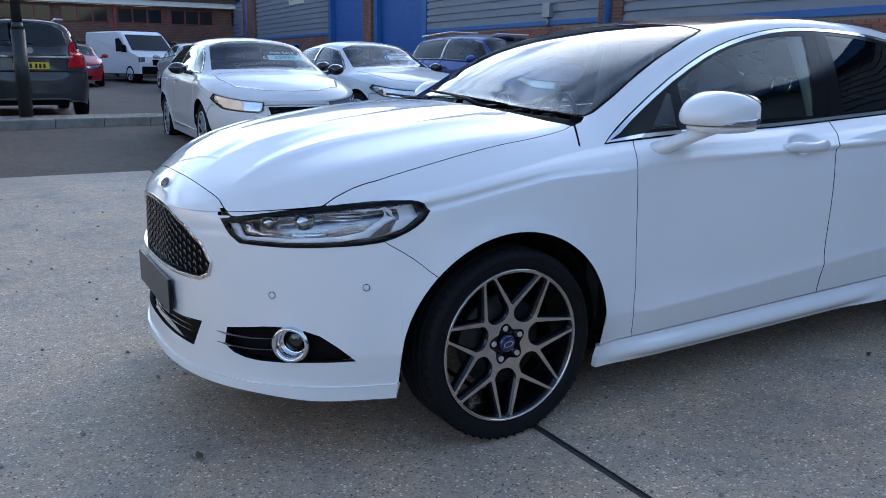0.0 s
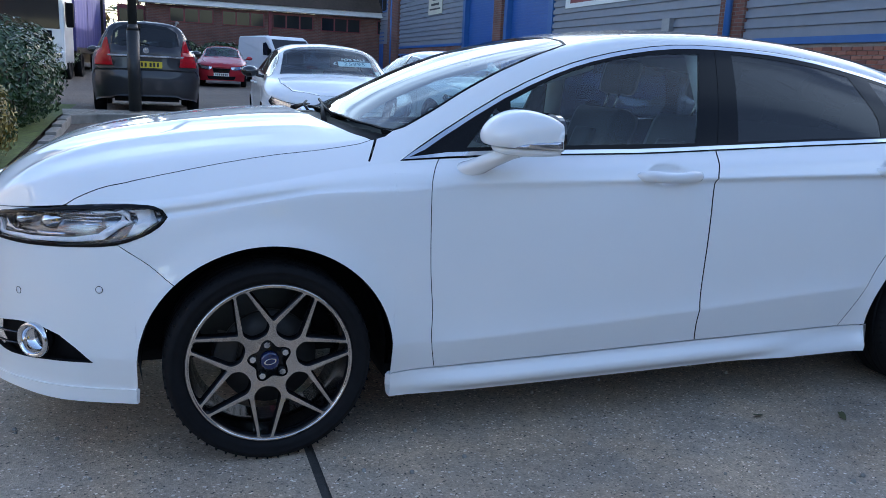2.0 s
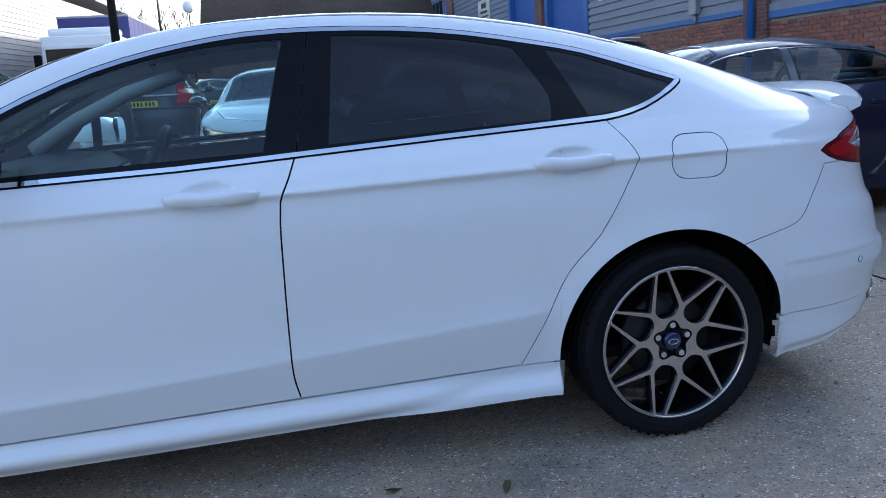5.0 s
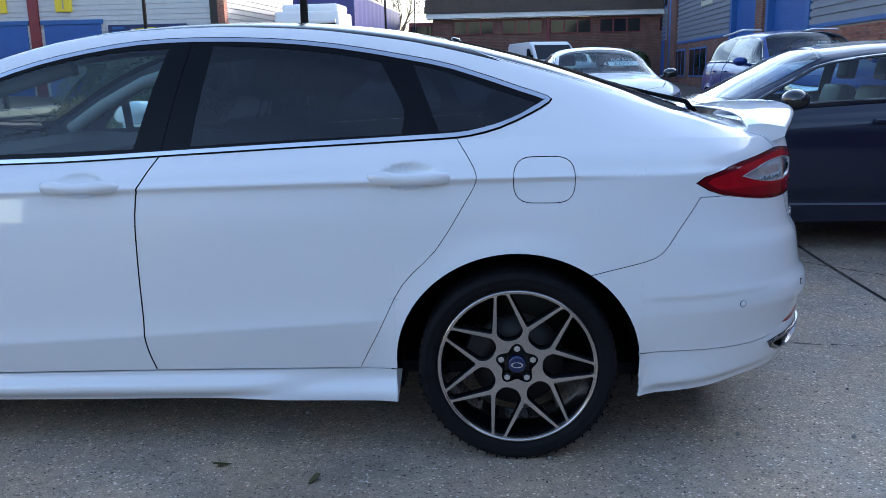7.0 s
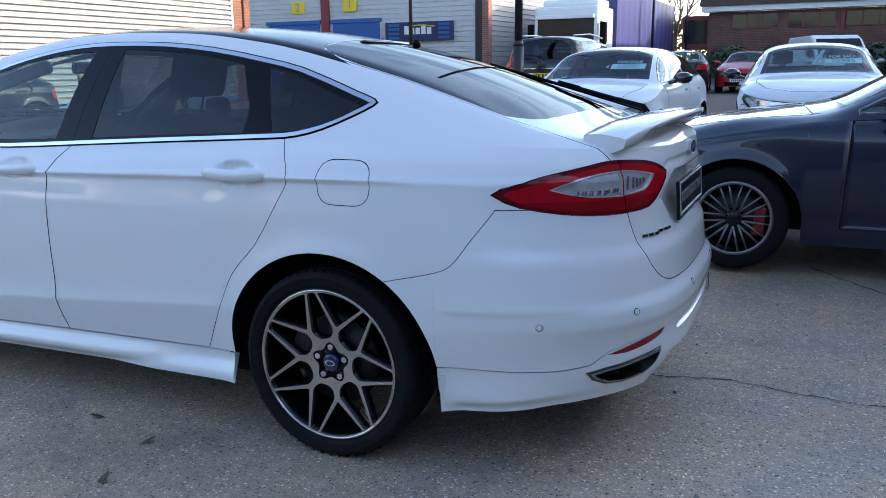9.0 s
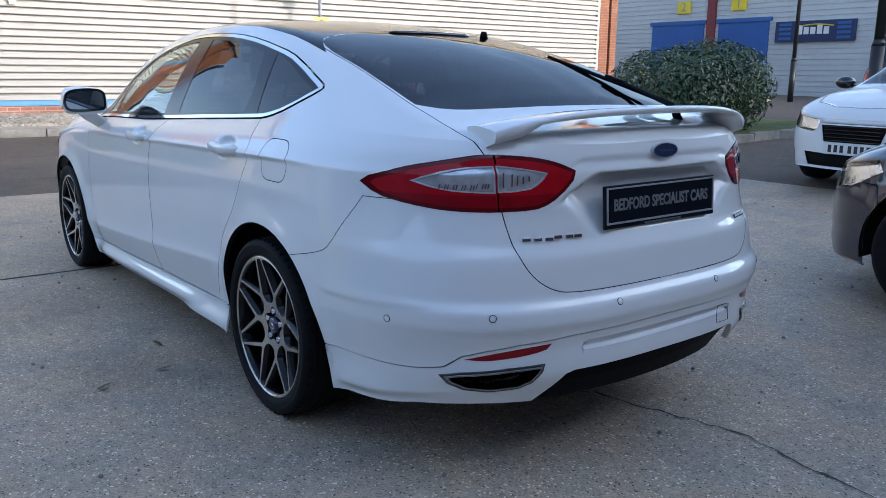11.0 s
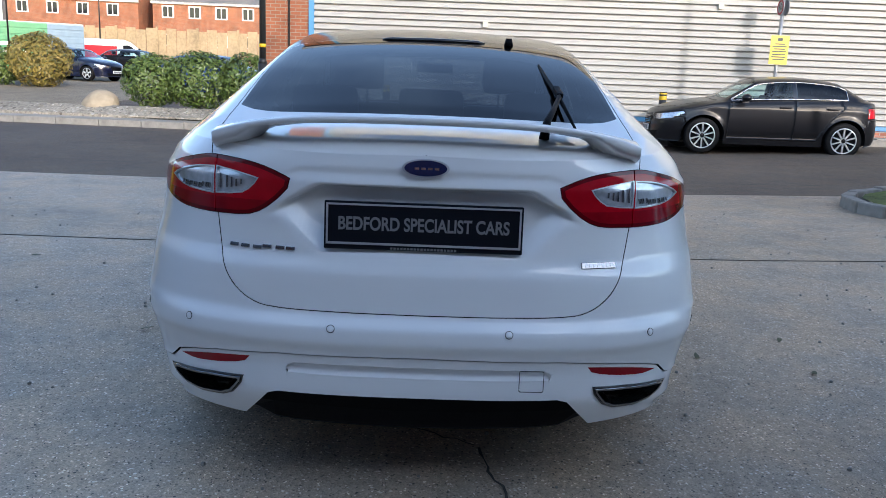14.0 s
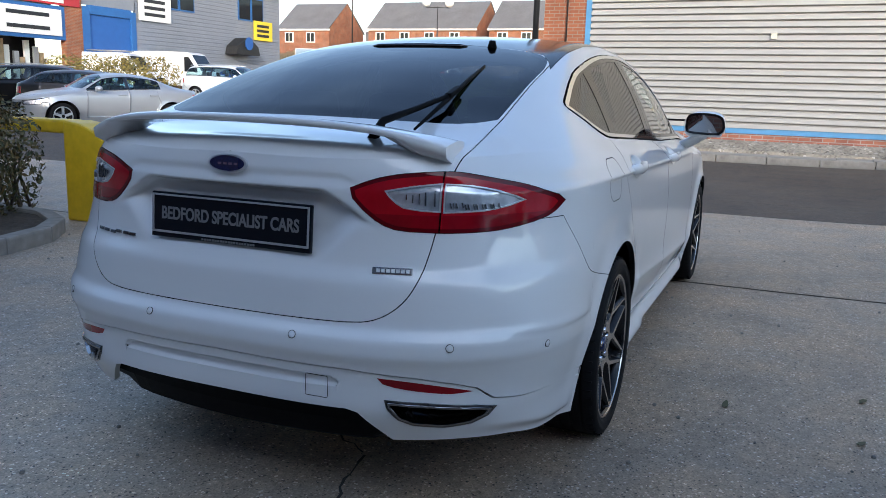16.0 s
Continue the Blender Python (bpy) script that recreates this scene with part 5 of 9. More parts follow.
    for c, low_c, lamps in ((core, lower, outer_lamps), (core_in, lower_in, inner_lamps)):
        pair("red_lens", thicken(c, 0.02, 0.0025), RED_LENS, "", lamps)
        pair("lower_lens", thicken(low_c, 0.02, 0.003), DEEP_RED, "", lamps)
    for c, z_, lamps in ((c_in, bezels[0], inner_lamps), (c_out, bezels[1], outer_lamps)):
        pair("lens_bezel", thicken(z_, 0.008, 0.0028), SILVER, "", lamps)
        pair("reversing_lens", thicken(c, 0.01, -0.003), CLEAR_LENS, "", lamps)
    ribs = bmesh.new()
    for i in range(16):
        y = 0.614 + 0.0088 * i
        if inside(inset(t_poly_out, 0.004), y, 0.922):
            box(ribs, -0.0014, -0.0032, -0.0075, 0.0014, 0.002, 0.0075, bevel=0.0006, m=seat("rear", y, 0.921) @ pose(0, 0, 0, 0, 14, 0))
    pair("led_fins", ribs, DARK_CHROME, "", outer_lamps)
    ribs = bmesh.new()
    for i in range(5):
        box(ribs, -0.0012, -0.003, -0.0035 * (i + 2), 0.0012, 0.002, 0.0035 * (i + 2), m=seat("rear", 0.512 + 0.0165 * i, 0.942))
    pair("lamp_fins", ribs, DARK_CHROME, "", inner_lamps)
    pair("rear_reflector", thicken(reflector, 0.01, -0.003), DEEP_RED)
    # tail pipes: dark bright-edged openings
    mouth = carve(pipe_hole, inset(PIPE, 0.006), "rear")
    hole = carve(mouth, inset(PIPE, 0.016), "rear")
    line = carve(mouth, inset(PIPE, 0.0125), "rear")
    line.free()
    for v in hole.verts:
        v.co.x -= 0.07
    pipes = pair("tail_pipe", thicken(pipe_hole, 0.05, -0.001), BLACK_GLOSS, "black tail pipe opening with a thin bright edge")
    pair("pipe_edge", thicken(mouth, 0.06, 0.002), DARK_CHROME, "", pipes)
    pair("pipe_inside", hole, GAP, "", pipes)
    # diffuser
    bm = bmesh.new()
    rows = []
    for i in range(19):
        y = -0.54 + 0.06 * i
        xr, low = 3.892 - 0.055 * (y / 0.45) ** 2, 0.238 + 0.03 * float(smooth((abs(y) - 0.40) / 0.1))
        rows.append([bm.verts.new(p) for p in ((3.45, y, low), (xr - 0.07, y, low), (xr - 0.05, y, low + 0.012), (xr - 0.022, y, 0.31), (xr, y, 0.378), (3.45, y, 0.378))])
    for p, q in zip(rows, rows[1:]):
        for j in range(6):
            bm.faces.new((p[j], p[(j + 1) % 6], q[(j + 1) % 6], q[j]))
    bm.faces.new(rows[0]), bm.faces.new(rows[-1][::-1])
    bmesh.ops.recalc_face_normals(bm, faces=bm.faces)
    part("rear_diffuser", bm, BLACK_PLASTIC, car, "black rear diffuser")
    # rear wing
    n = 49
    bm, rows = bmesh.new(), []
    for i in range(n):
        y = -0.606 + 1.212 * i / (n - 1)
        u = abs(y) / 0.606
        xr = 3.885 - 0.130 * u ** 2.6
        xf = 3.655 - 0.030 * u ** 3
        zr = 1.144 - 0.020 * u ** 2 - 0.045 * u ** 4
        zf = 1.120 - 0.010 * u ** 2 - 0.024 * u ** 4
        foot = 0.006 * float(smooth((u - 0.50) / 0.2)) + 0.040 * float(smooth((u - 0.72) / 0.12))
        lip = 0.021 - 0.010 * u ** 3 + 0.45 * foot * float(smooth((u - 0.78) / 0.1))
        mx, mz = 0.5 * (xf + xr), 0.5 * (zf + zr)
        prof = [(xf, zf), (xf + 0.04, zf + 0.005), (mx, mz + 0.006), (xr - 0.014, zr + 0.001), (xr, zr - 0.005), (xr - 0.006, zr - lip),
                (mx, mz - 0.013 - foot), (xf + 0.05, zf - 0.008 - foot), (xf, zf - 0.006 - 0.3 * foot)]
        rows.append([bm.verts.new((x, y, z)) for x, z in prof])
    for p, q in zip(rows, rows[1:]):
        for j in range(9):
            bm.faces.new((p[j], p[(j + 1) % 9], q[(j + 1) % 9], q[j])).smooth = True
    for r_ in (rows[0], rows[-1][::-1]):
        bm.faces.new(r_)
    part("rear_spoiler", bm, WHITE, car, "white bridge spoiler")
    # rear wiper and high stop lamp
    bm = bmesh.new()
    tube(bm, [(3.66, 0.34, 1.08), (3.62, 0.352, 1.132), (3.48, 0.39, 1.166), (3.335, 0.425, 1.203), (3.25, 0.43, 1.228)], [0.016, 0.012, 0.009, 0.008, 0.006], 8)
    tube(bm, [(3.60, 0.443, 1.112), (3.335, 0.43, 1.194), (3.10, 0.41, 1.262), (2.924, 0.40, 1.314)], [0.004, 0.008, 0.008, 0.004], 6)
    box(bm, -0.05, -0.011, -0.008, 0.05, 0.011, 0.008, bevel=0.004, m=pose(3.28, 0.428, 1.220, 0, 15, 2))
    part("rear_wiper", bm, BLACK_PLASTIC, car)
    bm = bmesh.new()
    tube(bm, [(2.615, y, float(hero["zt"](2.615)) - 0.05 * y * y) for y in (-0.21, -0.18, 0, 0.18, 0.21)], [0.004, 0.016, 0.018, 0.016, 0.004], 8, flat=0.6)
    part("high_stop_lamp", bm, BLACK_GLOSS, car)
    bm = bmesh.new()
    cyl(bm, 0.02, 0.012, 0.03, pose(2.60, 0.31, 1.408), 16)
    part("washer_jet", bm, BLACK_PLASTIC, car)
    # front wipers
    for a, b, c in (((0.24, -0.50, 1.045), (0.30, -0.10, 1.098), (0.34, 0.10, 1.112)), ((0.22, 0.15, 1.082), (0.30, 0.42, 1.085), (0.37, 0.62, 1.082))):
        bm = bmesh.new()
        tube(bm, [a, b, c], [0.012, 0.008, 0.004], 6)
        tube(bm, [(b[0] - 0.02, b[1] - 0.33, b[2] - 0.012), (b[0] + 0.01, b[1], b[2] + 0.004), (c[0] + 0.02, c[1] + 0.2, c[2] + 0.006)], 0.006, 5)
        part("front_wiper", bm, BLACK_PLASTIC, car)
    # handles: a blade across the hollow, thicker and flush at its ends
    for x0, z0, door in ((1.422, 0.926, fd), (2.508, 0.949, rd)):
        bm = bmesh.new()
        rings = []
        for i in range(25):
            u = -1 + 2 * i / 24
            end = max(0.0, 1 - abs(u) ** 4) ** 0.5
            hz = 0.006 + 0.018 * end - 0.003 * math.exp(-(u / 0.45) ** 4)
            out = -0.8935 - 0.034 * end - 0.003 * (1 - u * u)
            zc = z0 + 0.003 - 0.004 * math.exp(-(u / 0.45) ** 4)
            rings.append([bm.verts.new((x0 + 0.139 * u, y_, zc + q)) for y_, q in ((-0.880 - 0.018 * end, hz * 0.8), (out + 0.009, hz), (out + 0.001, hz * 0.55), (out, -0.1 * hz), (out + 0.008, -hz * 0.85), (-0.880 - 0.015 * end, -hz))])
        for p, q in zip(rings, rings[1:]):
            for k in range(6):
                bm.faces.new((p[k], p[(k + 1) % 6], q[(k + 1) % 6], q[k])).smooth = True
        for r_ in (rings[0][::-1], rings[-1]):
            bm.faces.new(r_)
        bmesh.ops.recalc_face_normals(bm, faces=bm.faces)
        pair("door_handle", bm, WHITE, "", door)
    # door mirrors: a domed case over a chin and an arm, the glass in a black surround behind
    def pod(outline, y0, y1, power, centre, sweep, rising, n=20):
        """A closed outline in (x, z) carried from y0 to y1 and drawn in towards both ends."""
        b, rings = bmesh.new(), []
        for i in range(n + 1):
            v = -math.cos(math.pi * i / n)
            k = max(0.04, (1 - abs(v) ** power) ** (1 / 2.2))
            y = (y0 + y1) / 2 + (y1 - y0) / 2 * v
            rings.append([b.verts.new((min(0.876, centre[0] + (x_ - centre[0]) * k + sweep * max(0, v) ** 2), y, centre[1] + (z_ - centre[1]) * ((0.25 + 0.75 * k) if (z_ > centre[1]) == rising else 1))) for x_, z_ in outline])
        for p, q in zip(rings, rings[1:]):
            for j_ in range(len(outline)):
                b.faces.new((p[j_], p[(j_ + 1) % len(outline)], q[(j_ + 1) % len(outline)], q[j_])).smooth = True
        for r_ in (rings[0][::-1], rings[-1]):
            b.faces.new(r_)
        bmesh.ops.recalc_face_normals(b, faces=b.faces)
        return b

    dome = flow([(0.648, 1.062), (0.655, 1.092), (0.682, 1.122), (0.730, 1.146), (0.775, 1.153), (0.820, 1.146), (0.853, 1.128), (0.870, 1.098), (0.874, 1.062), (0.872, 1.040), (0.80, 1.036), (0.70, 1.036), (0.662, 1.042)], 3, 60)
    case = pod(dome, -0.878, -1.098, 3.2, (0.874, 1.060), 0.030, True)
    glint = carve(case, [(0.722, 1.0375), (0.745, 1.049), (0.79, 1.056), (0.873, 1.062), (0.873, 1.0395), (0.80, 1.0375)], "side", lambda c, n: c.y < -0.985 and n.y < 0.2)
    mirrors = pair("door_mirror", case, WHITE, "white door mirror with an indicator strip")
    chin = pod(flow([(0.690, 1.033), (0.78, 1.033), (0.873, 1.036), (0.871, 1.018), (0.85, 1.009), (0.76, 1.007), (0.70, 1.016)], 3, 60), -0.880, -1.085, 3.2, (0.872, 1.0335), 0.03, False)
    pair("mirror_chin", chin, WHITE, "", mirrors)
    bm = tube(bmesh.new(), [(0.662, -0.80, 0.935), (0.672, -0.86, 0.950), (0.712, -0.92, 0.985), (0.76, -0.965, 1.014), (0.81, -0.99, 1.022)], [0.062, 0.058, 0.052, 0.045, 0.025], 16, flat=0.5)
    pair("mirror_arm", bm, WHITE, "", mirrors)
    pair("side_indicator", thicken(glint, 0.006, 0.0015), LAMP_DARK, "", mirrors)
    face = flow([(1.092, 1.045), (1.096, 1.085), (1.078, 1.125), (1.02, 1.142), (0.93, 1.142), (0.893, 1.125), (0.884, 1.085), (0.888, 1.042), (0.91, 1.028), (1.06, 1.024)], 3, 60)
    back_l = Matrix(((0, 0, 1, 0.886), (-1, 0, 0, 0), (0, 1, 0, 0), (0, 0, 0, 1)))
    pair("mirror_housing", flat_shape(bmesh.new(), face, back_l, 0.018), BLACK_GLOSS, "", mirrors)
    pair("mirror_glass", flat_shape(bmesh.new(), inset(face, 0.013), back_l @ pose(0, 0, 0.002), 0.003), MIRROR, "", mirrors)
    # plates and badges
    back_m = Matrix(((0, 0, 1, 0), (1, 0, 0, 0), (0, 1, 0, 0), (0, 0, 0, 1)))
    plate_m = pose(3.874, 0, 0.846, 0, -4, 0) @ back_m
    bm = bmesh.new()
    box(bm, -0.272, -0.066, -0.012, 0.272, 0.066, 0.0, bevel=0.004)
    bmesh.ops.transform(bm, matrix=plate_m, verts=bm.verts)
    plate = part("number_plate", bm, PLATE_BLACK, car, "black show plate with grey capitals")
    bm = bmesh.new()
    for u0, v0, u1, v1 in ((-0.266, 0.055, 0.266, 0.060), (-0.266, -0.052, 0.266, -0.046), (-0.266, -0.046, -0.261, 0.055), (0.261, -0.046, 0.266, 0.055)):
        box(bm, u0, v0, 0.0002, u1, v1, 0.0035)
    bmesh.ops.transform(bm, matrix=plate_m, verts=bm.verts)
    part("plate_edge", bm, SILVER, plate)
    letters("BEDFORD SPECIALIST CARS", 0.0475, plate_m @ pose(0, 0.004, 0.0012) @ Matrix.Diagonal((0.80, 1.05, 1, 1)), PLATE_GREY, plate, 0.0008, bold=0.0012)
    bm = bmesh.new()
    for i in range(20):
        box(bm, -0.09 + 0.0092 * i, -0.0635, 0.0002, -0.0835 + 0.0092 * i, -0.0575, 0.0012)
    bmesh.ops.transform(bm, matrix=plate_m, verts=bm.verts)
    part("plate_small_print", bm, PLATE_GREY, plate)
    bm = bmesh.new()
    box(bm, -0.265, -0.060, -0.012, 0.265, 0.060, 0.0, bevel=0.004)
    bmesh.ops.transform(bm, matrix=pose(-0.957, 0, 0.46) @ Matrix(((0, 0, -1, 0), (-1, 0, 0, 0), (0, 1, 0, 0), (0, 0, 0, 1))), verts=bm.verts)
    part("front_plate", bm, PLATE_BLACK, car, "black plate")
    for m, s in ((pose(3.872, 0, 1.008, 0, -6, 0) @ back_m, 1.0), (pose(-0.893, 0, 0.812) @ pose(0, 0, 0, 0, 38, 0) @ Matrix(((0, 0, -1, 0), (-1, 0, 0, 0), (0, 1, 0, 0), (0, 0, 0, 1))), 0.85)):
        bm = bmesh.new()
        oval = [(0.064 * s * math.cos(a), 0.0255 * s * math.sin(a)) for a in (2 * math.pi * k / 40 for k in range(40))]
        flat_shape(bm, oval, m, 0.012, 0)
        flat_shape(bm, [(u * 0.9, v * 0.84) for u, v in oval], m @ pose(0, 0, 0.0012), 0.004, 1)
        badge = part("badge", bm, [SILVER, BADGE_BLUE], car, "blue oval badge with chrome edge")
        bm = bmesh.new()
        for u in (-0.030, -0.012, 0.006, 0.024):
            box(bm, u * s, -0.004 * s, 0.0014, (u + 0.012) * s, 0.002 * s, 0.0022)
        bmesh.ops.transform(bm, matrix=m, verts=bm.verts)
        part("badge_script", bm, CHROME, badge)
    bm = bmesh.new()
    for i in range(6):
        box(bm, -0.0125, -0.0055, -0.005, 0.0125, 0.001, 0.005, bevel=0.0015, m=seat("rear", 0.530 - 0.0325 * i, 0.770))
    part("model_badge", bm, DARK_CHROME, car, "chrome model lettering as bars")
    spot = Matrix.Diagonal((1, -1, 1, 1)) @ seat("rear", 0.492, 0.750)
    bm, bars = bmesh.new(), bmesh.new()
    box(bm, -0.054, -0.003, -0.0095, 0.054, 0.001, 0.0095, bevel=0.002, m=spot)
    for i in range(7):
        box(bars, -0.047 + 0.0133 * i, -0.0036, -0.005, -0.037 + 0.0133 * i, 0.0, 0.005, m=spot)
    for b in (bm, bars):
        bmesh.ops.reverse_faces(b, faces=b.faces)
    plaque = part("engine_badge", bm, DARK_CHROME, car, "small silver engine badge")
    part("badge_bars", bars, SILVER, plaque)
    # tow-eye cover
    bm = bmesh.new()
    sq = rounded([(-0.034, -0.030), (-0.02, -0.030), (0.02, -0.030), (0.034, -0.030), (0.034, -0.016), (0.034, 0.016), (0.034, 0.030), (0.02, 0.030), (-0.02, 0.030), (-0.034, 0.030), (-0.034, 0.016), (-0.034, -0.016)], 1)
    tube(bm, [(float(hero["xR"](0.43 + v)) + 0.0005 - 0.055 * (0.315 + u) ** 2, 0.315 + u, 0.43 + v) for u, v in sq + sq[:1]], 0.0011, 4)
    part("tow_cover", bm, GAP, car)
    # wheels
    for x in (AX_F, AX_R):
        for s in (-1, 1):
            spoked_wheel(car, (x, s * 0.803, HUB_Z - 0.008), 0 if x else -10, s)
    # arch liners and underbody
    for x in (AX_F, AX_R):
        bm = lathe(bmesh.new(), [(0.388, -0.855), (0.405, -0.70), (0.40, -0.50), (0.20, -0.48)], 40, 0, -12, 192)
        bmesh.ops.transform(bm, matrix=pose(x, 0, HUB_Z), verts=bm.verts)
        pair("arch_liner", bm, TRIM)
    bm = bmesh.new()
    box(bm, 0.40, -0.80, 0.21, 2.46, 0.80, 0.26)
    box(bm, -0.85, -0.47, 0.21, 3.6, 0.47, 0.26)
    part("underbody", bm, TRIM, car)
    # cabin: lining, floor, dashboard, seats, wheel
    band, cap = shell(hero, cols=(10, 0.08, 10), rows=(14, 8, 12))
    bm = bmesh.new()
    cols = [i for i in range(len(band)) if 0.42 < band[i, -1, 0] < 2.75]
    vs = [[bm.verts.new((p[0], p[1] + 0.085, max(0.27, p[2]))) for p in band[i, 2:]] for i in cols]
    for p, q in zip(vs, vs[1:]):
        for j in range(len(p) - 1):
            bm.faces.new((p[j], q[j], q[j + 1], p[j + 1])).smooth = True
    bmesh.ops.remove_doubles(bm, verts=bm.verts, dist=0.001)
    pair("door_card", bm, TRIM)
    bm = bmesh.new()
    cols = [i for i in range(len(cap)) if 1.2 < cap[i, 0, 0] < 2.6]
    vs = [[bm.verts.new((p[0], p[1] * 0.93, p[2] - 0.055)) for p in cap[i, 8:]] for i in cols]
    for p, q in zip(vs, vs[1:]):
        for j in range(len(p) - 1):
            bm.faces.new((p[j], q[j], q[j + 1], p[j + 1])).smooth = True
    part("headlining", whole(bm), HEADLINING, car)
    for x0, x1, z0, z1 in ((1.70, 1.78, 1.02, 1.39),):
        bm = tube(bmesh.new(), [(1.73, -0.725, 1.0), (1.71, -0.66, 1.2), (1.69, -0.585, 1.385)], 0.045, 8)
        pair("pillar_trim", bm, HEADLINING)
    pair("screen_pillar_trim", tube(bmesh.new(), [(0.56, -0.665, 1.02), (0.75, -0.635, 1.135), (1.0, -0.585, 1.25), (1.25, -0.535, 1.32)], [0.036, 0.034, 0.032, 0.03], 8), HEADLINING)
    bm = bmesh.new()
    box(bm, 0.42, -0.78, 0.26, 3.3, 0.78, 0.30)
    part("cabin_floor", bm, TRIM, car)
    for name, c in (("seat_wall", (2.75, -0.72, 0.30, 2.80, 0.72, 0.98)), ("parcel_shelf", (2.80, -0.66, 0.96, 3.40, 0.66, 0.99)), ("bulkhead", (0.40, -0.72, 0.30, 0.46, 0.72, 0.92))):
        part(name, box(bmesh.new(), *c), TRIM, car)
    bm = bmesh.new()
    dash = [(0.38, 0.97), (0.62, 1.01), (0.86, 0.995), (0.95, 0.95), (0.93, 0.80), (0.85, 0.62), (0.45, 0.60)]
    a = [bm.verts.new((x, -0.745, z)) for x, z in dash]
    b = [bm.verts.new((x, 0.745, z)) for x, z in dash]
    for i in range(len(dash)):
        j = (i + 1) % len(dash)
        bm.faces.new((a[i], a[j], b[j], b[i]))
    bm.faces.new(a[::-1]), bm.faces.new(b)
    part("dashboard", bm, TRIM, car)
    for y in (-0.62, 0.62, -0.08, 0.10):
        bm = bmesh.new()
        box(bm, 0.945, y - 0.07, 0.86, 0.957, y + 0.07, 0.94, bevel=0.006)
        part("air_vent", bm, SILVER, car)
    bm = lathe(bmesh.new(), [(0.165, 0), (0.172, -0.014), (0.186, -0.016), (0.193, 0), (0.186, 0.016), (0.172, 0.014), (0.165, 0)], 40)
    cyl(bm, 0.06, 0.07, 0.05, pose(0, 0.02, 0, 90), 20)
    for a in (0, 180, 270):
        box(bm, 0.04, -0.006, -0.016, 0.175, 0.014, 0.016, m=pose(0, 0, 0, 0, a, 0))
    bmesh.ops.transform(bm, matrix=pose(1.10, 0.38, 0.93) @ pose(0, 0, 0, 0, 24, 0) @ pose(0, 0, 0, 0, 0, 90), verts=bm.verts)
    part("steering_wheel", bm, LEATHER, car)
    for x0, y0 in ((1.42, -0.38), (1.42, 0.38)):
        bm = bmesh.new()
        box(bm, x0 - 0.28, y0 - 0.25, 0.42, x0 + 0.24, y0 + 0.25, 0.60, bevel=0.06)
        box(bm, -0.07, -0.25, 0.0, 0.07, 0.25, 0.66, bevel=0.06, m=pose(x0 + 0.24, y0, 0.50, 0, 20, 0))
        box(bm, -0.12, -0.10, -0.01, 0.0, 0.10, 0.5, bevel=0.03, m=pose(x0 + 0.27, y0, 0.52, 0, 20, 0))
        seat = part("front_seat", smooth_all(bm), LEATHER, car, "black leather front seat")
        bm = bmesh.new()
        box(bm, -0.045, -0.135, 0.0, 0.045, 0.135, 0.18, bevel=0.04, m=pose(x0 + 0.50, y0, 1.19, 0, 14, 0))
        part("headrest", smooth_all(bm), LEATHER, seat)
        bm = bmesh.new()
        for s in (-0.05, 0.05):
            rod(bm, (x0 + 0.46, y0 + s, 1.10), (x0 + 0.50, y0 + s, 1.22), 0.006)
        part("headrest_posts", bm, CHROME, seat)
    bm = bmesh.new()
    box(bm, 2.05, -0.66, 0.42, 2.56, 0.66, 0.60, bevel=0.06)
    box(bm, -0.08, -0.66, 0.0, 0.08, 0.66, 0.60, bevel=0.06, m=pose(2.52, 0, 0.52, 0, 24, 0))
    bench = part("rear_seat", smooth_all(bm), LEATHER, car)
    for y in (-0.42, 0.0, 0.42):
        bm = bmesh.new()
        box(bm, -0.04, -0.13, 0.0, 0.04, 0.13, 0.14, bevel=0.035, m=pose(2.76, y, 1.07, 0, 14, 0))
        part("headrest", smooth_all(bm), LEATHER, bench)
    bm = bmesh.new()
    box(bm, 0.90, -0.11, 1.29, 0.93, 0.11, 1.345, bevel=0.012)
    part("inside_mirror", bm, BLACK_PLASTIC, car)
    sheet.free()
    for ob in car.children_recursive:
        if ob.name.split(".")[0] in PANELS:
            even_shading(ob)
    return car


hero_car()


# ---- the ground ----
rise_y = curve((-60, 0), (1.5, 0), (4, 0.06), (6, 0.12), (9.5, 0.27), (14, 0.31), (32, 0.55), (45, 0.95), (120, 1.2))
rise_x = curve((-300, 3.0), (-80, 2.3), (-60, 1.85), (-45, 1.1), (-30, 0.62), (-20, 0.33), (-12, 0.07), (-3.5, 0.0), (200, 0))


def level(x, y):
    """The height of the ground."""
    return float(rise_y(y) + rise_x(x))


def sheet(xs, ys, lift, name, material, kind="structure", parent=None):
    zz = rise_y(np.array(ys))[None, :] + rise_x(np.array(xs))[:, None] + lift
    vs = [(float(x), float(y), float(zz[i, j])) for i, x in enumerate(xs) for j, y in enumerate(ys)]
    n = len(ys)
    fs = [(i * n + j, (i + 1) * n + j, (i + 1) * n + j + 1, i * n + j + 1) for i in range(len(xs) - 1) for j in range(n - 1)]
    me = bpy.data.meshes.new(name)
    me.from_pydata(vs, [], fs)
    me.materials.append(material)
    ob = new(name, me)
    if parent:
        ob.parent = parent
        return ob
    return tagged(ob, kind=kind)


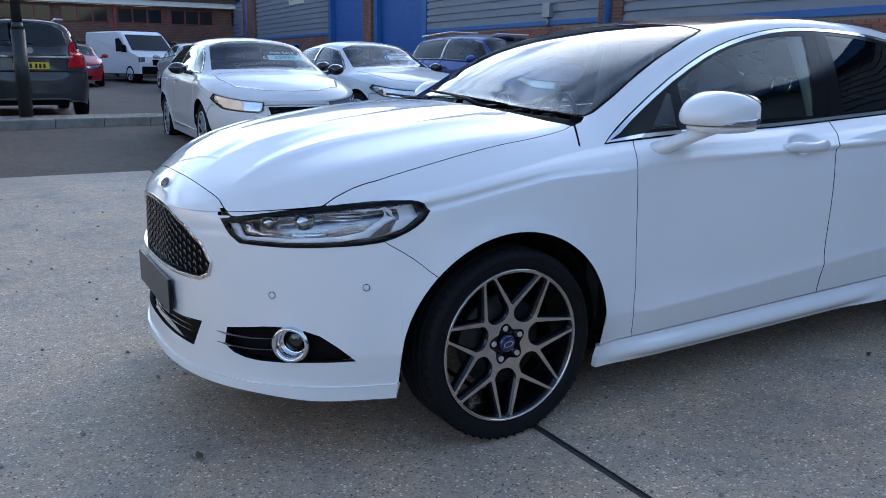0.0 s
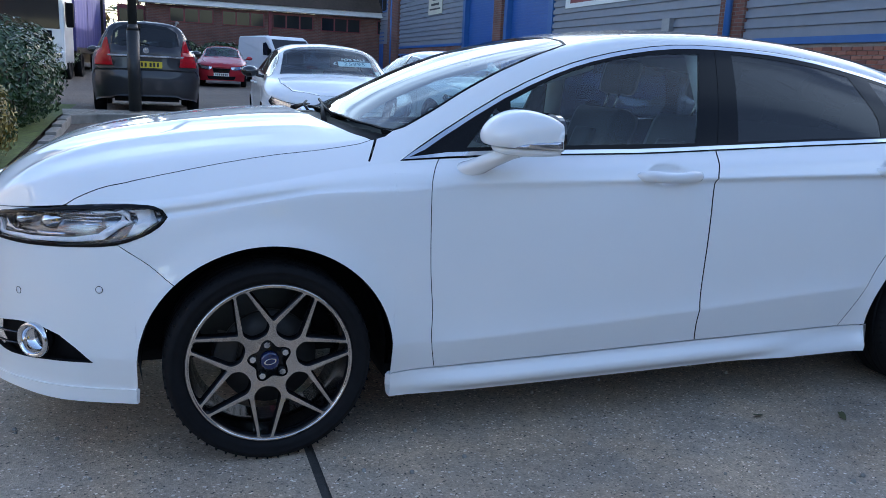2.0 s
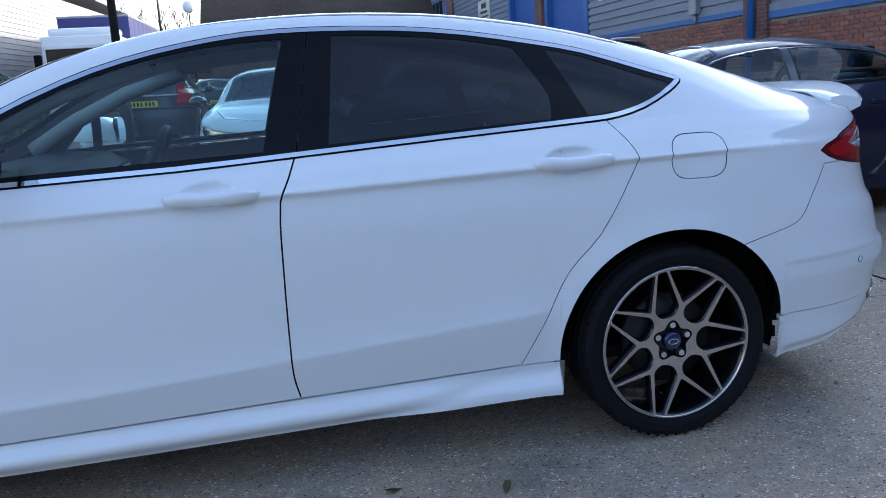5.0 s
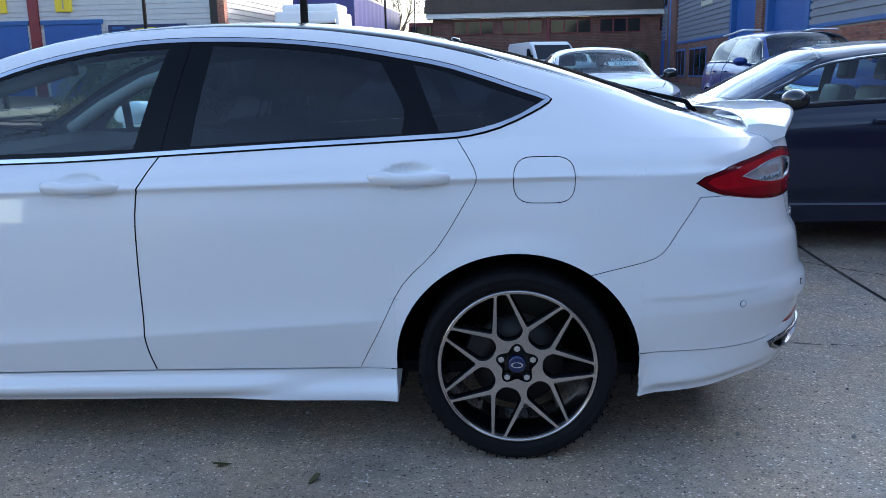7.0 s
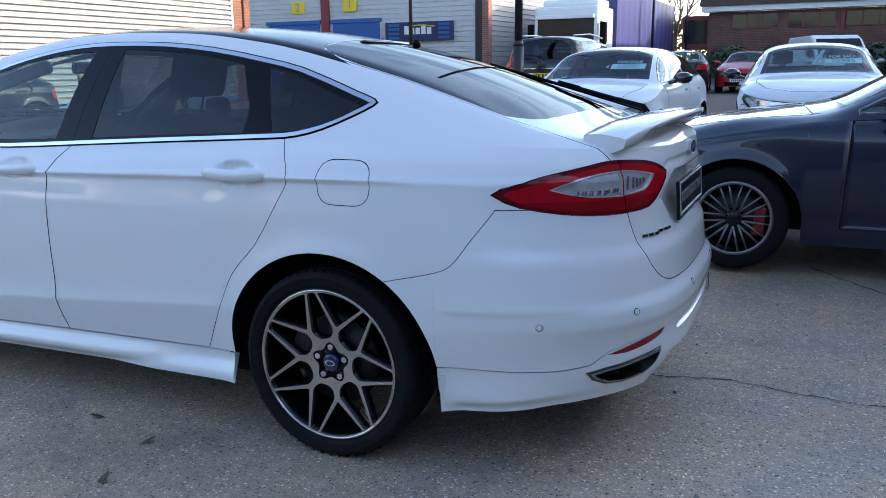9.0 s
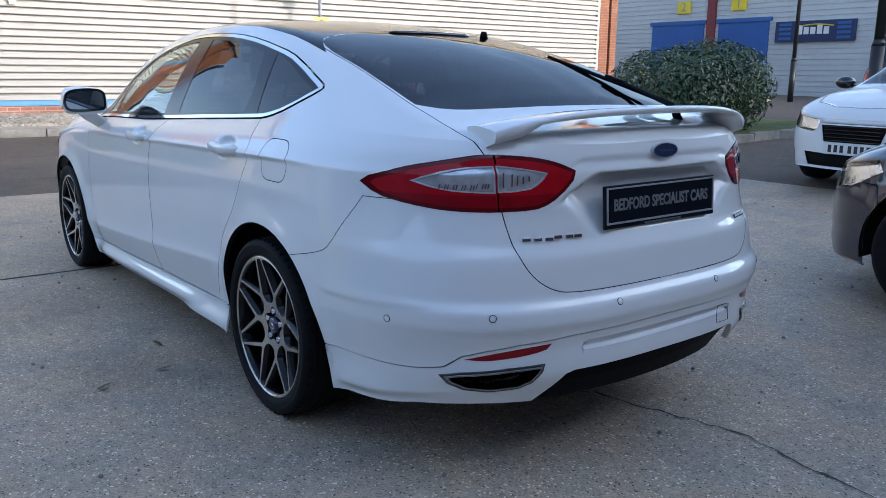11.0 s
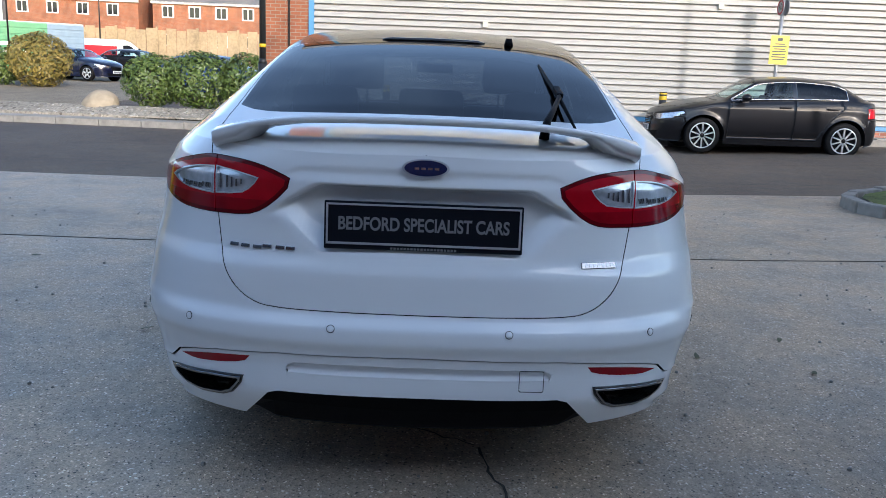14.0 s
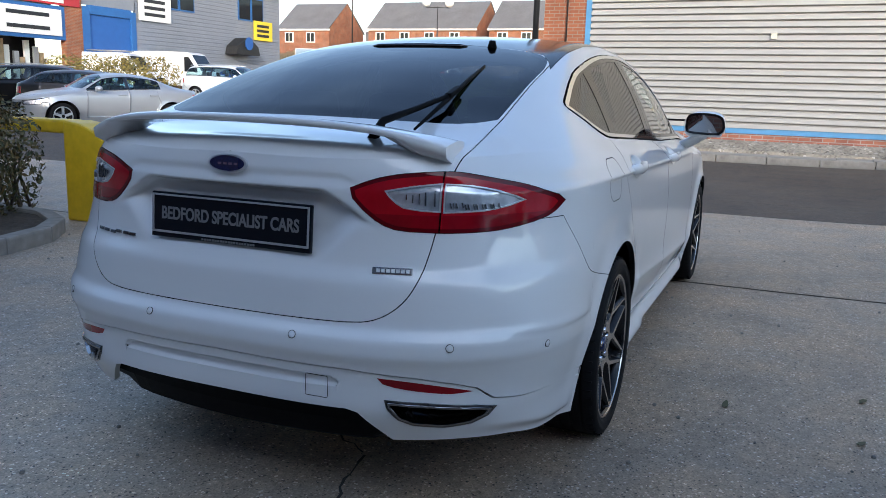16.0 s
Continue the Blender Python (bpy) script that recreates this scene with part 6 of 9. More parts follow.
far = [-1500, -500, -200, -120, -80, -60]
sheet(far + list(np.arange(-50, 40, 1.5)) + [50, 80, 200, 500, 1500], far + list(np.arange(-50, 60, 1.5)) + [70, 100, 200, 500, 1500], -0.012, "ground", ASPHALT)
sheet(list(np.linspace(-62, -13.2, 22)), list(np.linspace(-52, -9.6, 18)), -0.004, "car_park", TAN_GROUND)
slabs = ((-3.5, 0.115), (0.145, 4.9), (4.93, 10.6))
yard = thing("pavement", "grey concrete yard with exposed aggregate and dark joints", "pavement", kind="structure")
rows_y = list(np.arange(-16, 6.01, 0.5))
for x0, x1 in slabs:
    sheet(list(np.linspace(x0, x1, 10)), rows_y, 0.0, "slab", CONCRETE, parent=yard)
sheet([0.105, 0.155], rows_y, -0.007, "joint", JOINT_FILL, parent=yard)
sheet([4.895, 4.935], rows_y, -0.007, "joint", JOINT_FILL, parent=yard)
bm = bmesh.new()
rng = random.Random(4)


def crack(points, w):
    """A thin wandering crack laid on the concrete."""
    pts = []
    for (x0, y0), (x1, y1) in zip(points, points[1:]):
        n = max(2, int(math.hypot(x1 - x0, y1 - y0) / 0.035))
        for i in range(n):
            t = i / n
            pts.append((x0 + (x1 - x0) * t + rng.uniform(-0.010, 0.010), y0 + (y1 - y0) * t + rng.uniform(-0.010, 0.010)))
    rows = []
    for i, (x, y) in enumerate(pts):
        a, b = pts[max(0, i - 1)], pts[min(len(pts) - 1, i + 1)]
        d = Vector((b[0] - a[0], b[1] - a[1])).normalized()
        ww = w * rng.uniform(0.4, 1.3)
        rows.append([bm.verts.new((x + d.y * s * ww, y - d.x * s * ww, level(x, y) + 0.0035)) for s in (-1, 1)])
    for p, q in zip(rows, rows[1:]):
        bm.faces.new((p[0], p[1], q[1], q[0]))


crack([(3.45, 0.22), (3.58, 0.23), (3.75, 0.275), (4.0, 0.35), (4.27, 0.30), (4.54, 0.28), (4.9, 0.30)], 0.0045)
crack([(3.2, -0.15), (3.45, 0.22)], 0.003)
crack([(4.3, 2.55), (4.75, 2.0), (5.3, 1.5)], 0.006)
part("crack", bm, JOINT_FILL, yard)
bm = bmesh.new()
for x0, w in ((-4.75, 0.012), (-7.3, 0.016), (-9.6, 0.008)):
    crack([(x0 + 0.052 * y_, y_) for y_ in range(-12, 15, 3)], w)
tagged(part("road_seam", bm, JOINT_FILL), "thin dark ragged seams along worn street asphalt", "seam", kind="structure")
# crumbs and leaves on the concrete
bm = bmesh.new()
for _ in range(700):
    x, y, s = rng.uniform(-3, 7), rng.uniform(-4, 5), rng.choice((0.004, 0.006, 0.009))
    bmesh.ops.create_icosphere(bm, subdivisions=1, radius=s, matrix=pose(x, y, level(x, y) + s * 0.4, rng.uniform(0, 360), rng.uniform(0, 360), 0))
tagged(part("loose_grit", bm, KERB_STONE), "pale loose grit scattered on the concrete", "grit", kind="stuff")
for i, (x, y) in enumerate(((2.27, -1.35), (0.91, -1.72), (1.86, -1.0), (-0.95, -0.55), (2.1, 1.82), (2.58, 1.78), (2.4, 1.3), (0.8, -2.6), (2.2, -1.08), (5.2, 2.9))):
    bm = bmesh.new()
    pts = [(0.028 * math.cos(a) * (1 + 0.3 * math.cos(3 * a)), 0.012 * math.sin(a)) for a in (2 * math.pi * k / 12 for k in range(12))]
    flat_shape(bm, pts, pose(x, y, level(x, y) + 0.012, rng.uniform(-12, 12), rng.uniform(-12, 12), rng.uniform(0, 360)), 0.0015)
    tagged(part("fallen_leaf", bm, LEAF_BROWN), "small dry brown leaf lying on concrete", "leaf", "fallen leaves")

# ---- street: kerbs, pavement, gravel ----
SK = 0.052   # the street runs a little askew


def street(x, y):
    """From a place along the warehouse front (x out from its wall line, y along it) to the world."""
    return (-12.26 + x + SK * y, y)


def strip_mesh(name, x0, x1, ys, z0, z1, material, parent=None, thick=0.2):
    bm = bmesh.new()
    rows = []
    for y in ys:
        (ax, ay), (bx, by) = street(x0, y), street(x1, y)
        rows.append([bm.verts.new((ax, ay, z0 - thick)), bm.verts.new((ax, ay, z0)), bm.verts.new((bx, by, z1)), bm.verts.new((bx, by, z1 - thick))])
    for p, q in zip(rows, rows[1:]):
        for j in range(3):
            bm.faces.new((p[j], p[j + 1], q[j + 1], q[j]))
    for r in (rows[0][::-1], rows[-1]):
        bm.faces.new(r)
    return part(name, bm, material, parent)


footway = thing("footway", "pale kerbed footway with gravel beside the warehouse", "pavement", kind="structure")
strip_mesh("gravel_bed", 0.0, 0.62, list(np.arange(-14, 24, 1.0)), 0.42, 0.24, GRAVEL, footway, 0.4)
stone = None
for i in range(40):
    y0 = -13.5 + 0.915 * i
    z = level(-10.8, y0) + 0.13
    bm = bmesh.new()
    box(bm, 0, 0, -0.2, 0.15, 0.9, 0, bevel=0.012)
    ob = part("kerb_stone", bm, KERB_STONE, footway) if stone is None else new("kerb_stone", stone.data)
    if stone is None:
        stone = ob
    else:
        bm.free()
        ob.parent = footway
    x, y = street(1.30, y0)
    ob.matrix_world = pose(x, y, z, 0, 0, -math.degrees(SK))
slab = None
for i in range(60):
    y0 = -13.5 + 0.61 * i
    if slab is None:
        bm = box(bmesh.new(), 0, 0, -0.1, 0.66, 0.602, 0, bevel=0.005)
        slab = ob = part("paving_slab", bm, PAVING, footway)
    else:
        ob = new("paving_slab", slab.data)
        ob.parent = footway
    x, y = street(0.635, y0)
    ob.matrix_world = pose(x, y, level(-10.8, y0) + 0.128 + 0.002 * (i % 3), 0, 0.4 * (i % 2), -math.degrees(SK))
bm = bmesh.new()
for _ in range(900):
    x, y = street(rng.uniform(0.05, 0.6), rng.uniform(-9, 16))
    s = rng.uniform(0.008, 0.03)
    t = (x + 12.26 - SK * y) / 0.62
    bmesh.ops.create_icosphere(bm, subdivisions=1, radius=s, matrix=pose(x, y, 0.42 - 0.18 * t + s * 0.2, rng.uniform(0, 360), rng.uniform(0, 360), 0) @ Matrix.Diagonal((1, 0.8, 0.6, 1)))
tagged(part("gravel_stones", bm, GRAVEL), "loose pale stones on the gravel bed", "stones", kind="stuff")


# ---- corrugated walls ----
def corrugated(name, p, q, z0, z1, out, material, parent=None, pitch=0.165, depth=0.022):
    """A wall of sheet with level ribs from plan point p to q; out: the way it faces in the plan."""
    p, q, out = Vector(p), Vector(q), Vector(out).normalized()
    prof, z = [], z0
    while z < z1:
        for dz, d in ((0, depth), (pitch * 0.66, depth), (pitch * 0.685, 0.0), (pitch * 0.96, 0.0)):
            prof.append((min(z + dz, z1), d))
        z += pitch
    bm = bmesh.new()
    rows = [[bm.verts.new((e.x + out.x * d, e.y + out.y * d, h)) for h, d in prof] for e in (p, q)]
    back = [[bm.verts.new((e.x - out.x * 0.15, e.y - out.y * 0.15, h)) for h in (z0, z1)] for e in (p, q)]
    for j in range(len(prof) - 1):
        bm.faces.new((rows[0][j], rows[1][j], rows[1][j + 1], rows[0][j + 1]))
    bm.faces.new((back[0][0], back[1][0], back[1][1], back[0][1]))
    bm.faces.new((rows[0][-1], rows[1][-1], back[1][1], back[0][1]))
    bm.faces.new((rows[0][0], rows[1][0], back[1][0], back[0][0]))
    bmesh.ops.recalc_face_normals(bm, faces=bm.faces)
    return part(name, bm, material, parent)


def block(name, x0, y0, z0, x1, y1, z1, material, parent=None, bevel=0.0, label=""):
    return part(name, box(bmesh.new(), x0, y0, z0, x1, y1, z1, bevel=bevel), material, parent, label)


# ---- the white warehouse across the street ----
wh = thing("warehouse", "white corrugated warehouse with blue trim and brick piers", "building")
wh.matrix_world = pose(-12.26, 0, 0, 0, 0, -math.degrees(math.atan(SK)))
corrugated("sheet_wall", (0, -2.75), (0, 16.4), 0.66, 7.6, (1, 0), SHEET_WHITE, wh, 0.135, 0.085)
block("plinth", -0.25, -2.95, 0.0, 0.035, 16.6, 0.55, BRICK_RED, wh)
block("base_flashing", -0.1, -2.95, 0.55, 0.06, 16.6, 0.66, PALE_BLUE, wh, 0.006)
block("edge_flashing", -0.1, -2.88, 0.66, 0.055, -2.75, 7.6, PALE_BLUE, wh, 0.006)
block("edge_flashing", -0.1, 16.4, 0.66, 0.055, 16.5, 7.6, SHEET_WHITE, wh, 0.006)
block("brick_pier", -0.6, -3.30, 0.0, 0.02, -2.885, 7.6, BRICK_ORANGE, wh)
block("brick_pier", -0.6, -3.85, 0.0, 0.02, -3.36, 7.6, BRICK_ORANGE, wh)
block("pier_joint", -0.6, -3.36, 0.0, -0.06, -3.30, 7.6, DARK_METAL, wh)
block("brick_pier", -0.6, 16.5, 0.0, 0.06, 16.85, 7.6, BRICK_ORANGE, wh)
block("brick_pier", -0.6, 16.95, 0.0, 0.06, 17.2, 7.6, BRICK_ORANGE, wh)
block("side_wall", -22, -3.75, 0.0, -0.6, -3.4, 7.6, BRICK_RED, wh)
block("side_wall", -22, 16.6, 0.0, -0.6, 16.9, 7.6, SHEET_GREY, wh)
block("roof", -22, -3.95, 7.6, 0.35, 17.3, 7.9, SHEET_GREY, wh)
for y, z in ((6.0, 3.05), (10.5, 3.15), (1.0, 2.5)):
    bm = box(bmesh.new(), -12.26 + 0.03 + SK * y, y - 0.06, z - 0.06, -12.26 + 0.15 + SK * y, y + 0.06, z + 0.05, bevel=0.012)
    tagged(part("wall_light", bm, CREAM), "small cream floodlight fixed to white sheet wall", "lamp", "wall lights")

# ---- the blue and grey trade units ----
BX = 10.8
units = thing("industrial_unit", "row of grey-blue corrugated units with blue doors and brick base", "building")
bays = [(-22, -10.2), (-9.6, 0.4), (1.0, 10.55)]
for y0, y1 in bays:
    corrugated("sheet_wall", (BX, y0), (BX, y1), 2.23, 6.1, (-1, 0), SHEET_GREY, units, 0.20, 0.045)
    block("strip_rail", BX - 0.05, y0, 2.10, BX + 0.1, y1, 2.23, BLUE_FRAME, units, 0.006)
corrugated("sheet_wall", (BX, 11.3), (BX, 19.2), 2.35, 6.1, (-1, 0), SHEET_GREY, units, 0.20, 0.045)
block("strip_rail", BX - 0.05, 11.3, 2.24, BX + 0.1, 19.2, 2.35, BLUE_FRAME, units, 0.006)
corrugated("sheet_wall", (BX, 27.1), (BX, 36.1), 2.5, 6.1, (-1, 0), SHEET_GREY, units, 0.20, 0.045)
block("strip_rail", BX - 0.05, 27.1, 2.4, BX + 0.1, 36.1, 2.5, BLUE_FRAME, units, 0.006)
corrugated("sheet_wall", (BX, 38.0), (BX, 60.0), 2.7, 6.1, (-1, 0), SHEET_GREY, units, 0.20, 0.045)
for y0, y1, z1 in ((-22, -10.2, 2.10), (-9.6, 0.4, 2.10), (27.1, 36.1, 2.4), (38.0, 60.0, 2.7)):
    block("brick_base", BX - 0.02, y0, -0.1, BX + 0.2, y1, z1, BRICK_DARK, units)
for y0, y1, z1 in ((1.0, 10.55, 2.10), (11.3, 19.2, 2.24)):
    block("brick_backing", BX + 0.0, y0, -0.1, BX + 0.2, y1, z1, MORTAR, units)
for y0, y1 in ((-10.2, -9.6), (0.4, 1.0), (23.0, 23.7), (36.1, 38.0)):
    block("brick_pier", BX - 0.14, y0, -0.1, BX + 0.2, y1, 6.1, BRICK_DARK, units)
block("brick_pier", BX - 0.10, 10.55, -0.1, BX + 0.2, 11.3, 6.1, BRICK_DARK, units)
bm = bmesh.new()
rod(bm, (BX - 0.17, 10.93, 0.3), (BX - 0.17, 10.93, 6.1), 0.075, seg=16)
part("downpipe", bm, BLUE_FRAME, units)
bm = bmesh.new()
rod(bm, (BX - 0.12, 37.3, 0.6), (BX - 0.12, 37.3, 6.1), 0.08, seg=12)
part("downpipe", bm, BLUE_FRAME, units)
for y0, y1 in ((19.55, 22.7), (23.95, 26.8)):
    corrugated("roller_door", (BX + 0.15, y0), (BX + 0.15, y1), 0.2, 5.2, (-1, 0), BLUE_DOOR, units, 0.09, 0.012)
    for ya, yb in ((y0 - 0.3, y0), (y1, y1 + 0.25)):
        block("door_post", BX - 0.06, ya, 0.0, BX + 0.2, yb, 5.4, BLUE_FRAME, units, 0.01)
    block("door_head", BX - 0.06, y0, 5.2, BX + 0.2, y1, 5.45, BLUE_FRAME, units, 0.01)
    block("yellow_kickplate", BX + 0.09, y0, 0.3, BX + 0.125, y1, 0.95, YELLOW_PAINT, units)
block("upper_wall", BX, 19.2, 5.45, BX + 0.2, 27.1, 6.1, SHEET_GREY, units)
block("side_door", BX - 0.04, 49.0, 0.6, BX + 0.1, 51.5, 4.4, BLUE_DOOR, units, 0.01)
block("side_door", BX - 0.04, 39.2, 0.6, BX + 0.1, 40.6, 3.4, BLUE_DOOR, units, 0.01)
for y0, z0, w, h in ((38.6, 4.3, 2.6, 1.3), (42.6, 4.3, 2.6, 1.3), (54, 4.6, 2.4, 1.4), (30.3, 0.95, 3.0, 1.2), (34.2, 0.95, 2.2, 1.2)):
    win = block("window", BX - 0.05, y0, z0, BX + 0.06, y0 + w, z0 + h, BLUE_FRAME, units, 0.01)
    for i in range(3):
        block("pane", BX - 0.056, y0 + 0.06 + i * w / 3, z0 + 0.07, BX - 0.052, y0 + (i + 1) * w / 3 - 0.06, z0 + h - 0.07, WINDOW_DARK, win)
block("eaves", BX - 0.45, -22.5, 6.1, BX + 0.3, 60.5, 6.35, BLUE_FRAME, units, 0.02)
bm = bmesh.new()
v = [bm.verts.new(p) for p in ((BX - 0.45, -22.5, 6.35), (BX - 0.45, 60.5, 6.35), (BX + 9, 60.5, 7.2), (BX + 9, -22.5, 7.2))]
bm.faces.new(v)
part("roof", bm, SHEET_GREY, units)
block("rear_wall", BX + 0.2, -22.5, -0.1, BX + 9, -22.2, 6.1, BRICK_DARK, units)
block("rear_wall", BX + 0.2, 60.0, 0.5, BX + 9, 60.3, 6.1, BRICK_DARK, units)
# boards on the wall
def board(y0, y1, z0, z1, material, bars, bar_mat, label, cat="sign"):
    s = thing("sign_board", label, cat)
    block("panel", BX - 0.075, y0, z0, BX - 0.04, y1, z1, material, s, 0.005)
    for a, b, c, d in bars:
        w, h = y1 - y0, z1 - z0
        block("lettering_bar", BX - 0.082, y1 - b * w, z0 + c * h, BX - 0.076, y1 - a * w, z0 + d * h, bar_mat, s)


board(29.6, 31.4, 3.75, 4.65, CREAM, [(0.3, 0.7, 0.62, 0.85), (0.2, 0.8, 0.4, 0.5), (0.1, 0.9, 0.2, 0.27)], DARK_METAL, "cream sign board with dark writing on grey cladding")
board(14.6, 18.4, 3.27, 4.3, WHITE_TRIM, [(0.08, 0.92, 0.55, 0.75), (0.15, 0.85, 0.33, 0.42), (0.08, 0.92, 0.12, 0.22)], RED_TRIM, "white sign board with dark red writing on grey cladding")
s = thing("sign_board", "black sign board with a green word and picture panels", "sign")
block("panel", BX - 0.08, 41.4, 2.75, BX - 0.03, 48.4, 4.0, DARK_METAL, s, 0.01)
for y, m in ((43.4, WHITE_TRIM), (42.9, P_RED), (42.3, P_MIDBLUE), (41.8, CREAM)):
    block("picture_panel", BX - 0.09, y - 0.28, 2.85, BX - 0.081, y + 0.25, 3.9, m, s)
for y in (46.6, 45.6, 44.7):
    block("lettering_bar", BX - 0.09, y - 0.32, 3.2, BX - 0.081, y + 0.32, 3.65, LEAF_LIGHT, s)
bm = box(bmesh.new(), BX - 0.16, 13.0, 2.42, BX - 0.02, 13.3, 2.75, bevel=0.01)
rod(bm, (BX - 0.08, 13.15, 2.2), (BX - 0.08, 13.15, 2.42), 0.03)
tagged(part("vent_box", bm, GREY_METAL), "small grey vent box on grey cladding", "vent")

# ---- brick office at the end of the yard ----
off = thing("office_building", "brown brick office with strip windows and tiled roof", "building")
off.location = (0, 40, 0)
block("wall", -1.0, 0, 0.6, 30, 0.3, 4.0, BRICK_DARK, off)
block("wall", -1.0, 0.3, 0.6, -0.7, 14, 4.0, BRICK_DARK, off)
block("fascia", -1.3, -0.45, 4.02, 30, 0.3, 4.30, WHITE_TRIM, off, 0.01)
block("fascia_band", -1.35, -0.5, 4.30, 30, 0.3, 4.45, RED_TRIM, off, 0.01)
for i in range(24):   # courses of tiles
    y, z = -0.55 + i * 0.26, 4.45 + i * 0.165
    block("tile_course", -1.4, y, z - 0.17, 30, y + 0.31, z + 0.035 - 0.0002 * i, ROOF_TILE, off)
block("roof_slope", -1.4, -0.3, 4.4, 30, 6, 4.46, ROOF_TILE, off)
for i in range(10):
    x = 0.1 + i * 2.5 + (0.5 if i > 3 else 0)
    win = block("window", x, -0.04, 3.18, x + 2.1, 0.05, 3.9, RED_TRIM, off, 0.01)
    for k in range(3):
        block("pane", x + 0.05 + k * 0.69, -0.05, 3.23, x + 0.66 + k * 0.69, -0.042, 3.85, WINDOW_DARK, win)
for i in range(6):
    x = -0.4 + i * 1.5
    win = block("window", x, -0.04, 1.1, x + 1.25, 0.05, 2.1, RED_TRIM, off, 0.01)
    block("pane", x + 0.08, -0.05, 1.17, x + 1.17, -0.042, 2.03, WINDOW_DARK, win)
block("bay_window", -2.3, 0.4, 2.3, -1.02, 3.0, 3.9, RED_TRIM, off, 0.02)
block("bay_pane", -2.2, 0.36, 2.55, -1.1, 0.395, 3.7, WINDOW_DARK, off)
block("downpipe", 4.9, -0.12, 0.6, 5.05, -0.01, 4.0, RED_TRIM, off)

# ---- trade counter with the navy board, and the white hall beside it ----
tc = thing("trade_counter", "pale corrugated trade units with blue doors and brick pier", "building")
tc.location = (0, 28, 0)
corrugated("sheet_wall", (-30, 0), (-8.2, 0), 0.5, 6.4, (0, -1), SHEET_SILVER, tc, 0.2, 0.025)
block("brick_pier", -8.2, -0.08, 0.3, -7.93, 0.3, 6.4, BRICK_RED, tc)
block("corner_trim", -8.5, -0.07, 0.3, -8.2, 0.1, 6.4, DARK_METAL, tc)
for x0, x1 in ((-18.6, -15.9), (-15.2, -12.9)):
    block("blue_door", x0, -0.06, 0.4, x1, 0.02, 3.38, BLUE_DOOR, tc, 0.01)
    block("door_head", x0 - 0.1, -0.1, 3.38, x1 + 0.1, 0.02, 3.55, BLUE_FRAME, tc, 0.01)
block("steel_post", -15.75, -0.12, 0.4, -15.35, 0.02, 6.4, RED_TRIM, tc)
corrugated("sheet_wall", (-7.95, 0.3), (-6.2, 22), 0.5, 6.0, (1, 0), SHEET_PALE, tc, 0.2, 0.03)
block("eaves", -30, -0.4, 6.4, -7.6, 0.3, 6.7, BLUE_FRAME, tc, 0.02)
bm = bmesh.new()
bm.faces.new([bm.verts.new(p) for p in ((-30, -0.4, 6.7), (-7.6, -0.4, 6.7), (-5.8, 22, 6.3), (-30, 22, 8.5))])
part("roof", bm, SHEET_GREY, tc)
for x, t in ((-16.95, "2"), (-14.3, "1")):
    n = thing("unit_number", "yellow unit number on pale cladding", "sign", "unit numbers")
    block("backing", x - 0.33, 27.89, 3.85, x + 0.33, 27.96, 4.35, YELLOW_SIGN, n, 0.01)
    letters(t, 0.5, Matrix(((1, 0, 0, x), (0, 0, -1, 27.885), (0, 1, 0, 4.1), (0, 0, 0, 1))), GREY_METAL, n, 0.004)
s = thing("sign_board", "navy shop sign with white word and yellow arc", "sign")
block("panel", -12.56, 27.84, 2.55, -9.44, 27.94, 3.32, NAVY, s, 0.01)
for k in range(5):
    block("lettering_bar", -11.65 + 0.26 * k, 27.825, 2.82, -11.45 + 0.26 * k, 27.838, 3.08 + (0.08 if k in (0, 3) else 0), WHITE_TRIM, s)
for x0, x1 in ((-12.4, -11.9), (-10.1, -9.6)):
    for z in (2.68, 2.86, 3.04, 3.2):
        block("small_bar", x0, 27.825, z - 0.05, x1, 27.838, z + 0.05, BLUE_FRAME, s)
bm = tube(bmesh.new(), [(-11.5 + 0.25 * k, 27.83, 3.13 + 0.05 * math.sin(k * 0.7)) for k in range(6)], 0.025, 6)
part("yellow_arc", bm, YELLOW_SIGN, s)

# ---- building behind the camera ----
bk = thing("rear_unit", "dark grey corrugated unit with shallow gabled roof", "building")
corrugated("sheet_wall", (-9, -17), (10.5, -17), 0.0, 4.0, (0, 1), SHEET_GREY, bk, 0.2, 0.025)
bm = bmesh.new()
for tri in (((-9, -17, 4.0), (10.5, -17, 4.0), (0.75, -17, 6.3)),):
    bm.faces.new([bm.verts.new(p) for p in tri])
bm.faces.new([bm.verts.new(p) for p in ((-9.4, -16.6, 3.9), (0.75, -16.6, 6.4), (0.75, -32, 6.4), (-9.4, -32, 3.9))])
bm.faces.new([bm.verts.new(p) for p in ((10.9, -16.6, 3.9), (0.75, -16.6, 6.4), (0.75, -32, 6.4), (10.9, -32, 3.9))])
part("roof", bm, SHEET_GREY, bk)


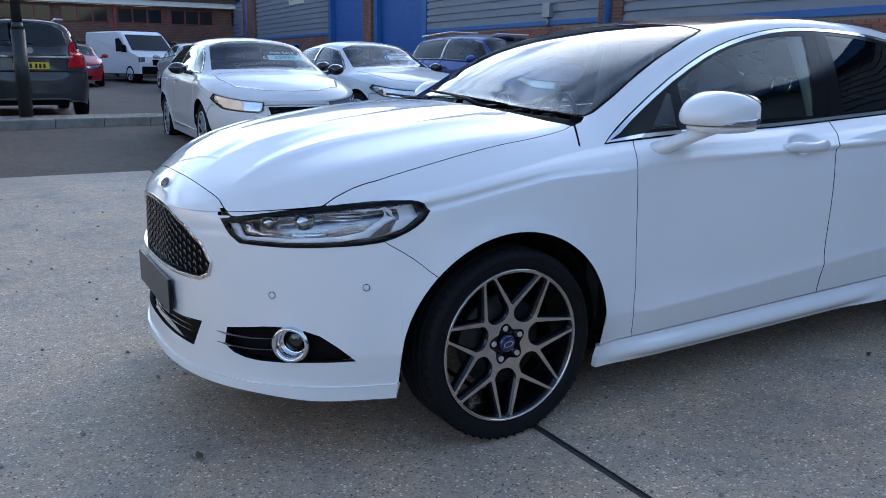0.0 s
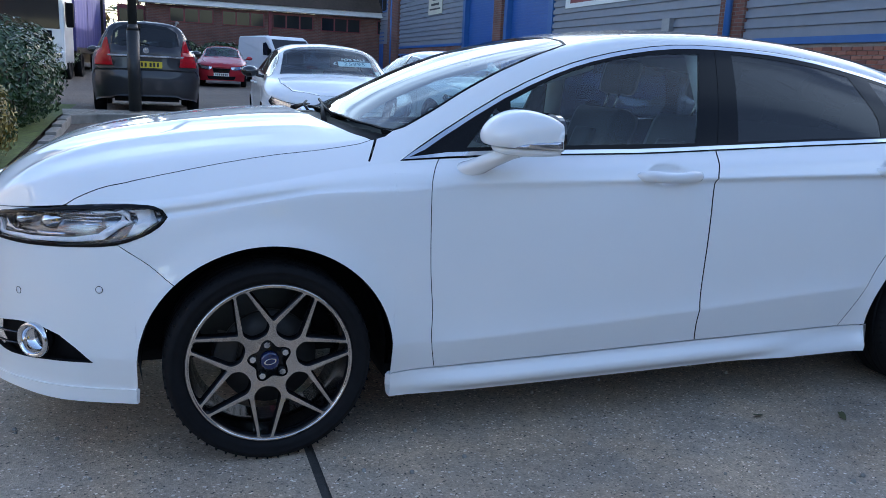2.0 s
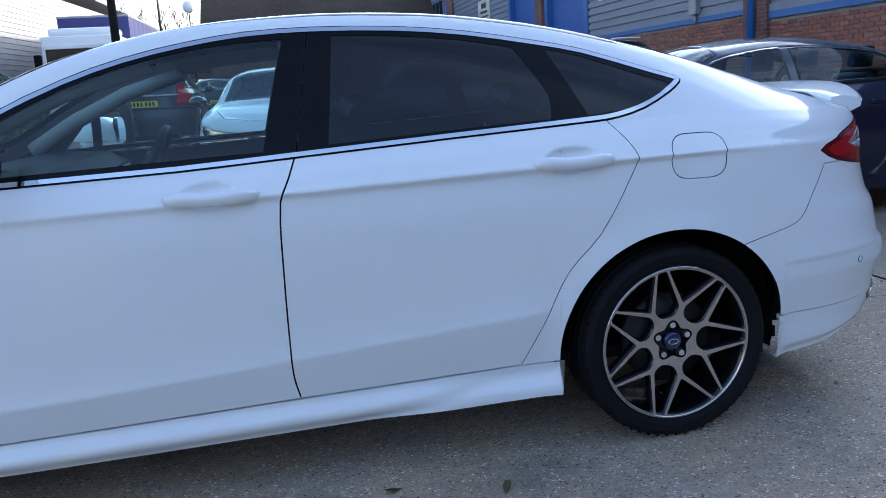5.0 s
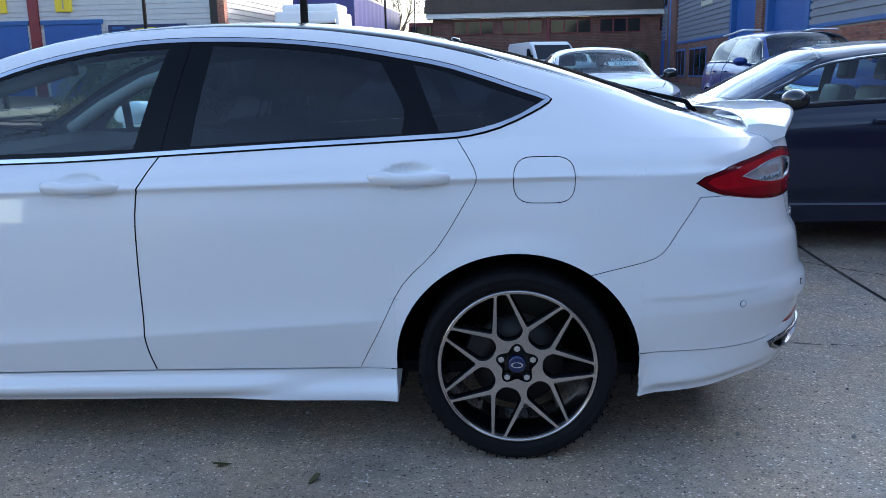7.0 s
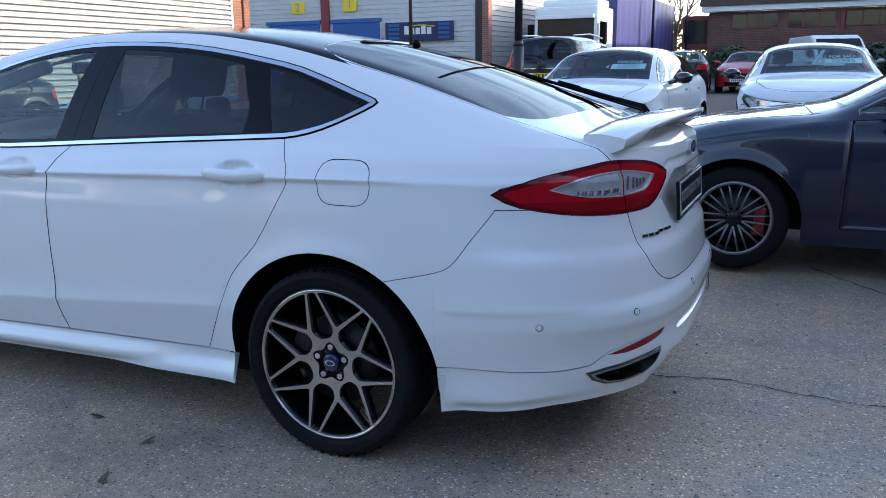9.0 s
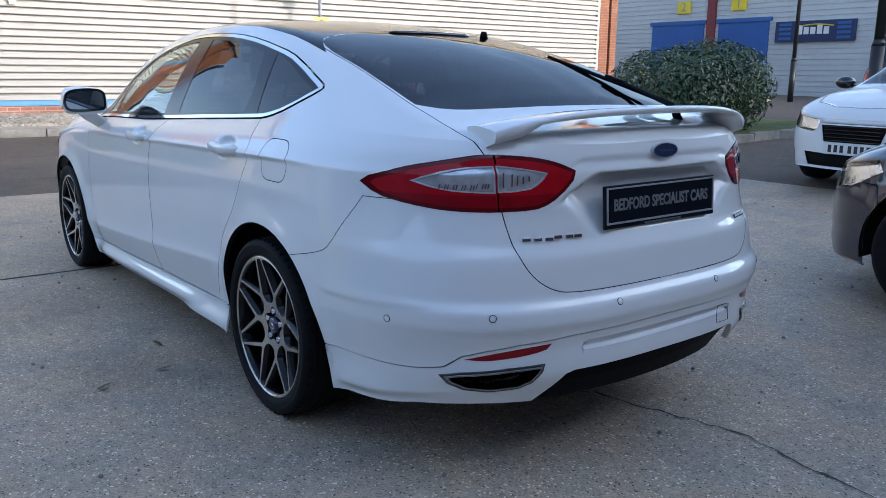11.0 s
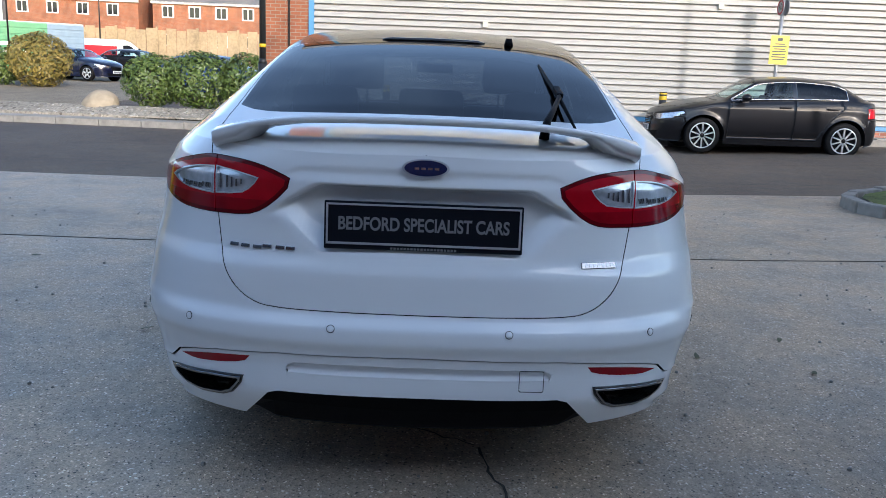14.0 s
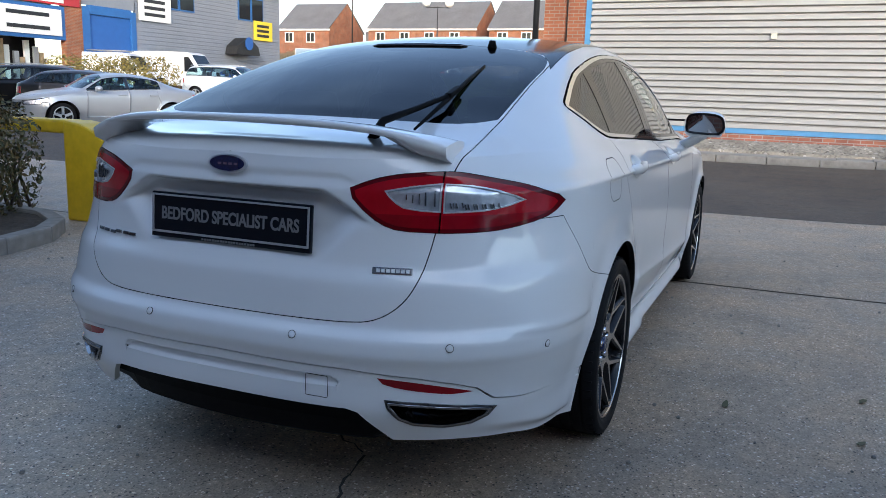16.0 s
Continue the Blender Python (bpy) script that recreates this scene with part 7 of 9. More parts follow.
# ---- street furniture ----
def bollard(x, y, z):
    b = thing("bollard", "black steel bollard with yellow band on the footway", "bollard", "bollards")
    b.location = (x, y, z)
    bm = bmesh.new()
    cyl(bm, 0.075, 0.075, 0.96, pose(0, 0, 0.48), 24)
    part("post", bm, DARK_METAL, b)
    bm = lathe(bmesh.new(), [(0.076, 0.0), (0.077, 0.01), (0.077, 0.07), (0.076, 0.08)], 24)
    bmesh.ops.transform(bm, matrix=pose(0, 0, 0.80, 90, 0, 0) @ pose(0, 0, 0), verts=bm.verts)
    part("band", bm, YELLOW_PAINT, b)
    bm = lathe(bmesh.new(), [(0.0001, 0.0), (0.06, -0.002), (0.077, -0.02), (0.077, -0.05)], 24)
    bmesh.ops.transform(bm, matrix=pose(0, 0, 0.96) @ pose(0, 0, 0, 90, 0, 0), verts=bm.verts)
    part("cap", bm, YELLOW_PAINT, b)


for x, y in ((-11.16, -1.06), (-10.72, 4.63), (-10.3, 9.9), (-10.45, 7.3)):
    if (x, y) != (-10.45, 7.3):
        bollard(x, y, level(-10.8, y) + 0.12)
bollard(-10.55, 17.6, 0.45)


def column(name, label, x, y, h, r, z=None, band=None):
    c = thing(name, label, "lamp post")
    c.location = (x, y, level(x, y) if z is None else z)
    bm = bmesh.new()
    rod(bm, (0, 0, 0), (0, 0, 1.3), r, seg=16)
    rod(bm, (0, 0, 1.3), (0, 0, 1.4), r, r * 0.72, seg=16)
    rod(bm, (0, 0, 1.4), (0, 0, h), r * 0.72, r * 0.5, seg=16)
    part("column", bm, DARK_METAL, c)
    if band:
        bm = bmesh.new()
        cyl(bm, r * 0.76, r * 0.76, 0.07, pose(0, 0, band), 16)
        part("band", bm, YELLOW_PAINT, c)
    return c


column("lamp_post", "black lamp column with yellow band in gravel", -11.0, -3.6, 6.0, 0.095, 0.16, 1.66)
column("lamp_post", "dark lamp column at the kerbed strip", -0.74, 11.15, 6.5, 0.10, 0.42)
column("lamp_post", "dark lamp column beside trade counter", -8.9, 23.0, 6.5, 0.09)
column("lamp_post", "slim dark lamp column in front of office", -2.6, 34.0, 7.5, 0.08)
g = column("lamp_post", "dark lamp column with white globe", -1.6, 37.0, 4.6, 0.06)
bm = bmesh.new()
bmesh.ops.create_uvsphere(bm, u_segments=20, v_segments=12, radius=0.28, matrix=pose(0, 0, 4.75))
part("globe", smooth_all(bm), WHITE_TRIM, g)
g = column("lamp_post", "lamp column with two white globes", -51, -23.2, 6.0, 0.07)
bm = bmesh.new()
rod(bm, (-0.35, 0.8, 5.9), (0.35, -0.8, 5.9), 0.03)
part("cross_arm", bm, DARK_METAL, g)
for s in (-1, 1):
    bm = bmesh.new()
    bmesh.ops.create_uvsphere(bm, u_segments=20, v_segments=12, radius=0.33, matrix=pose(-0.33 * s, 0.78 * s, 6.25))
    part("globe", smooth_all(bm), WHITE_TRIM, g)
column("lamp_post", "slim leaning grey pole in car park", -30, -18.6, 8.0, 0.05)
# speed-limit sign with yellow notice
sg = thing("road_sign", "round speed sign over yellow notice on a grey post", "sign")
sg.location = (-11.1, 7.03, level(-11, 7) + 0.12)
bm = bmesh.new()
rod(bm, (0, 0, 0), (0, 0, 2.95), 0.038, seg=14)
part("post", bm, GREY_METAL, sg)
for s, m in ((1, GREY_METAL), (-1, GREY_METAL)):
    bm = bmesh.new()
    cyl(bm, 0.165, 0.165, 0.018, pose(0.02, s * 0.055, 2.66, 90, 0, 0), 32)
    part("sign_plate", bm, m, sg)
bm = lathe(bmesh.new(), [(0.11, -0.066), (0.11, -0.0665), (0.155, -0.0665), (0.155, -0.066)], 32)
bmesh.ops.transform(bm, matrix=pose(0.02, 0, 2.66), verts=bm.verts)
part("red_ring", bm, P_RED, sg)
letters("10", 0.19, Matrix(((1, 0, 0, 0.02), (0, 0, -1, -0.067), (0, 1, 0, 2.66), (0, 0, 0, 1))), DARK_METAL, sg, 0.0006)
bm = box(bmesh.new(), 0.045, -0.19, 1.52, 0.055, 0.19, 2.10, bevel=0.004)
note = part("notice", bm, YELLOW_SIGN, sg, "yellow notice")
bm = bmesh.new()
for k, (w, z) in enumerate(((0.05, 2.02), (0.11, 1.93), (0.15, 1.88), (0.12, 1.83), (0.15, 1.78), (0.14, 1.72), (0.15, 1.67), (0.12, 1.62))):
    box(bm, 0.0552, -w, z - (0.035 if k == 0 else 0.012), 0.0565, w, z + (0.035 if k == 0 else 0.012))
part("notice_bars", bm, DARK_METAL, note)
# utility cabinet
cab = thing("utility_cabinet", "olive green metal cabinet on gravel by warehouse", "cabinet")
cab.location = (-10.95, 11.75, 0.34)
block("body", -0.2, -0.27, 0, 0.2, 0.27, 0.60, CABINET, cab, 0.015)
block("lid", -0.23, -0.30, 0.60, 0.23, 0.30, 0.645, CABINET, cab, 0.012)
# yellow barrier
yb = thing("barrier", "yellow painted steel barrier at the car park edge", "barrier")
bm = flat_shape(bmesh.new(), [(-3.64, 0), (-3.66, 0.30), (-3.70, 0.33), (-3.73, 0.58), (-3.80, 0.65), (-4.05, 0.80), (-4.22, 0.86), (-4.38, 0.88), (-4.40, 0.86), (-4.40, 0)], Matrix(((0, 0, 1, 0.45), (1, 0, 0, 0), (0, 1, 0, 0), (0, 0, 0, 1))), 0.30)
bmesh.ops.bevel(bm, geom=bm.edges[:], offset=0.02, segments=2, affect="EDGES", profile=0.6)
part("end_block", bm, YELLOW_PAINT, yb)
block("rail", 0.20, -8.2, 0.76, 0.40, -4.40, 0.88, YELLOW_PAINT, yb, 0.02)
block("post", 0.15, -8.4, 0.0, 0.45, -8.2, 0.92, YELLOW_PAINT, yb, 0.03)


# ---- planting ----
def bush(name, label, category, blobs, leaf, n, size, seed, group="", stems=6, kind="", cube=0.5):
    """Stems and many small leaves over several uneven lobes: (x, y, z, rx, ry, rz) each."""
    r = random.Random(seed)
    b = thing(name, label, category, group, kind)
    x0, y0 = blobs[0][0], blobs[0][1]
    for i in range(stems):
        q = r.choice(blobs)
        base = (x0 + r.uniform(-0.5, 0.5) * blobs[0][3] * 0.5, y0 + r.uniform(-0.5, 0.5) * blobs[0][4] * 0.5, level(x0, y0))
        if len(blobs) > 2:
            base = (q[0] + r.uniform(-0.1, 0.1), q[1] + r.uniform(-0.1, 0.1), level(q[0], q[1]))
        tip = (q[0] + r.uniform(-0.6, 0.6) * q[3], q[1] + r.uniform(-0.6, 0.6) * q[4], q[2] + r.uniform(0.0, 0.7) * q[5])
        mid = tuple((a + c) / 2 + r.uniform(-0.1, 0.1) for a, c in zip(base, tip))
        part("stem", tube(bmesh.new(), [base, mid, tip], [0.02, 0.013, 0.004], 5), BARK, b)
    verts, faces = [], []
    weights = [q[3] * q[4] + q[4] * q[5] + q[3] * q[5] for q in blobs]
    for _ in range(n):
        q = r.choices(blobs, weights)[0]
        d = Vector((r.gauss(0, 1), r.gauss(0, 1), r.gauss(0, 1) + 0.15)).normalized()
        k = 1 - abs(r.gauss(0, 0.16)) + 0.13 * noise.noise(Vector((q[0], q[1], q[2])) + d * 2.5)
        p = Vector((q[0] + d.x * q[3] * k, q[1] + d.y * q[4] * k, q[2] + d.z * q[5] * k))
        if p.z < level(p.x, p.y) + 0.02:
            continue
        s = size * r.uniform(0.6, 1.3)
        up = (d + Vector((r.uniform(-0.7, 0.7), r.uniform(-0.7, 0.7), r.uniform(-0.3, 0.8)))).normalized()
        a = up.cross(Vector((r.uniform(-1, 1), r.uniform(-1, 1), r.uniform(-1, 1)))).normalized()
        c = up.cross(a)
        i = len(verts)
        verts += [p - a * s, p + c * s * 0.42 + up * s * 0.1, p + a * s, p - c * s * 0.42 + up * s * 0.1]
        faces += [(i, i + 1, i + 2), (i, i + 2, i + 3)]
    me = bpy.data.meshes.new("leaves")
    me.from_pydata([tuple(v) for v in verts], [], faces)
    me.materials.append(leaf)
    ob = new("leaves", me)
    ob.parent = b
    return b


# island bed beside the parking bay
isl = thing("planted_island", "kerbed planting bed with mossy soil beside the bay", "flower bed", kind="structure")
bm = bmesh.new()
outline = [(-2.6, 4.66), (-2.1, 4.56), (-1.85, 4.75), (-1.74, 5.2), (-1.74, 6.5), (-1.74, 8.0), (-1.78, 9.8), (-1.8, 13.0), (-6.4, 13.0), (-4.9, 8.7), (-3.8, 6.4), (-3.2, 5.25), (-2.9, 4.85)]
top = [bm.verts.new((x, y, level(x, y) + 0.11)) for x, y in outline]
bm.faces.new(top)
part("soil", bm, MOSS, isl)
bm = bmesh.new()
path = [(-6.5, 13.0), (-5.0, 8.6), (-3.9, 6.35), (-3.3, 5.2), (-2.98, 4.74), (-2.68, 4.53), (-2.2, 4.45), (-1.87, 4.55), (-1.70, 4.85), (-1.62, 5.6), (-1.62, 7.0), (-1.65, 8.6), (-1.68, 10.1), (-1.3, 10.45), (-0.4, 10.6), (1.0, 10.75), (2.4, 10.9)]
for (x0, y0), (x1, y1) in zip(path, path[1:]):
    n = max(1, round(math.hypot(x1 - x0, y1 - y0) / 0.75))
    for i in range(n):
        ax, ay = x0 + (x1 - x0) * i / n, y0 + (y1 - y0) * i / n
        L = math.hypot(x1 - x0, y1 - y0) / n
        k = bmesh.new()
        box(k, 0.004, -0.06, -0.15, L - 0.004, 0.07, 0.125, bevel=0.02)
        ob = part("kerb_stone", k, KERB_STONE, isl)
        ob.matrix_world = pose(ax, ay, level(ax, ay), 0, 0, math.degrees(math.atan2(y1 - y0, x1 - x0)))
bm.free()
strip = thing("kerbed_strip", "narrow kerbed gravel strip with fallen leaves", "verge", kind="structure")
bm = bmesh.new()
bm.faces.new([bm.verts.new((x, y, level(x, y) + 0.115)) for x, y in ((-1.75, 10.25), (-0.4, 10.62), (1.0, 10.78), (2.4, 10.92), (2.3, 11.7), (-1.9, 11.6))])
part("gravel", bm, GRAVEL, strip)
bush("bush", "low golden evergreen shrub on the kerbed island", "bush", [(-2.02, 5.5, 0.62, 0.36, 0.38, 0.46), (-2.25, 5.7, 0.50, 0.4, 0.4, 0.40)], LEAF_GOLD, 5200, 0.028, 11)
bush("bush", "dense dark laurel with small pale flowers on island", "bush", [(-2.15, 8.5, 0.95, 0.62, 0.9, 0.66), (-2.3, 9.6, 1.05, 0.7, 0.8, 0.74), (-3.3, 9.2, 1.0, 0.9, 1.0, 0.7), (-3.4, 10.6, 1.1, 1.0, 1.2, 0.8)], LEAF_DARK, 17000, 0.042, 12, stems=14)
bush("bush", "low dark evergreen shrub beside the golden shrub", "bush", [(-2.35, 7.0, 0.45, 0.45, 0.55, 0.36), (-3.2, 7.6, 0.5, 0.6, 0.6, 0.42)], LEAF_DARK, 5500, 0.035, 13)
# laurels by the warehouse corner
bush("hedge", "clipped pale green laurel hedge on gravel bed", "hedge", [(-12.9, -4.3, 1.05, 0.55, 0.75, 0.66), (-13.0, -5.5, 1.05, 0.6, 0.85, 0.68), (-13.1, -6.6, 1.0, 0.6, 0.7, 0.62)], LEAF_LIGHT, 9500, 0.055, 14, stems=16)
bush("bush", "straggly brown shrub at the warehouse pier", "bush", [(-12.2, -4.1, 0.42, 0.3, 0.45, 0.25)], LEAF_BROWN, 900, 0.03, 15)
bm = bmesh.new()
bmesh.ops.create_icosphere(bm, subdivisions=3, radius=0.42)
for v in bm.verts:
    v.co *= 1 + 0.22 * noise.noise(v.co * 2.2)
    v.co.z *= 0.8
bmesh.ops.transform(bm, matrix=pose(-12.9, -7.75, 0.42), verts=bm.verts)
tagged(part("boulder", bm, ROCK), "rounded tan sandstone boulder on gravel", "rock")
bed = thing("gravel_verge", "gravel bed curving round the warehouse corner", "verge", kind="structure")
bm = bmesh.new()
bm.faces.new([bm.verts.new((x, y, 0.21)) for x, y in ((-11.75, -3.8), (-11.85, -6), (-12.1, -7.6), (-12.8, -8.8), (-14.3, -9.4), (-16.5, -9.0), (-16.5, -3.8))])
part("gravel", bm, GRAVEL, bed)
# hedge by the car park and the rails
bush("hedge", "untidy brown-green hedge behind yellow barrier", "hedge", [(0.66, -4.72, 0.55, 0.20, 0.24, 0.50), (0.98, -4.62, 0.60, 0.26, 0.22, 0.55), (1.25, -4.55, 0.70, 0.36, 0.3, 0.62), (1.75, -4.6, 0.70, 0.5, 0.4, 0.66), (2.3, -4.9, 0.75, 0.7, 0.5, 0.72), (1.4, -6.2, 0.8, 0.7, 0.8, 0.75), (1.2, -7.6, 0.85, 0.8, 1.0, 0.8)], LEAF_BROWN, 16000, 0.03, 16, stems=24)
bk2 = thing("kerb_line", "weathered concrete kerb along the hedge", "kerb", kind="structure")
bend = [(4.4, -3.9), (3.5, -3.8), (2.6, -3.68), (1.75, -3.55), (1.25, -3.68), (0.88, -3.95), (0.62, -4.4), (0.55, -5.0), (0.5, -5.9), (0.5, -6.8), (0.5, -7.7), (0.5, -8.6)]
for (x0, y0), (x1, y1) in zip(bend, bend[1:]):
    k = box(bmesh.new(), 0.004, -0.13, -0.1, math.hypot(x1 - x0, y1 - y0) - 0.002, 0.0, 0.12, bevel=0.02)
    ob = part("kerb_stone", k, KERB_STONE, bk2)
    ob.matrix_world = pose(x0, y0, 0, 0, 0, math.degrees(math.atan2(y1 - y0, x1 - x0))) @ Matrix.Diagonal((1, -1, 1, 1))
bm = bmesh.new()
bm.faces.new([bm.verts.new((x, y, 0.085)) for x, y in [(px, py - 0.05) for px, py in bend[:5]] + [(px + 0.05, py) for px, py in bend[5:]] + [(4.4, -8.6)]])
bmesh.ops.recalc_face_normals(bm, faces=bm.faces)
part("soil", bm, SOIL, bk2)
# hedges and shrubs farther off
bush("hedge", "long dark green hedge in front of the office", "hedge", [(x, 36.5 + 0.3 * math.sin(x), 1.55, 1.3, 0.8, 0.75) for x in (0.5, 2.4, 4.4, 6.4, 8.4)], LEAF_DARK, 9000, 0.11, 17, stems=10)
bush("hedge", "dark green hedge behind the people carrier", "hedge", [(x, 30.5, 1.3, 1.3, 0.8, 0.8) for x in (-6.5, -4.5)], LEAF_DARK, 3000, 0.10, 18)
bush("bush", "rounded golden brown shrub in car park bed", "bush", [(-25.0, -14.9, 1.45, 1.2, 1.15, 1.05)], LEAF_GOLD, 5000, 0.08, 19)
bush("bush", "rounded green shrub in car park bed", "bush", [(-25.2, -17.3, 1.2, 1.0, 0.9, 0.75), (-25.2, -16.4, 1.2, 0.9, 0.8, 0.72)], LEAF_LIGHT, 4000, 0.08, 20)
bush("bush", "golden brown hedge between parked cars", "hedge", [(-21, -23 - 1.6 * k, 1.5, 1.1, 1.3, 0.85) for k in range(4)], LEAF_GOLD, 4000, 0.08, 21)


def bare_tree(x, y, h, seed, spread=0.5):
    r = random.Random(seed)
    t = thing("tree", "tall bare winter tree with many fine twigs", "tree", "bare trees")
    bm = bmesh.new()

    def limb(p, d, length, rad, depth):
        q = p + d * length
        tube(bm, [p, (p + q) / 2 + Vector((r.uniform(-1, 1), r.uniform(-1, 1), 0)) * length * 0.06, q], [rad, rad * 0.8, rad * 0.55], 5 if depth < 2 else 3)
        if depth < 5:
            for _ in range(3 if depth else 5):
                e = (d + Vector((r.uniform(-1, 1), r.uniform(-1, 1), r.uniform(-0.2, 0.7))) * spread * 1.5).normalized()
                limb(p + d * length * r.uniform(0.6, 1.0), e, length * r.uniform(0.55, 0.75), rad * 0.5, depth + 1)
    limb(Vector((x, y, level(x, y))), Vector((0, 0, 1)), h * 0.32, 0.2, 0)
    part("branches", bm, BARK, t)


for i, (x, y, h) in enumerate(((-4.5, 52, 10), (-1.8, 55, 9), (-7.5, 58, 11), (-3.0, 64, 9))):
    bare_tree(x, y, h, 30 + i)


# ---- other vehicles ----
def guides(wb, fo, ro, h, w, belt, scuttle, s0, s1, r1, t0, tz, nose=0.70, sill=0.18):
    """Shape lines of a plainer car: wheelbase, overhangs, height, half width, belt, scuttle height, screen foot and head, end of the roof, foot of the rear window and its height."""
    e, k = wb + ro, w / 0.91
    return dict(
        xF=curve((0.15, -fo + 0.03), (0.3, -fo), (0.55, -fo + 0.005), (nose, -fo + 0.03), (1.2, -fo + 0.1)),
        xR=curve((0.2, e - 0.06), (0.4, e), (0.6, e), (0.8, e - 0.03), (max(tz, belt), e - 0.05), (1.6, e - 0.08)),
        zb=curve((-fo + 0.03, nose), (-fo + 0.35, nose + 0.07), (0, belt - 0.10), (s0, belt - 0.04), (s0 + 0.3, belt - 0.02), (wb, belt + 0.05), (e - 0.05, min(belt + 0.03, tz - 0.02))),
        zt=curve((-fo + 0.03, nose + 0.004), (-fo + 0.12, nose + 0.09), (-fo + 0.5, scuttle - 0.10), (s0 - 0.1, scuttle), (s0, scuttle + 0.015), (0.5 * (s0 + s1), 0.52 * scuttle + 0.48 * (h - 0.06) + 0.02), (s1, h - 0.05), (0.5 * (s1 + r1), h), (r1, h - 0.055), (t0, tz + 0.02), (e - 0.05, min(belt + 0.03, tz - 0.02) + 0.002)),
        zR=curve((-fo + 0.03, nose + 0.002), (-fo + 0.3, nose + 0.10), (0, scuttle - 0.07), (s0, scuttle - 0.045), (0.5 * (s0 + s1), 0.55 * scuttle + 0.45 * (h - 0.1) - 0.02), (s1, h - 0.11), (0.5 * (s1 + r1), h - 0.055), (r1, h - 0.10), (t0, tz - 0.01), (e - 0.05, min(belt + 0.03, tz - 0.02) + 0.001)),
        yR=curve((-fo, 0.70 * k), (0, 0.72 * k), (s0, 0.72 * k), (s1, 0.62 * k), (r1, 0.60 * k), (e, 0.66 * k)),
        w4=curve((-fo, 0.87), (0, 0.86), (s0 + 0.2, 0.83), (wb, 0.83), (e, 0.84)),
        L=(curve((-1, sill), (5, sill + 0.03)), curve((-1, sill + 0.09), (5, sill + 0.13)), curve((-1, sill + 0.2), (5, sill + 0.28)), curve((-1, belt - 0.16), (0, belt - 0.12), (5, belt - 0.08))),
        wq=curve((0, 0.85 * k), (1, 0.865 * k), (1.85, 0.88 * k), (2.1, 0.897 * k), (2.55, 0.91 * k), (2.9, 0.905 * k), (3.06, 0.895 * k), (3.5, 0.87 * k), (4, 0.815 * k)),
        Lf=curve((0.15, 0.75), (0.9, 0.85)), Lr=curve((0.2, 0.55), (1.6, 0.7)), pf=2.5, pr=curve((0.2, 2.9), (1.6, 2.6)),
        arch=0.37, flare=0.02, end_f=-0.44, end_r=wb + 0.44, ax=(0.0, wb), lip_f=sill + 0.02,
        low_r=curve((wb + 0.4, sill + 0.04), (e, sill + 0.12)), diff=sill + 0.14,
        spec=(wb, fo, ro, h, w, belt, scuttle, s0, s1, r1, t0, tz, nose, k))


wheel_meshes = {}
ALLOY_EDGE = mat("dark_bright_cut_alloy", (0.22, 0.22, 0.23), 0.3, 0.9)
CALIPER = mat("red_caliper", (0.30, 0.008, 0.010), 0.4, coat=0.5)


def plain_wheel(parent, x, y, z, style, s):
    """A tyre with a spoked rim; its parts share their meshes between cars."""
    if style not in wheel_meshes:
        t = lathe(bmesh.new(), [(0.23, 0.09), (0.29, 0.10), (0.32, 0.085), (0.327, 0.0), (0.32, -0.085), (0.29, -0.10), (0.232, -0.09)], 40)
        r = lathe(bmesh.new(), [(0.0001, -0.075), (0.05, -0.078), (0.055, -0.06), (0.06, -0.03), (0.20, -0.01), (0.215, -0.08), (0.234, -0.094), (0.234, -0.08)], 40, 1)
        n = {"five": 5, "ten": 10, "multi": 10}[style]
        wdt = {"five": 0.030, "ten": 0.013, "multi": 0.008}[style]
        for k in range(n):
            if style == "multi":
                for s_ in (-1, 1):
                    rod(r, (0.05 * math.sin(2 * math.pi * k / n), -0.078, 0.05 * math.cos(2 * math.pi * k / n)), (0.222 * math.sin(2 * math.pi * (k + 0.3 * s_) / n), -0.086, 0.222 * math.cos(2 * math.pi * (k + 0.3 * s_) / n)), 0.0075, 0.006, 6)
            else:
                box(r, -wdt, -0.088, 0.04, wdt, -0.062, 0.222, 0, m=pose(0, 0, 0, 0, 360 * k / n, 0))
        lathe(r, [(0.214, -0.088), (0.216, -0.096), (0.234, -0.097), (0.236, -0.09)], 40, 0)
        out = []
        for name, bm, ms in (("tyre", t, [RUBBER]), ("rim", r, [SILVER if style != "multi" else ALLOY_EDGE, ALLOY_BLACK])):
            me = bpy.data.meshes.new(name)
            bm.normal_update()
            bm.to_mesh(me)
            bm.free()
            for m in ms:
                me.materials.append(m)
            out.append(me)
        wheel_meshes[style] = out
    tyre, rim = wheel_meshes[style]
    w = new("wheel", tyre)
    w.parent = parent
    w.matrix_basis = pose(x, y, z, 0, 0, 0 if s < 0 else 180)
    r = new("rim", rim)
    r.parent = w
    if style == "multi":
        part("brake_disc", lathe(bmesh.new(), [(0.06, -0.04), (0.17, -0.04), (0.17, -0.015), (0.06, -0.015)], 40), BRAKE, w)
        turn = 0 if s < 0 else 180
        part("brake_caliper", box(bmesh.new(), -0.09, -0.062, 0.115, 0.09, -0.005, 0.185, bevel=0.012, m=pose(0, 0, 0, 0, 95 - turn, 0)), CALIPER, w, "red brake caliper")


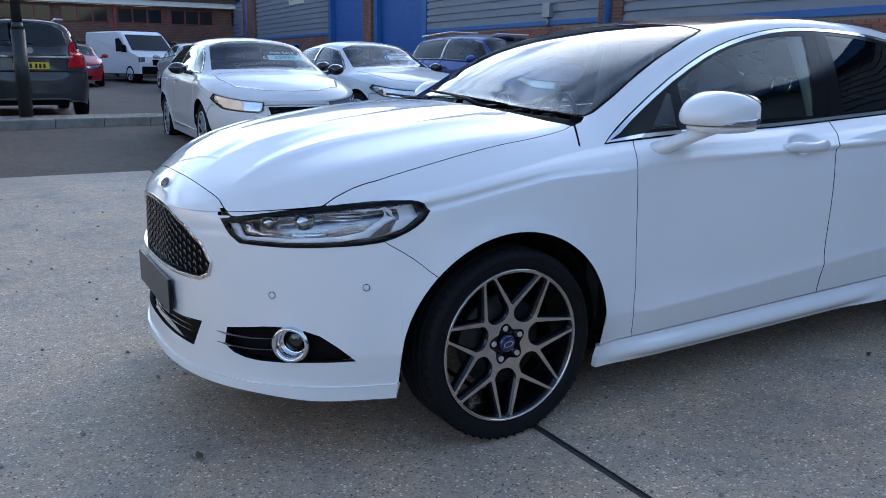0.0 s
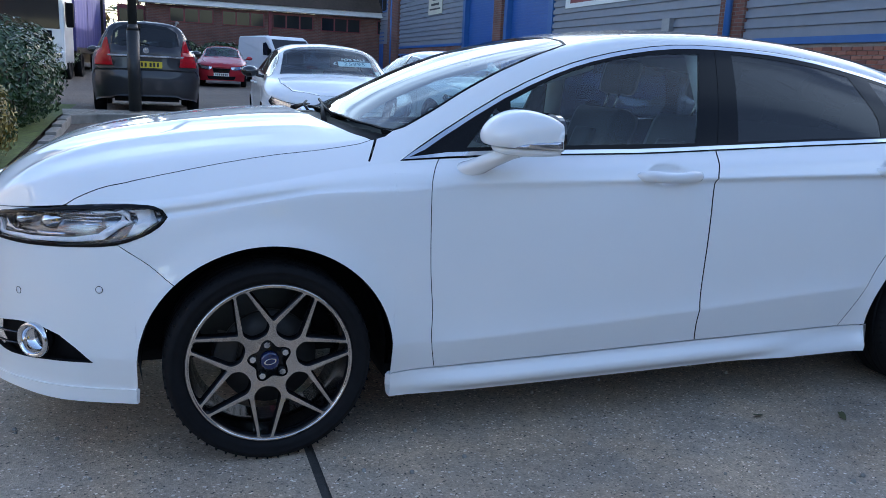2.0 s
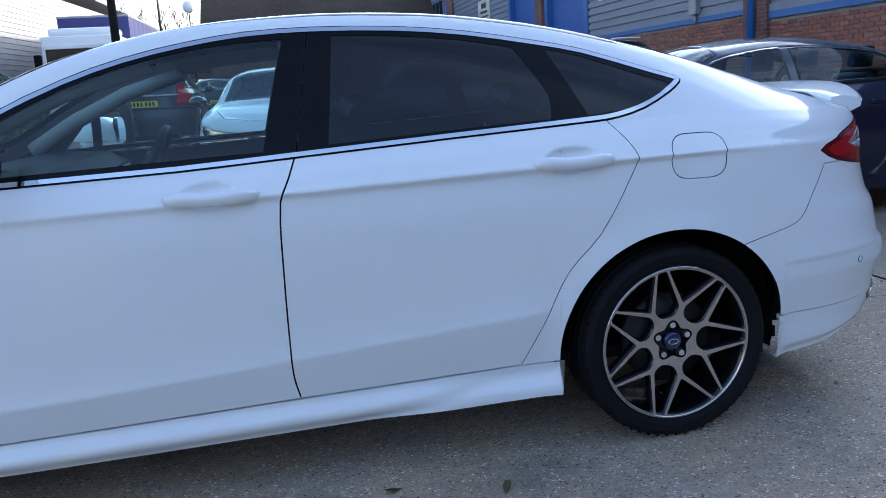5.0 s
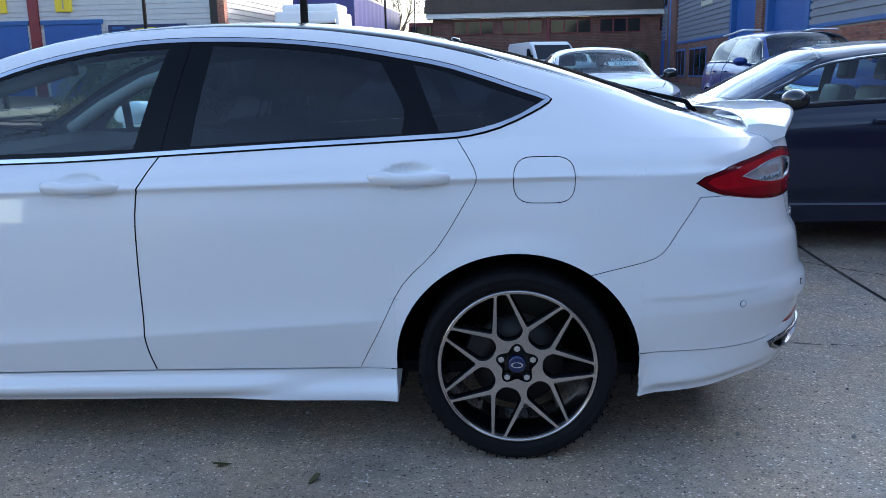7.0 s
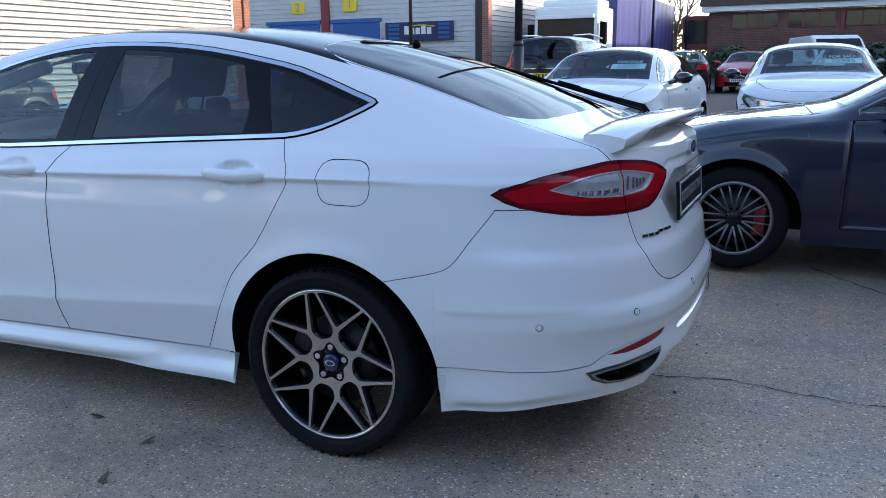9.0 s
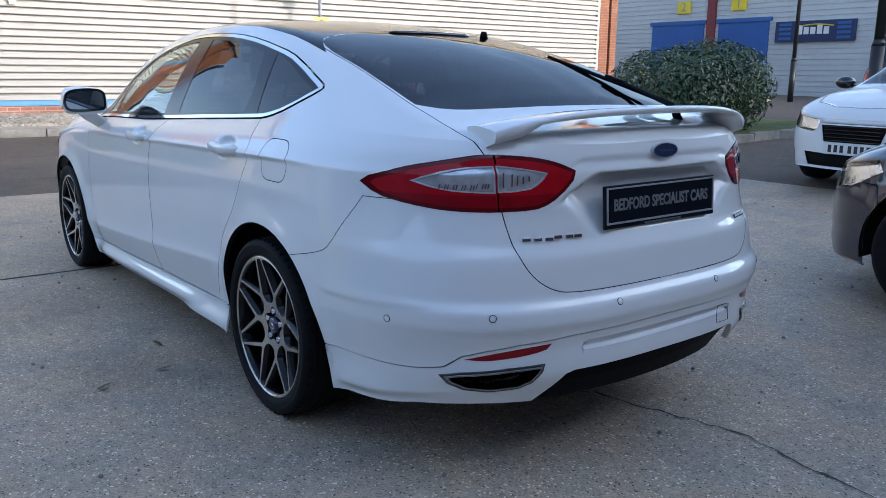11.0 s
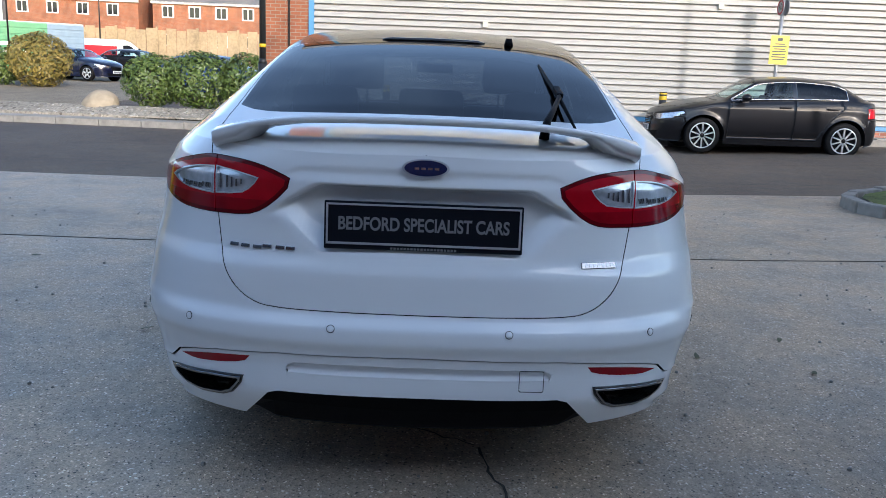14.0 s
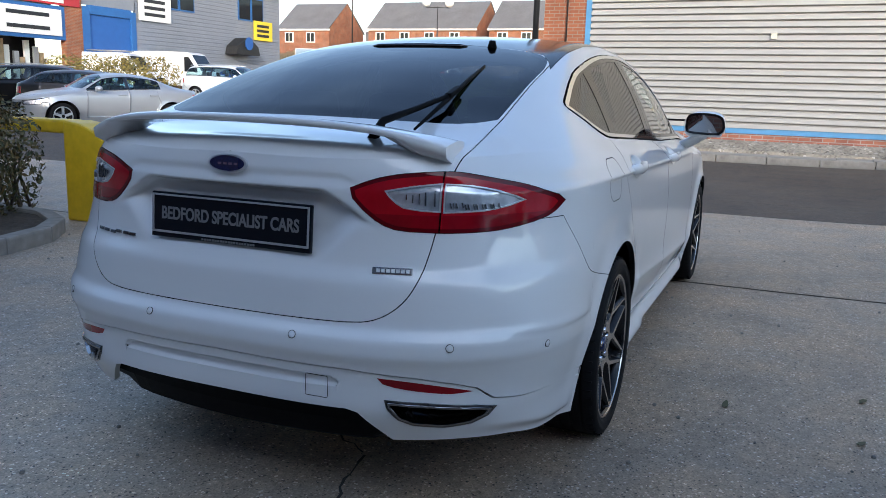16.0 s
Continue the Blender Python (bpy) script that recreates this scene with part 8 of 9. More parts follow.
def parked_car(name, label, g, body_mat, at, heading, style="five", glass_mat=GLASS_CLEAR, wheel_r=0.327, tail=True, lamps=True, plate=None, price=None, chrome_dlo=False, mirror_mat=None, doors=2, roof_mat=None, big_tail=False, rails=False):
    """A car at the front axle's place on the ground, its nose towards the heading (degrees from +x)."""
    wb, fo, ro, h, w, belt, scuttle, s0, s1, r1, t0, tz, nose, k = g["spec"]
    car = thing(name, label, "car", at=pose(at[0], at[1], level(*at) if len(at) < 3 else at[2], 0, 0, heading - 180))
    src = skin(g, cols=(16, 0.06, 16), rows=(22, 10, 12))
    e = wb + ro
    W2 = [body_mat, GAP]

    def pair(nm, bm, mats, label_=""):
        other = mirrored(bm)
        return part(nm, bm, mats, car, label_), part(nm, other, mats, car, label_)

    zb, zR, yR = g["zb"], g["zR"], g["yR"]
    front, rear = (lambda c, n: c.x < -0.25), (lambda c, n: c.x > wb + 0.25)
    yr = lambda x: float(yR(x))
    screen = carve(src, [(s0 + 0.04, -0.05), (s0 + 0.06, 0.35), (s0 + 0.14, yr(s0) * 0.93), (s1 - 0.06, yr(s1) * 0.93), (s1 - 0.01, 0.3), (s1, -0.05)], "top", lambda c, n: n.z > 0.2 and c.x < s1 + 0.2)
    rt, rb = r1 + 0.04, t0 - 0.03
    back = carve(src, [(rt, -0.05), (rt + 0.01, 0.35), (rt + 0.05, yr(r1) * 0.88), (rb - 0.04, yr(t0) * 0.88), (rb, 0.4), (rb + 0.01, -0.05)], "top", lambda c, n: n.z > 0.05 and c.x > r1 - 0.2)
    xs = np.linspace(s0 + 0.21, r1 + (t0 - r1) * 0.30, 14)
    lo = [(float(x), float(zb(x)) + 0.025) for x in xs]
    hi = [(float(x), float(zR(x)) - 0.045) for x in xs[::-1] if float(zR(x)) - 0.045 > float(zb(x)) + 0.05]
    dlo = lo + hi
    up = lambda c, n: c.z > belt - 0.15
    xb = s0 + 0.30 + (r1 - s0) * 0.50
    f_win = carve(src, [p for p in inset(dlo, 0.016) if p[0] < xb - 0.05][:99] and ([p for p in inset(lo + hi, 0.016) if p[0] <= xb - 0.04 and p[1] < belt + 0.2 and p in inset(lo + hi, 0.016)[:14]] + [(xb - 0.045, float(zb(xb)) + 0.045), (xb - 0.045, float(zR(xb)) - 0.065)] + [p for p in inset(lo + hi, 0.016)[14:] if p[0] <= xb - 0.06]), "side", up)
    r_win = carve(src, [(xb + 0.045, float(zb(xb)) + 0.045)] + [p for p in inset(lo + hi, 0.016)[:14] if p[0] > xb + 0.06] + [p for p in inset(lo + hi, 0.016)[14:] if p[0] > xb + 0.06] + [(xb + 0.045, float(zR(xb)) - 0.065)], "side", up)
    surround = carve(src, dlo, "side", up)
    head = carve(src, [(-fo + 0.06, nose - 0.13), (-fo + 0.02, nose - 0.02), (-fo + 0.20, nose + 0.02), (-fo + 0.48, nose + 0.075), (-fo + 0.52, nose + 0.02), (-fo + 0.30, nose - 0.09)], "side", lambda c, n: c.x < -0.25 and abs(c.y) > 0.36 * k)
    tz1 = min(tz, belt) + 0.0
    t_out = [(0.95 * k, tz1 - 0.24), (0.95 * k, tz1 - 0.05), (0.52 * k, tz1 - 0.06), (0.50 * k, tz1 - 0.22)]
    if big_tail:
        t_out = [(0.99 * k, belt - 0.22), (0.99 * k, belt + 0.28), (0.63 * k, belt + 0.24), (0.55 * k, belt - 0.22)]
    tail_l = carve(src, t_out, "rear", lambda c, n: c.x > e - 0.34)
    gr = carve(src, [(-0.05, nose - 0.06), (0.33 * k, nose - 0.06), (0.28 * k, nose - 0.22), (-0.05, nose - 0.22)], "rear", front)
    low = carve(src, [(-0.05, 0.36), (0.52 * k, 0.37), (0.46 * k, 0.24), (-0.05, 0.24)], "rear", front)
    bonnet = carve(src, [(-fo + 0.14, -0.05), (-fo + 0.2, 0.3), (-fo + 0.40, 0.6 * k), (-0.1, 0.71 * k), (s0 - 0.04, 0.70 * k), (s0 - 0.10, 0.4), (s0 - 0.12, -0.05)], "top", lambda c, n: n.z > 0.25 and c.x < s0, gap=0.005)
    side = lambda c, n: abs(c.y) > 0.5 * k
    d_lo = lambda x: float(g["L"][1](x)) + 0.02
    x1 = s0 + 0.16
    f_door = carve(src, [(x1, d_lo(x1)), (xb, d_lo(xb)), (xb + 0.02, float(zb(xb)) + 0.02), (x1 + 0.02, float(zb(x1)) + 0.0)], "side", side, gap=0.003)
    doors_made = [f_door]
    if doors > 1:
        x2 = min(r1 + 0.15, wb - 0.06)
        doors_made.append(carve(src, [(xb, d_lo(xb)), (wb - 0.50, d_lo(wb - 0.5)), (wb - 0.30, 0.66), (x2, belt - 0.1), (x2 - 0.02, float(zb(x2)) + 0.02), (xb + 0.02, float(zb(xb)) + 0.02)], "side", side, gap=0.003))
    bump_f = carve(src, [(-2, 0), (-0.30, 0), (-0.30, 0.52), (-fo + 0.5, nose - 0.05), (-2, nose - 0.02)], "side", front, gap=0.004)
    bump_r = carve(src, [(9, 0), (wb + 0.30, 0), (wb + 0.30, 0.52), (e - 0.3, tz1 - 0.28), (9, tz1 - 0.30)], "side", rear, gap=0.004)
    for dm in doors_made:
        made = pair("door", hem(dm), W2)
        c = Vector((0, 0, 0))
        xs_ = [v.co.x for v in made[0].data.vertices]
        hx, hz = max(xs_) - 0.20, belt - 0.09
        for sgn, d in zip((-1, 1), made):
            bm = box(bmesh.new(), hx - 0.10, -0.02, hz - 0.014, hx + 0.10, 0.02, hz + 0.014, bevel=0.008)
            bmesh.ops.translate(bm, verts=bm.verts, vec=(0, sgn * (w + 0.006), 0))
            part("door_handle", bm, body_mat, d)
    part("body_shell", whole(hem(src, 0.02, cut=lambda q: all(v.co.z > 0.25 for v in q.verts))), W2, car)
    part("bonnet", whole(hem(bonnet)), W2, car)
    part("front_bumper", whole(hem(bump_f)), W2, car)
    part("rear_bumper", whole(hem(bump_r)), W2, car)
    part("windscreen", whole(screen), GLASS_CLEAR, car)
    part("rear_window", whole(back), glass_mat, car)
    pair("side_window", f_win, GLASS_CLEAR)
    pair("side_window", r_win, glass_mat)
    if chrome_dlo:
        frame_in = carve(surround, inset(dlo, 0.014), "side")
        pair("chrome_line", thicken(surround, 0.01, 0.003), CHROME)
        surround = frame_in
    pair("window_surround", thicken(surround, 0.01, 0.002), BLACK_GLOSS)
    cov = head.copy()
    for v in head.verts:
        v.co += Vector((0.02, 0.02, 0))
    h_l = pair("headlight", thicken(head, 0.01), LAMP_BOWL)
    oth = mirrored(cov)
    part("lamp_cover", cov, GLASS_LENS, h_l[0]), part("lamp_cover", oth, GLASS_LENS, h_l[1])
    pair("tail_lamp", thicken(tail_l, 0.015, 0.004), RED_LENS)
    for q in (gr, low):
        for v in q.verts:
            v.co.x += 0.02
    part("grille", whole(gr), BLACK_PLASTIC, car)
    part("lower_grille", whole(low), BLACK_PLASTIC, car)
    bm = bmesh.new()
    for i in range(5):
        z = nose - 0.21 + 0.034 * i
        box(bm, -fo + 0.004, -0.28 * k, z, -fo + 0.022, 0.28 * k, z + 0.008)
    part("grille_bars", bm, CHROME if chrome_dlo else BLACK_GLOSS, car)
    for x, zz, pm in ((-fo - 0.012, nose - 0.28, WHITE_TRIM), (e + 0.004, (0.62 if not big_tail else 0.86), YELLOW_SIGN)):
        bm = box(bmesh.new(), x - 0.006, -0.26, zz - 0.055, x + 0.006, 0.26, zz + 0.055, bevel=0.003)
        p = part("number_plate", bm, pm, car)
        s = -1 if x < 0 else 1
        for i in range(7):
            bm = box(bmesh.new(), x + s * 0.0065 - 0.001, -0.21 + i * 0.06 + (0.02 if i > 3 else 0), zz - 0.035, x + s * 0.0065 + 0.001, -0.175 + i * 0.06 + (0.02 if i > 3 else 0), zz + 0.035)
            part("plate_bar", bm, DARK_METAL, p)
    mx, mz = s0 + 0.42, belt + 0.03
    bm = bmesh.new()
    bmesh.ops.create_uvsphere(bm, u_segments=20, v_segments=12, radius=1, matrix=pose(mx, -w - 0.11, mz + 0.03) @ Matrix.Diagonal((0.09, 0.11, 0.07, 1)))
    rod(bm, (mx - 0.02, -w + 0.06, mz - 0.03), (mx, -w - 0.06, mz), 0.022)
    pair("door_mirror", smooth_all(bm), mirror_mat or body_mat)
    for x in (0, wb):
        for s in (-1, 1):
            plain_wheel(car, x, s * (w - 0.105), wheel_r, style, s)
        bm = lathe(bmesh.new(), [(0.395, -w + 0.03), (0.395, -w + 0.35), (0.2, -w + 0.36)], 24, 0, -12, 192)
        bmesh.ops.transform(bm, matrix=pose(x, 0, HUB_Z), verts=bm.verts)
        pair("arch_liner", bm, TRIM)
    # cabin
    part("underbody", box(bmesh.new(), -fo + 0.25, -w + 0.36, 0.22, e - 0.25, w - 0.36, 0.30), TRIM, car)
    part("cabin_floor", box(bmesh.new(), 0.45, -w + 0.10, 0.28, wb - 0.42, w - 0.10, 0.34), TRIM, car)
    part("dashboard", box(bmesh.new(), s0 + 0.05, -0.68 * k, 0.5, s0 + 0.62, 0.68 * k, belt - 0.01, bevel=0.05), TRIM, car)
    part("parcel_shelf", box(bmesh.new(), min(r1 + 0.1, wb + 0.1), -0.6 * k, belt - 0.12, t0 - 0.05 if t0 > r1 + 0.2 else r1 + 0.15, 0.6 * k, belt - 0.08), TRIM, car)
    for x in (s0 + 1.05, s0 + 1.95):
        for y in (-0.36, 0.36):
            bm = box(bmesh.new(), -0.06, -0.23, 0, 0.06, 0.23, 0.62, bevel=0.05, m=pose(x, y, 0.50, 0, 16, 0))
            box(bm, -0.04, -0.12, 0, 0.04, 0.12, 0.17, bevel=0.03, m=pose(x + 0.20, y, 1.14, 0, 10, 0))
            box(bm, -0.50, -0.23, 0.40, 0.05, 0.23, 0.52, bevel=0.04, m=pose(x, y, 0))
            part("seat", smooth_all(bm), LEATHER, car)
    if rails:
        bm = bmesh.new()
        tube(bm, [(s1 + 0.15, -yr(s1) * 0.93, h - 0.02), (0.5 * (s1 + r1), -yr(r1) * 0.95, h + 0.03), (r1, -yr(r1) * 0.93, h - 0.03)], 0.016, 6)
        pair("roof_rail", bm, SILVER)
    if price:
        # a price notice behind the screen, facing out
        xm = s0 + 0.62 * (s1 - s0)
        zm = float(g["zt"](xm)) - 0.075
        a = math.atan2(float(g["zt"](xm + 0.1)) - float(g["zt"](xm - 0.1)), 0.2)
        u, v_ = Vector((0, -1, 0)), Vector((math.cos(a), 0, math.sin(a)))
        n = u.cross(v_)
        m = Matrix(((u.x, v_.x, n.x, xm), (u.y, v_.y, n.y, -0.30), (u.z, v_.z, n.z, zm), (0, 0, 0, 1)))
        bm = bmesh.new()
        flat_shape(bm, [(-0.19, -0.075), (0.24, -0.075), (0.24, 0.045), (-0.19, 0.045)], m, 0.004)
        card = part("price_card", bm, PAPER, car, "pale price notice inside windscreen")
        letters(price, 0.115, m @ pose(0.025, -0.018, 0.002), NOTICE_INK, card, 0.0005)
        letters("FOR SALE", 0.075, m @ pose(0.02, 0.09, 0.002), PAPER, card, 0.001)
        letters("£", 0.10, m @ pose(-0.235, -0.018, 0.002), PAPER, card, 0.001)
    return car


PAPER = mat("notice_paper", (0.75, 0.80, 0.80), 0.5, vary=0.03, scale=9)
NOTICE_INK = mat("notice_ink", (0.12, 0.22, 0.25), 0.5)
HATCH = guides(2.65, 0.88, 0.82, 1.45, 0.90, 0.98, 1.02, 0.28, 1.02, 2.60, 3.20, 1.08)
SALOON = guides(2.81, 0.80, 0.98, 1.42, 0.905, 0.95, 1.00, 0.42, 1.14, 2.30, 3.12, 1.08)
COUPE = guides(2.86, 0.84, 1.05, 1.43, 0.945, 0.97, 1.02, 0.44, 1.20, 2.35, 3.18, 1.10)
MPV = guides(2.70, 0.92, 0.85, 1.64, 0.90, 1.05, 1.12, -0.05, 0.75, 3.20, 3.44, 1.12, 0.74)
ESTATE = guides(2.90, 0.86, 0.95, 1.62, 0.94, 1.06, 1.12, 0.40, 1.15, 3.35, 3.68, 1.15, 0.76)
COMPACT = guides(2.57, 0.86, 0.75, 1.46, 0.90, 0.98, 1.02, 0.28, 1.02, 2.40, 3.08, 1.06)
SMALL = guides(2.54, 0.80, 0.63, 1.46, 0.87, 0.97, 1.02, 0.15, 0.88, 2.55, 2.98, 1.08)

parked_car("hatchback_car", "white five-door hatchback for sale with black mirrors", HATCH, P_WHITE, (1.72, 6.55), -93, "ten", GLASS_TINT, price="25995", mirror_mat=BLACK_GLOSS)
parked_car("saloon_car", "silver-white saloon for sale with black mirrors", SALOON, P_WHITE, (4.25, 7.9), -86, "five", price="22995", mirror_mat=BLACK_GLOSS)
parked_car("saloon_car", "dark blue sports saloon with wide arches and red calipers", COUPE, P_BLUE, (3.86, 3.17), 179, "multi", mirror_mat=BLACK_GLOSS)
parked_car("estate_car", "bright blue estate car with silver roof rails", ESTATE, P_MIDBLUE, (7.5, 8.9), -88, "five", GLASS_TINT, price="33995", rails=True)
parked_car("people_carrier", "dark grey people carrier parked tail to the yard", MPV, P_GREY, (-0.62, 15.4), 91, "five", GLASS_TINT, big_tail=True, rails=True)
mpv = [ob for ob in bpy.data.objects if ob.name.startswith("people_carrier")][0]
end_x = 2.70 + 0.85
part("tailgate_strip", box(bmesh.new(), end_x - 0.02, -0.62, 0.985, end_x + 0.006, 0.62, 1.015, bevel=0.004), CHROME, mpv)
part("badge", cyl(bmesh.new(), 0.052, 0.052, 0.012, pose(end_x - 0.03, 0, 1.10, 0, 90, 0), 24), CHROME, mpv)
part("rear_wiper", tube(bmesh.new(), [(end_x - 0.05, 0.05, 1.19), (end_x - 0.09, -0.15, 1.24), (end_x - 0.10, -0.38, 1.25)], [0.012, 0.009, 0.005], 6), BLACK_PLASTIC, mpv)
parked_car("hatchback_car", "red small hatchback facing the yard", SMALL, P_RED, (1.75, 27.6), -95, "five")
parked_car("hatchback_car", "silver small hatchback seen from behind", SMALL, P_SILVER, (4.9, 25.5), 88, "five")
parked_car("hatchback_car", "black hatchback parked near the hedge", HATCH, P_BLACK, (-0.4, 29.5), 95, "five")
parked_car("hatchback_car", "black hatchback parked at the kerb with chrome window line", COMPACT, P_BLACK, (-9.83, 4.98), -90 - math.degrees(SK), "ten", GLASS_TINT, chrome_dlo=True)
# car park across the street
parked_car("saloon_car", "silver saloon parked in the sunny car park", SALOON, P_SILVER, (-9.3, -15.6), -22, "five")
parked_car("estate_car", "black estate car beside the silver saloon", ESTATE, P_BLACK, (-13.6, -24.2), -60, "five", GLASS_TINT, rails=True)
parked_car("hatchback_car", "dark hatchback parked behind the silver saloon", HATCH, P_GREY, (-13.2, -16.2), 118, "five")
parked_car("hatchback_car", "dark blue hatchback in the far car park", HATCH, P_MIDBLUE, (-38.5, -29.5), 100, "five")
parked_car("estate_car", "white estate car parked in the sunny car park", ESTATE, P_WHITE, (-24.4, -19.8), 95, "five", rails=True)
parked_car("hatchback_car", "blue hatchback behind the laurel hedge", HATCH, P_MIDBLUE, (-22.0, -6.2), 75, "five")
parked_car("hatchback_car", "dark blue hatchback near the timber fence", HATCH, P_BLUE, (-31.3, -15.2), 70, "five")
parked_car("hatchback_car", "black hatchback near the timber fence", HATCH, P_BLACK, (-36.5, -14.4), 70, "five")


def panel_van(label, at, heading, length, h, side_mat=None, rack=False):
    """A van: box body with a sloping nose."""
    v = thing("van", label, "van", at=pose(at[0], at[1], level(*at), 0, 0, heading - 180))
    w = 0.95
    prof = [(-0.85, 0.35), (-0.88, 0.75), (-0.80, 0.98), (-0.10, 1.18), (0.62, h - 0.12), (0.95, h), (length - 0.95, h), (length - 0.88, h - 0.1), (length - 0.85, 0.35)]
    bm = bmesh.new()
    rows = []
    for y, inn in ((-w, 0.05), (-w + 0.06, 0.0), (w - 0.06, 0.0), (w, 0.05)):
        rows.append([bm.verts.new((x + (inn if x < 0 else (-inn if x > length - 1 else 0)), y * (0.93 if z > h - 0.2 else 1), z - (inn if z > h - 0.2 else 0))) for x, z in prof])
    for p, q in zip(rows, rows[1:]):
        for j in range(len(prof)):
            bm.faces.new((p[j], p[(j + 1) % len(prof)], q[(j + 1) % len(prof)], q[j]))
    bm.faces.new(rows[0][::-1]), bm.faces.new(rows[-1])
    bmesh.ops.recalc_face_normals(bm, faces=bm.faces)
    part("body", bm, P_WHITE, v)
    a, b = Vector((-0.10, 0, 1.18)), Vector((0.62, 0, h - 0.12))
    n = Vector((-(b - a).z, 0, (b - a).x)).normalized()
    bm = bmesh.new()
    vs = [bm.verts.new(a.lerp(b, t) + n * 0.012 + Vector((0, y, 0))) for t, y in ((0.06, -0.84), (0.06, 0.84), (0.95, 0.78), (0.95, -0.78))]
    bm.faces.new(vs)
    part("windscreen", bm, WINDOW_DARK, v)
    for s in (-1, 1):
        bm = bmesh.new()
        bm.faces.new([bm.verts.new((x, s * 0.957, z)) for x, z in ((0.10, 1.18), (1.0, 1.18), (1.0, h - 0.30), (0.70, h - 0.28))])
        part("side_window", bm, WINDOW_DARK, v)
        part("headlight", box(bmesh.new(), -0.87, s * 0.86 - 0.1, 0.76, -0.72, s * 0.86 + 0.1, 0.98, bevel=0.03), LAMP_BOWL, v)
        part("door_mirror", box(bmesh.new(), 0.12, s * 1.06 - 0.08, 1.15, 0.24, s * 1.06 + 0.08, 1.42, bevel=0.03), BLACK_PLASTIC, v)
        part("rear_lamp", box(bmesh.new(), length - 0.86, s * 0.90 - 0.05, 0.8, length - 0.83, s * 0.90 + 0.05, 1.3, bevel=0.01), RED_LENS, v)
        for x in (0.0, length - 1.75):
            plain_wheel(v, x, s * 0.86, 0.327, "five", s)
    part("bumper", box(bmesh.new(), -0.92, -0.9, 0.33, -0.75, 0.9, 0.62, bevel=0.04), BLACK_PLASTIC, v)
    part("grille", box(bmesh.new(), -0.90, -0.45, 0.66, -0.82, 0.45, 0.88, bevel=0.02), BLACK_PLASTIC, v)
    if side_mat:
        for s in (-1, 1):
            part("side_graphic", box(bmesh.new(), 1.3, s * 0.957 - 0.003, 0.8, length - 1.1, s * 0.957 + 0.003, 1.5), side_mat, v)
    if rack:
        bm = bmesh.new()
        for x in (1.2, 2.4, 3.6):
            rod(bm, (x, -0.85, h + 0.08), (x, 0.85, h + 0.08), 0.02)
        for y in (-0.5, 0.0, 0.5):
            rod(bm, (0.9, y, h + 0.12), (4.2, y, h + 0.12), 0.03)
        part("roof_rack", bm, GREY_METAL, v)
    return v


panel_van("white panel van facing the yard", (4.9, 31.0), -72, 4.6, 1.97)
panel_van("tall white panel van facing the street", (-35.2, -31.6), 100, 5.6, 2.35)
panel_van("small white van with coloured side graphics", (-40.0, -16.4), 110, 4.3, 1.85, P_RED)
panel_van("white panel van with roof rack at the trade units", (-31.5, -33.0), 108, 5.2, 2.2, rack=True)

# lorry with a blue curtain trailer
lorry = thing("lorry", "white tractor unit with dark blue curtain-sided trailer", "lorry", at=pose(-4.62, 27.4, level(-4, 28), 0, 0, -2))
bm = box(bmesh.new(), -1.24, 0, 0.55, 1.24, 2.2, 3.15, bevel=0.10)
cab_ = part("cab", bm, P_WHITE, lorry)
part("windscreen", box(bmesh.new(), -1.10, -0.02, 1.68, 1.10, 0.05, 2.72, bevel=0.01), WINDOW_DARK, cab_)
part("sun_visor", box(bmesh.new(), -1.12, -0.16, 2.70, 1.12, 0.02, 2.84, bevel=0.02), P_WHITE, cab_)
part("roof_deflector", box(bmesh.new(), -1.1, 0.5, 3.15, 1.1, 2.1, 3.45, bevel=0.12), P_WHITE, cab_)
part("grille", box(bmesh.new(), -0.85, -0.03, 1.05, 0.85, 0.05, 1.62, bevel=0.02), BLACK_PLASTIC, cab_)
for i in range(4):
    part("grille_bar", box(bmesh.new(), -0.82, -0.05, 1.12 + 0.13 * i, 0.82, -0.028, 1.16 + 0.13 * i), DARK_METAL, cab_)
part("name_plate", box(bmesh.new(), -0.28, -0.06, 1.46, 0.28, -0.031, 1.56), SILVER, cab_)
part("bumper", box(bmesh.new(), -1.24, -0.08, 0.35, 1.24, 0.3, 0.95, bevel=0.05), P_WHITE, cab_)
for s in (-1, 1):
    part("headlight", box(bmesh.new(), s * 0.95 - 0.2, -0.10, 0.72, s * 0.95 + 0.2, -0.02, 0.92, bevel=0.03), LAMP_BOWL, cab_)
    part("door_mirror", box(bmesh.new(), s * 1.42 - 0.12, 0.05, 1.75, s * 1.42 + 0.12, 0.22, 2.55, bevel=0.04), BLACK_PLASTIC, cab_)
    part("side_window", box(bmesh.new(), s * 1.235 - 0.012, 0.35, 1.85, s * 1.235 + 0.012, 1.3, 2.6, bevel=0.005), WINDOW_DARK, cab_)
    for y in (1.2, 4.5, 10.0, 11.3):
        w_ = lathe(bmesh.new(), [(0.0001, -0.12), (0.25, -0.12), (0.27, -0.15), (0.48, -0.15), (0.5, -0.12), (0.5, 0.12), (0.3, 0.14)], 32)
        bmesh.ops.transform(w_, matrix=pose(s * 1.08, y, 0.5, 0, 0, 90 if s > 0 else -90), verts=w_.verts)
        part("wheel", w_, RUBBER, lorry)
bm = bmesh.new()
n = 40
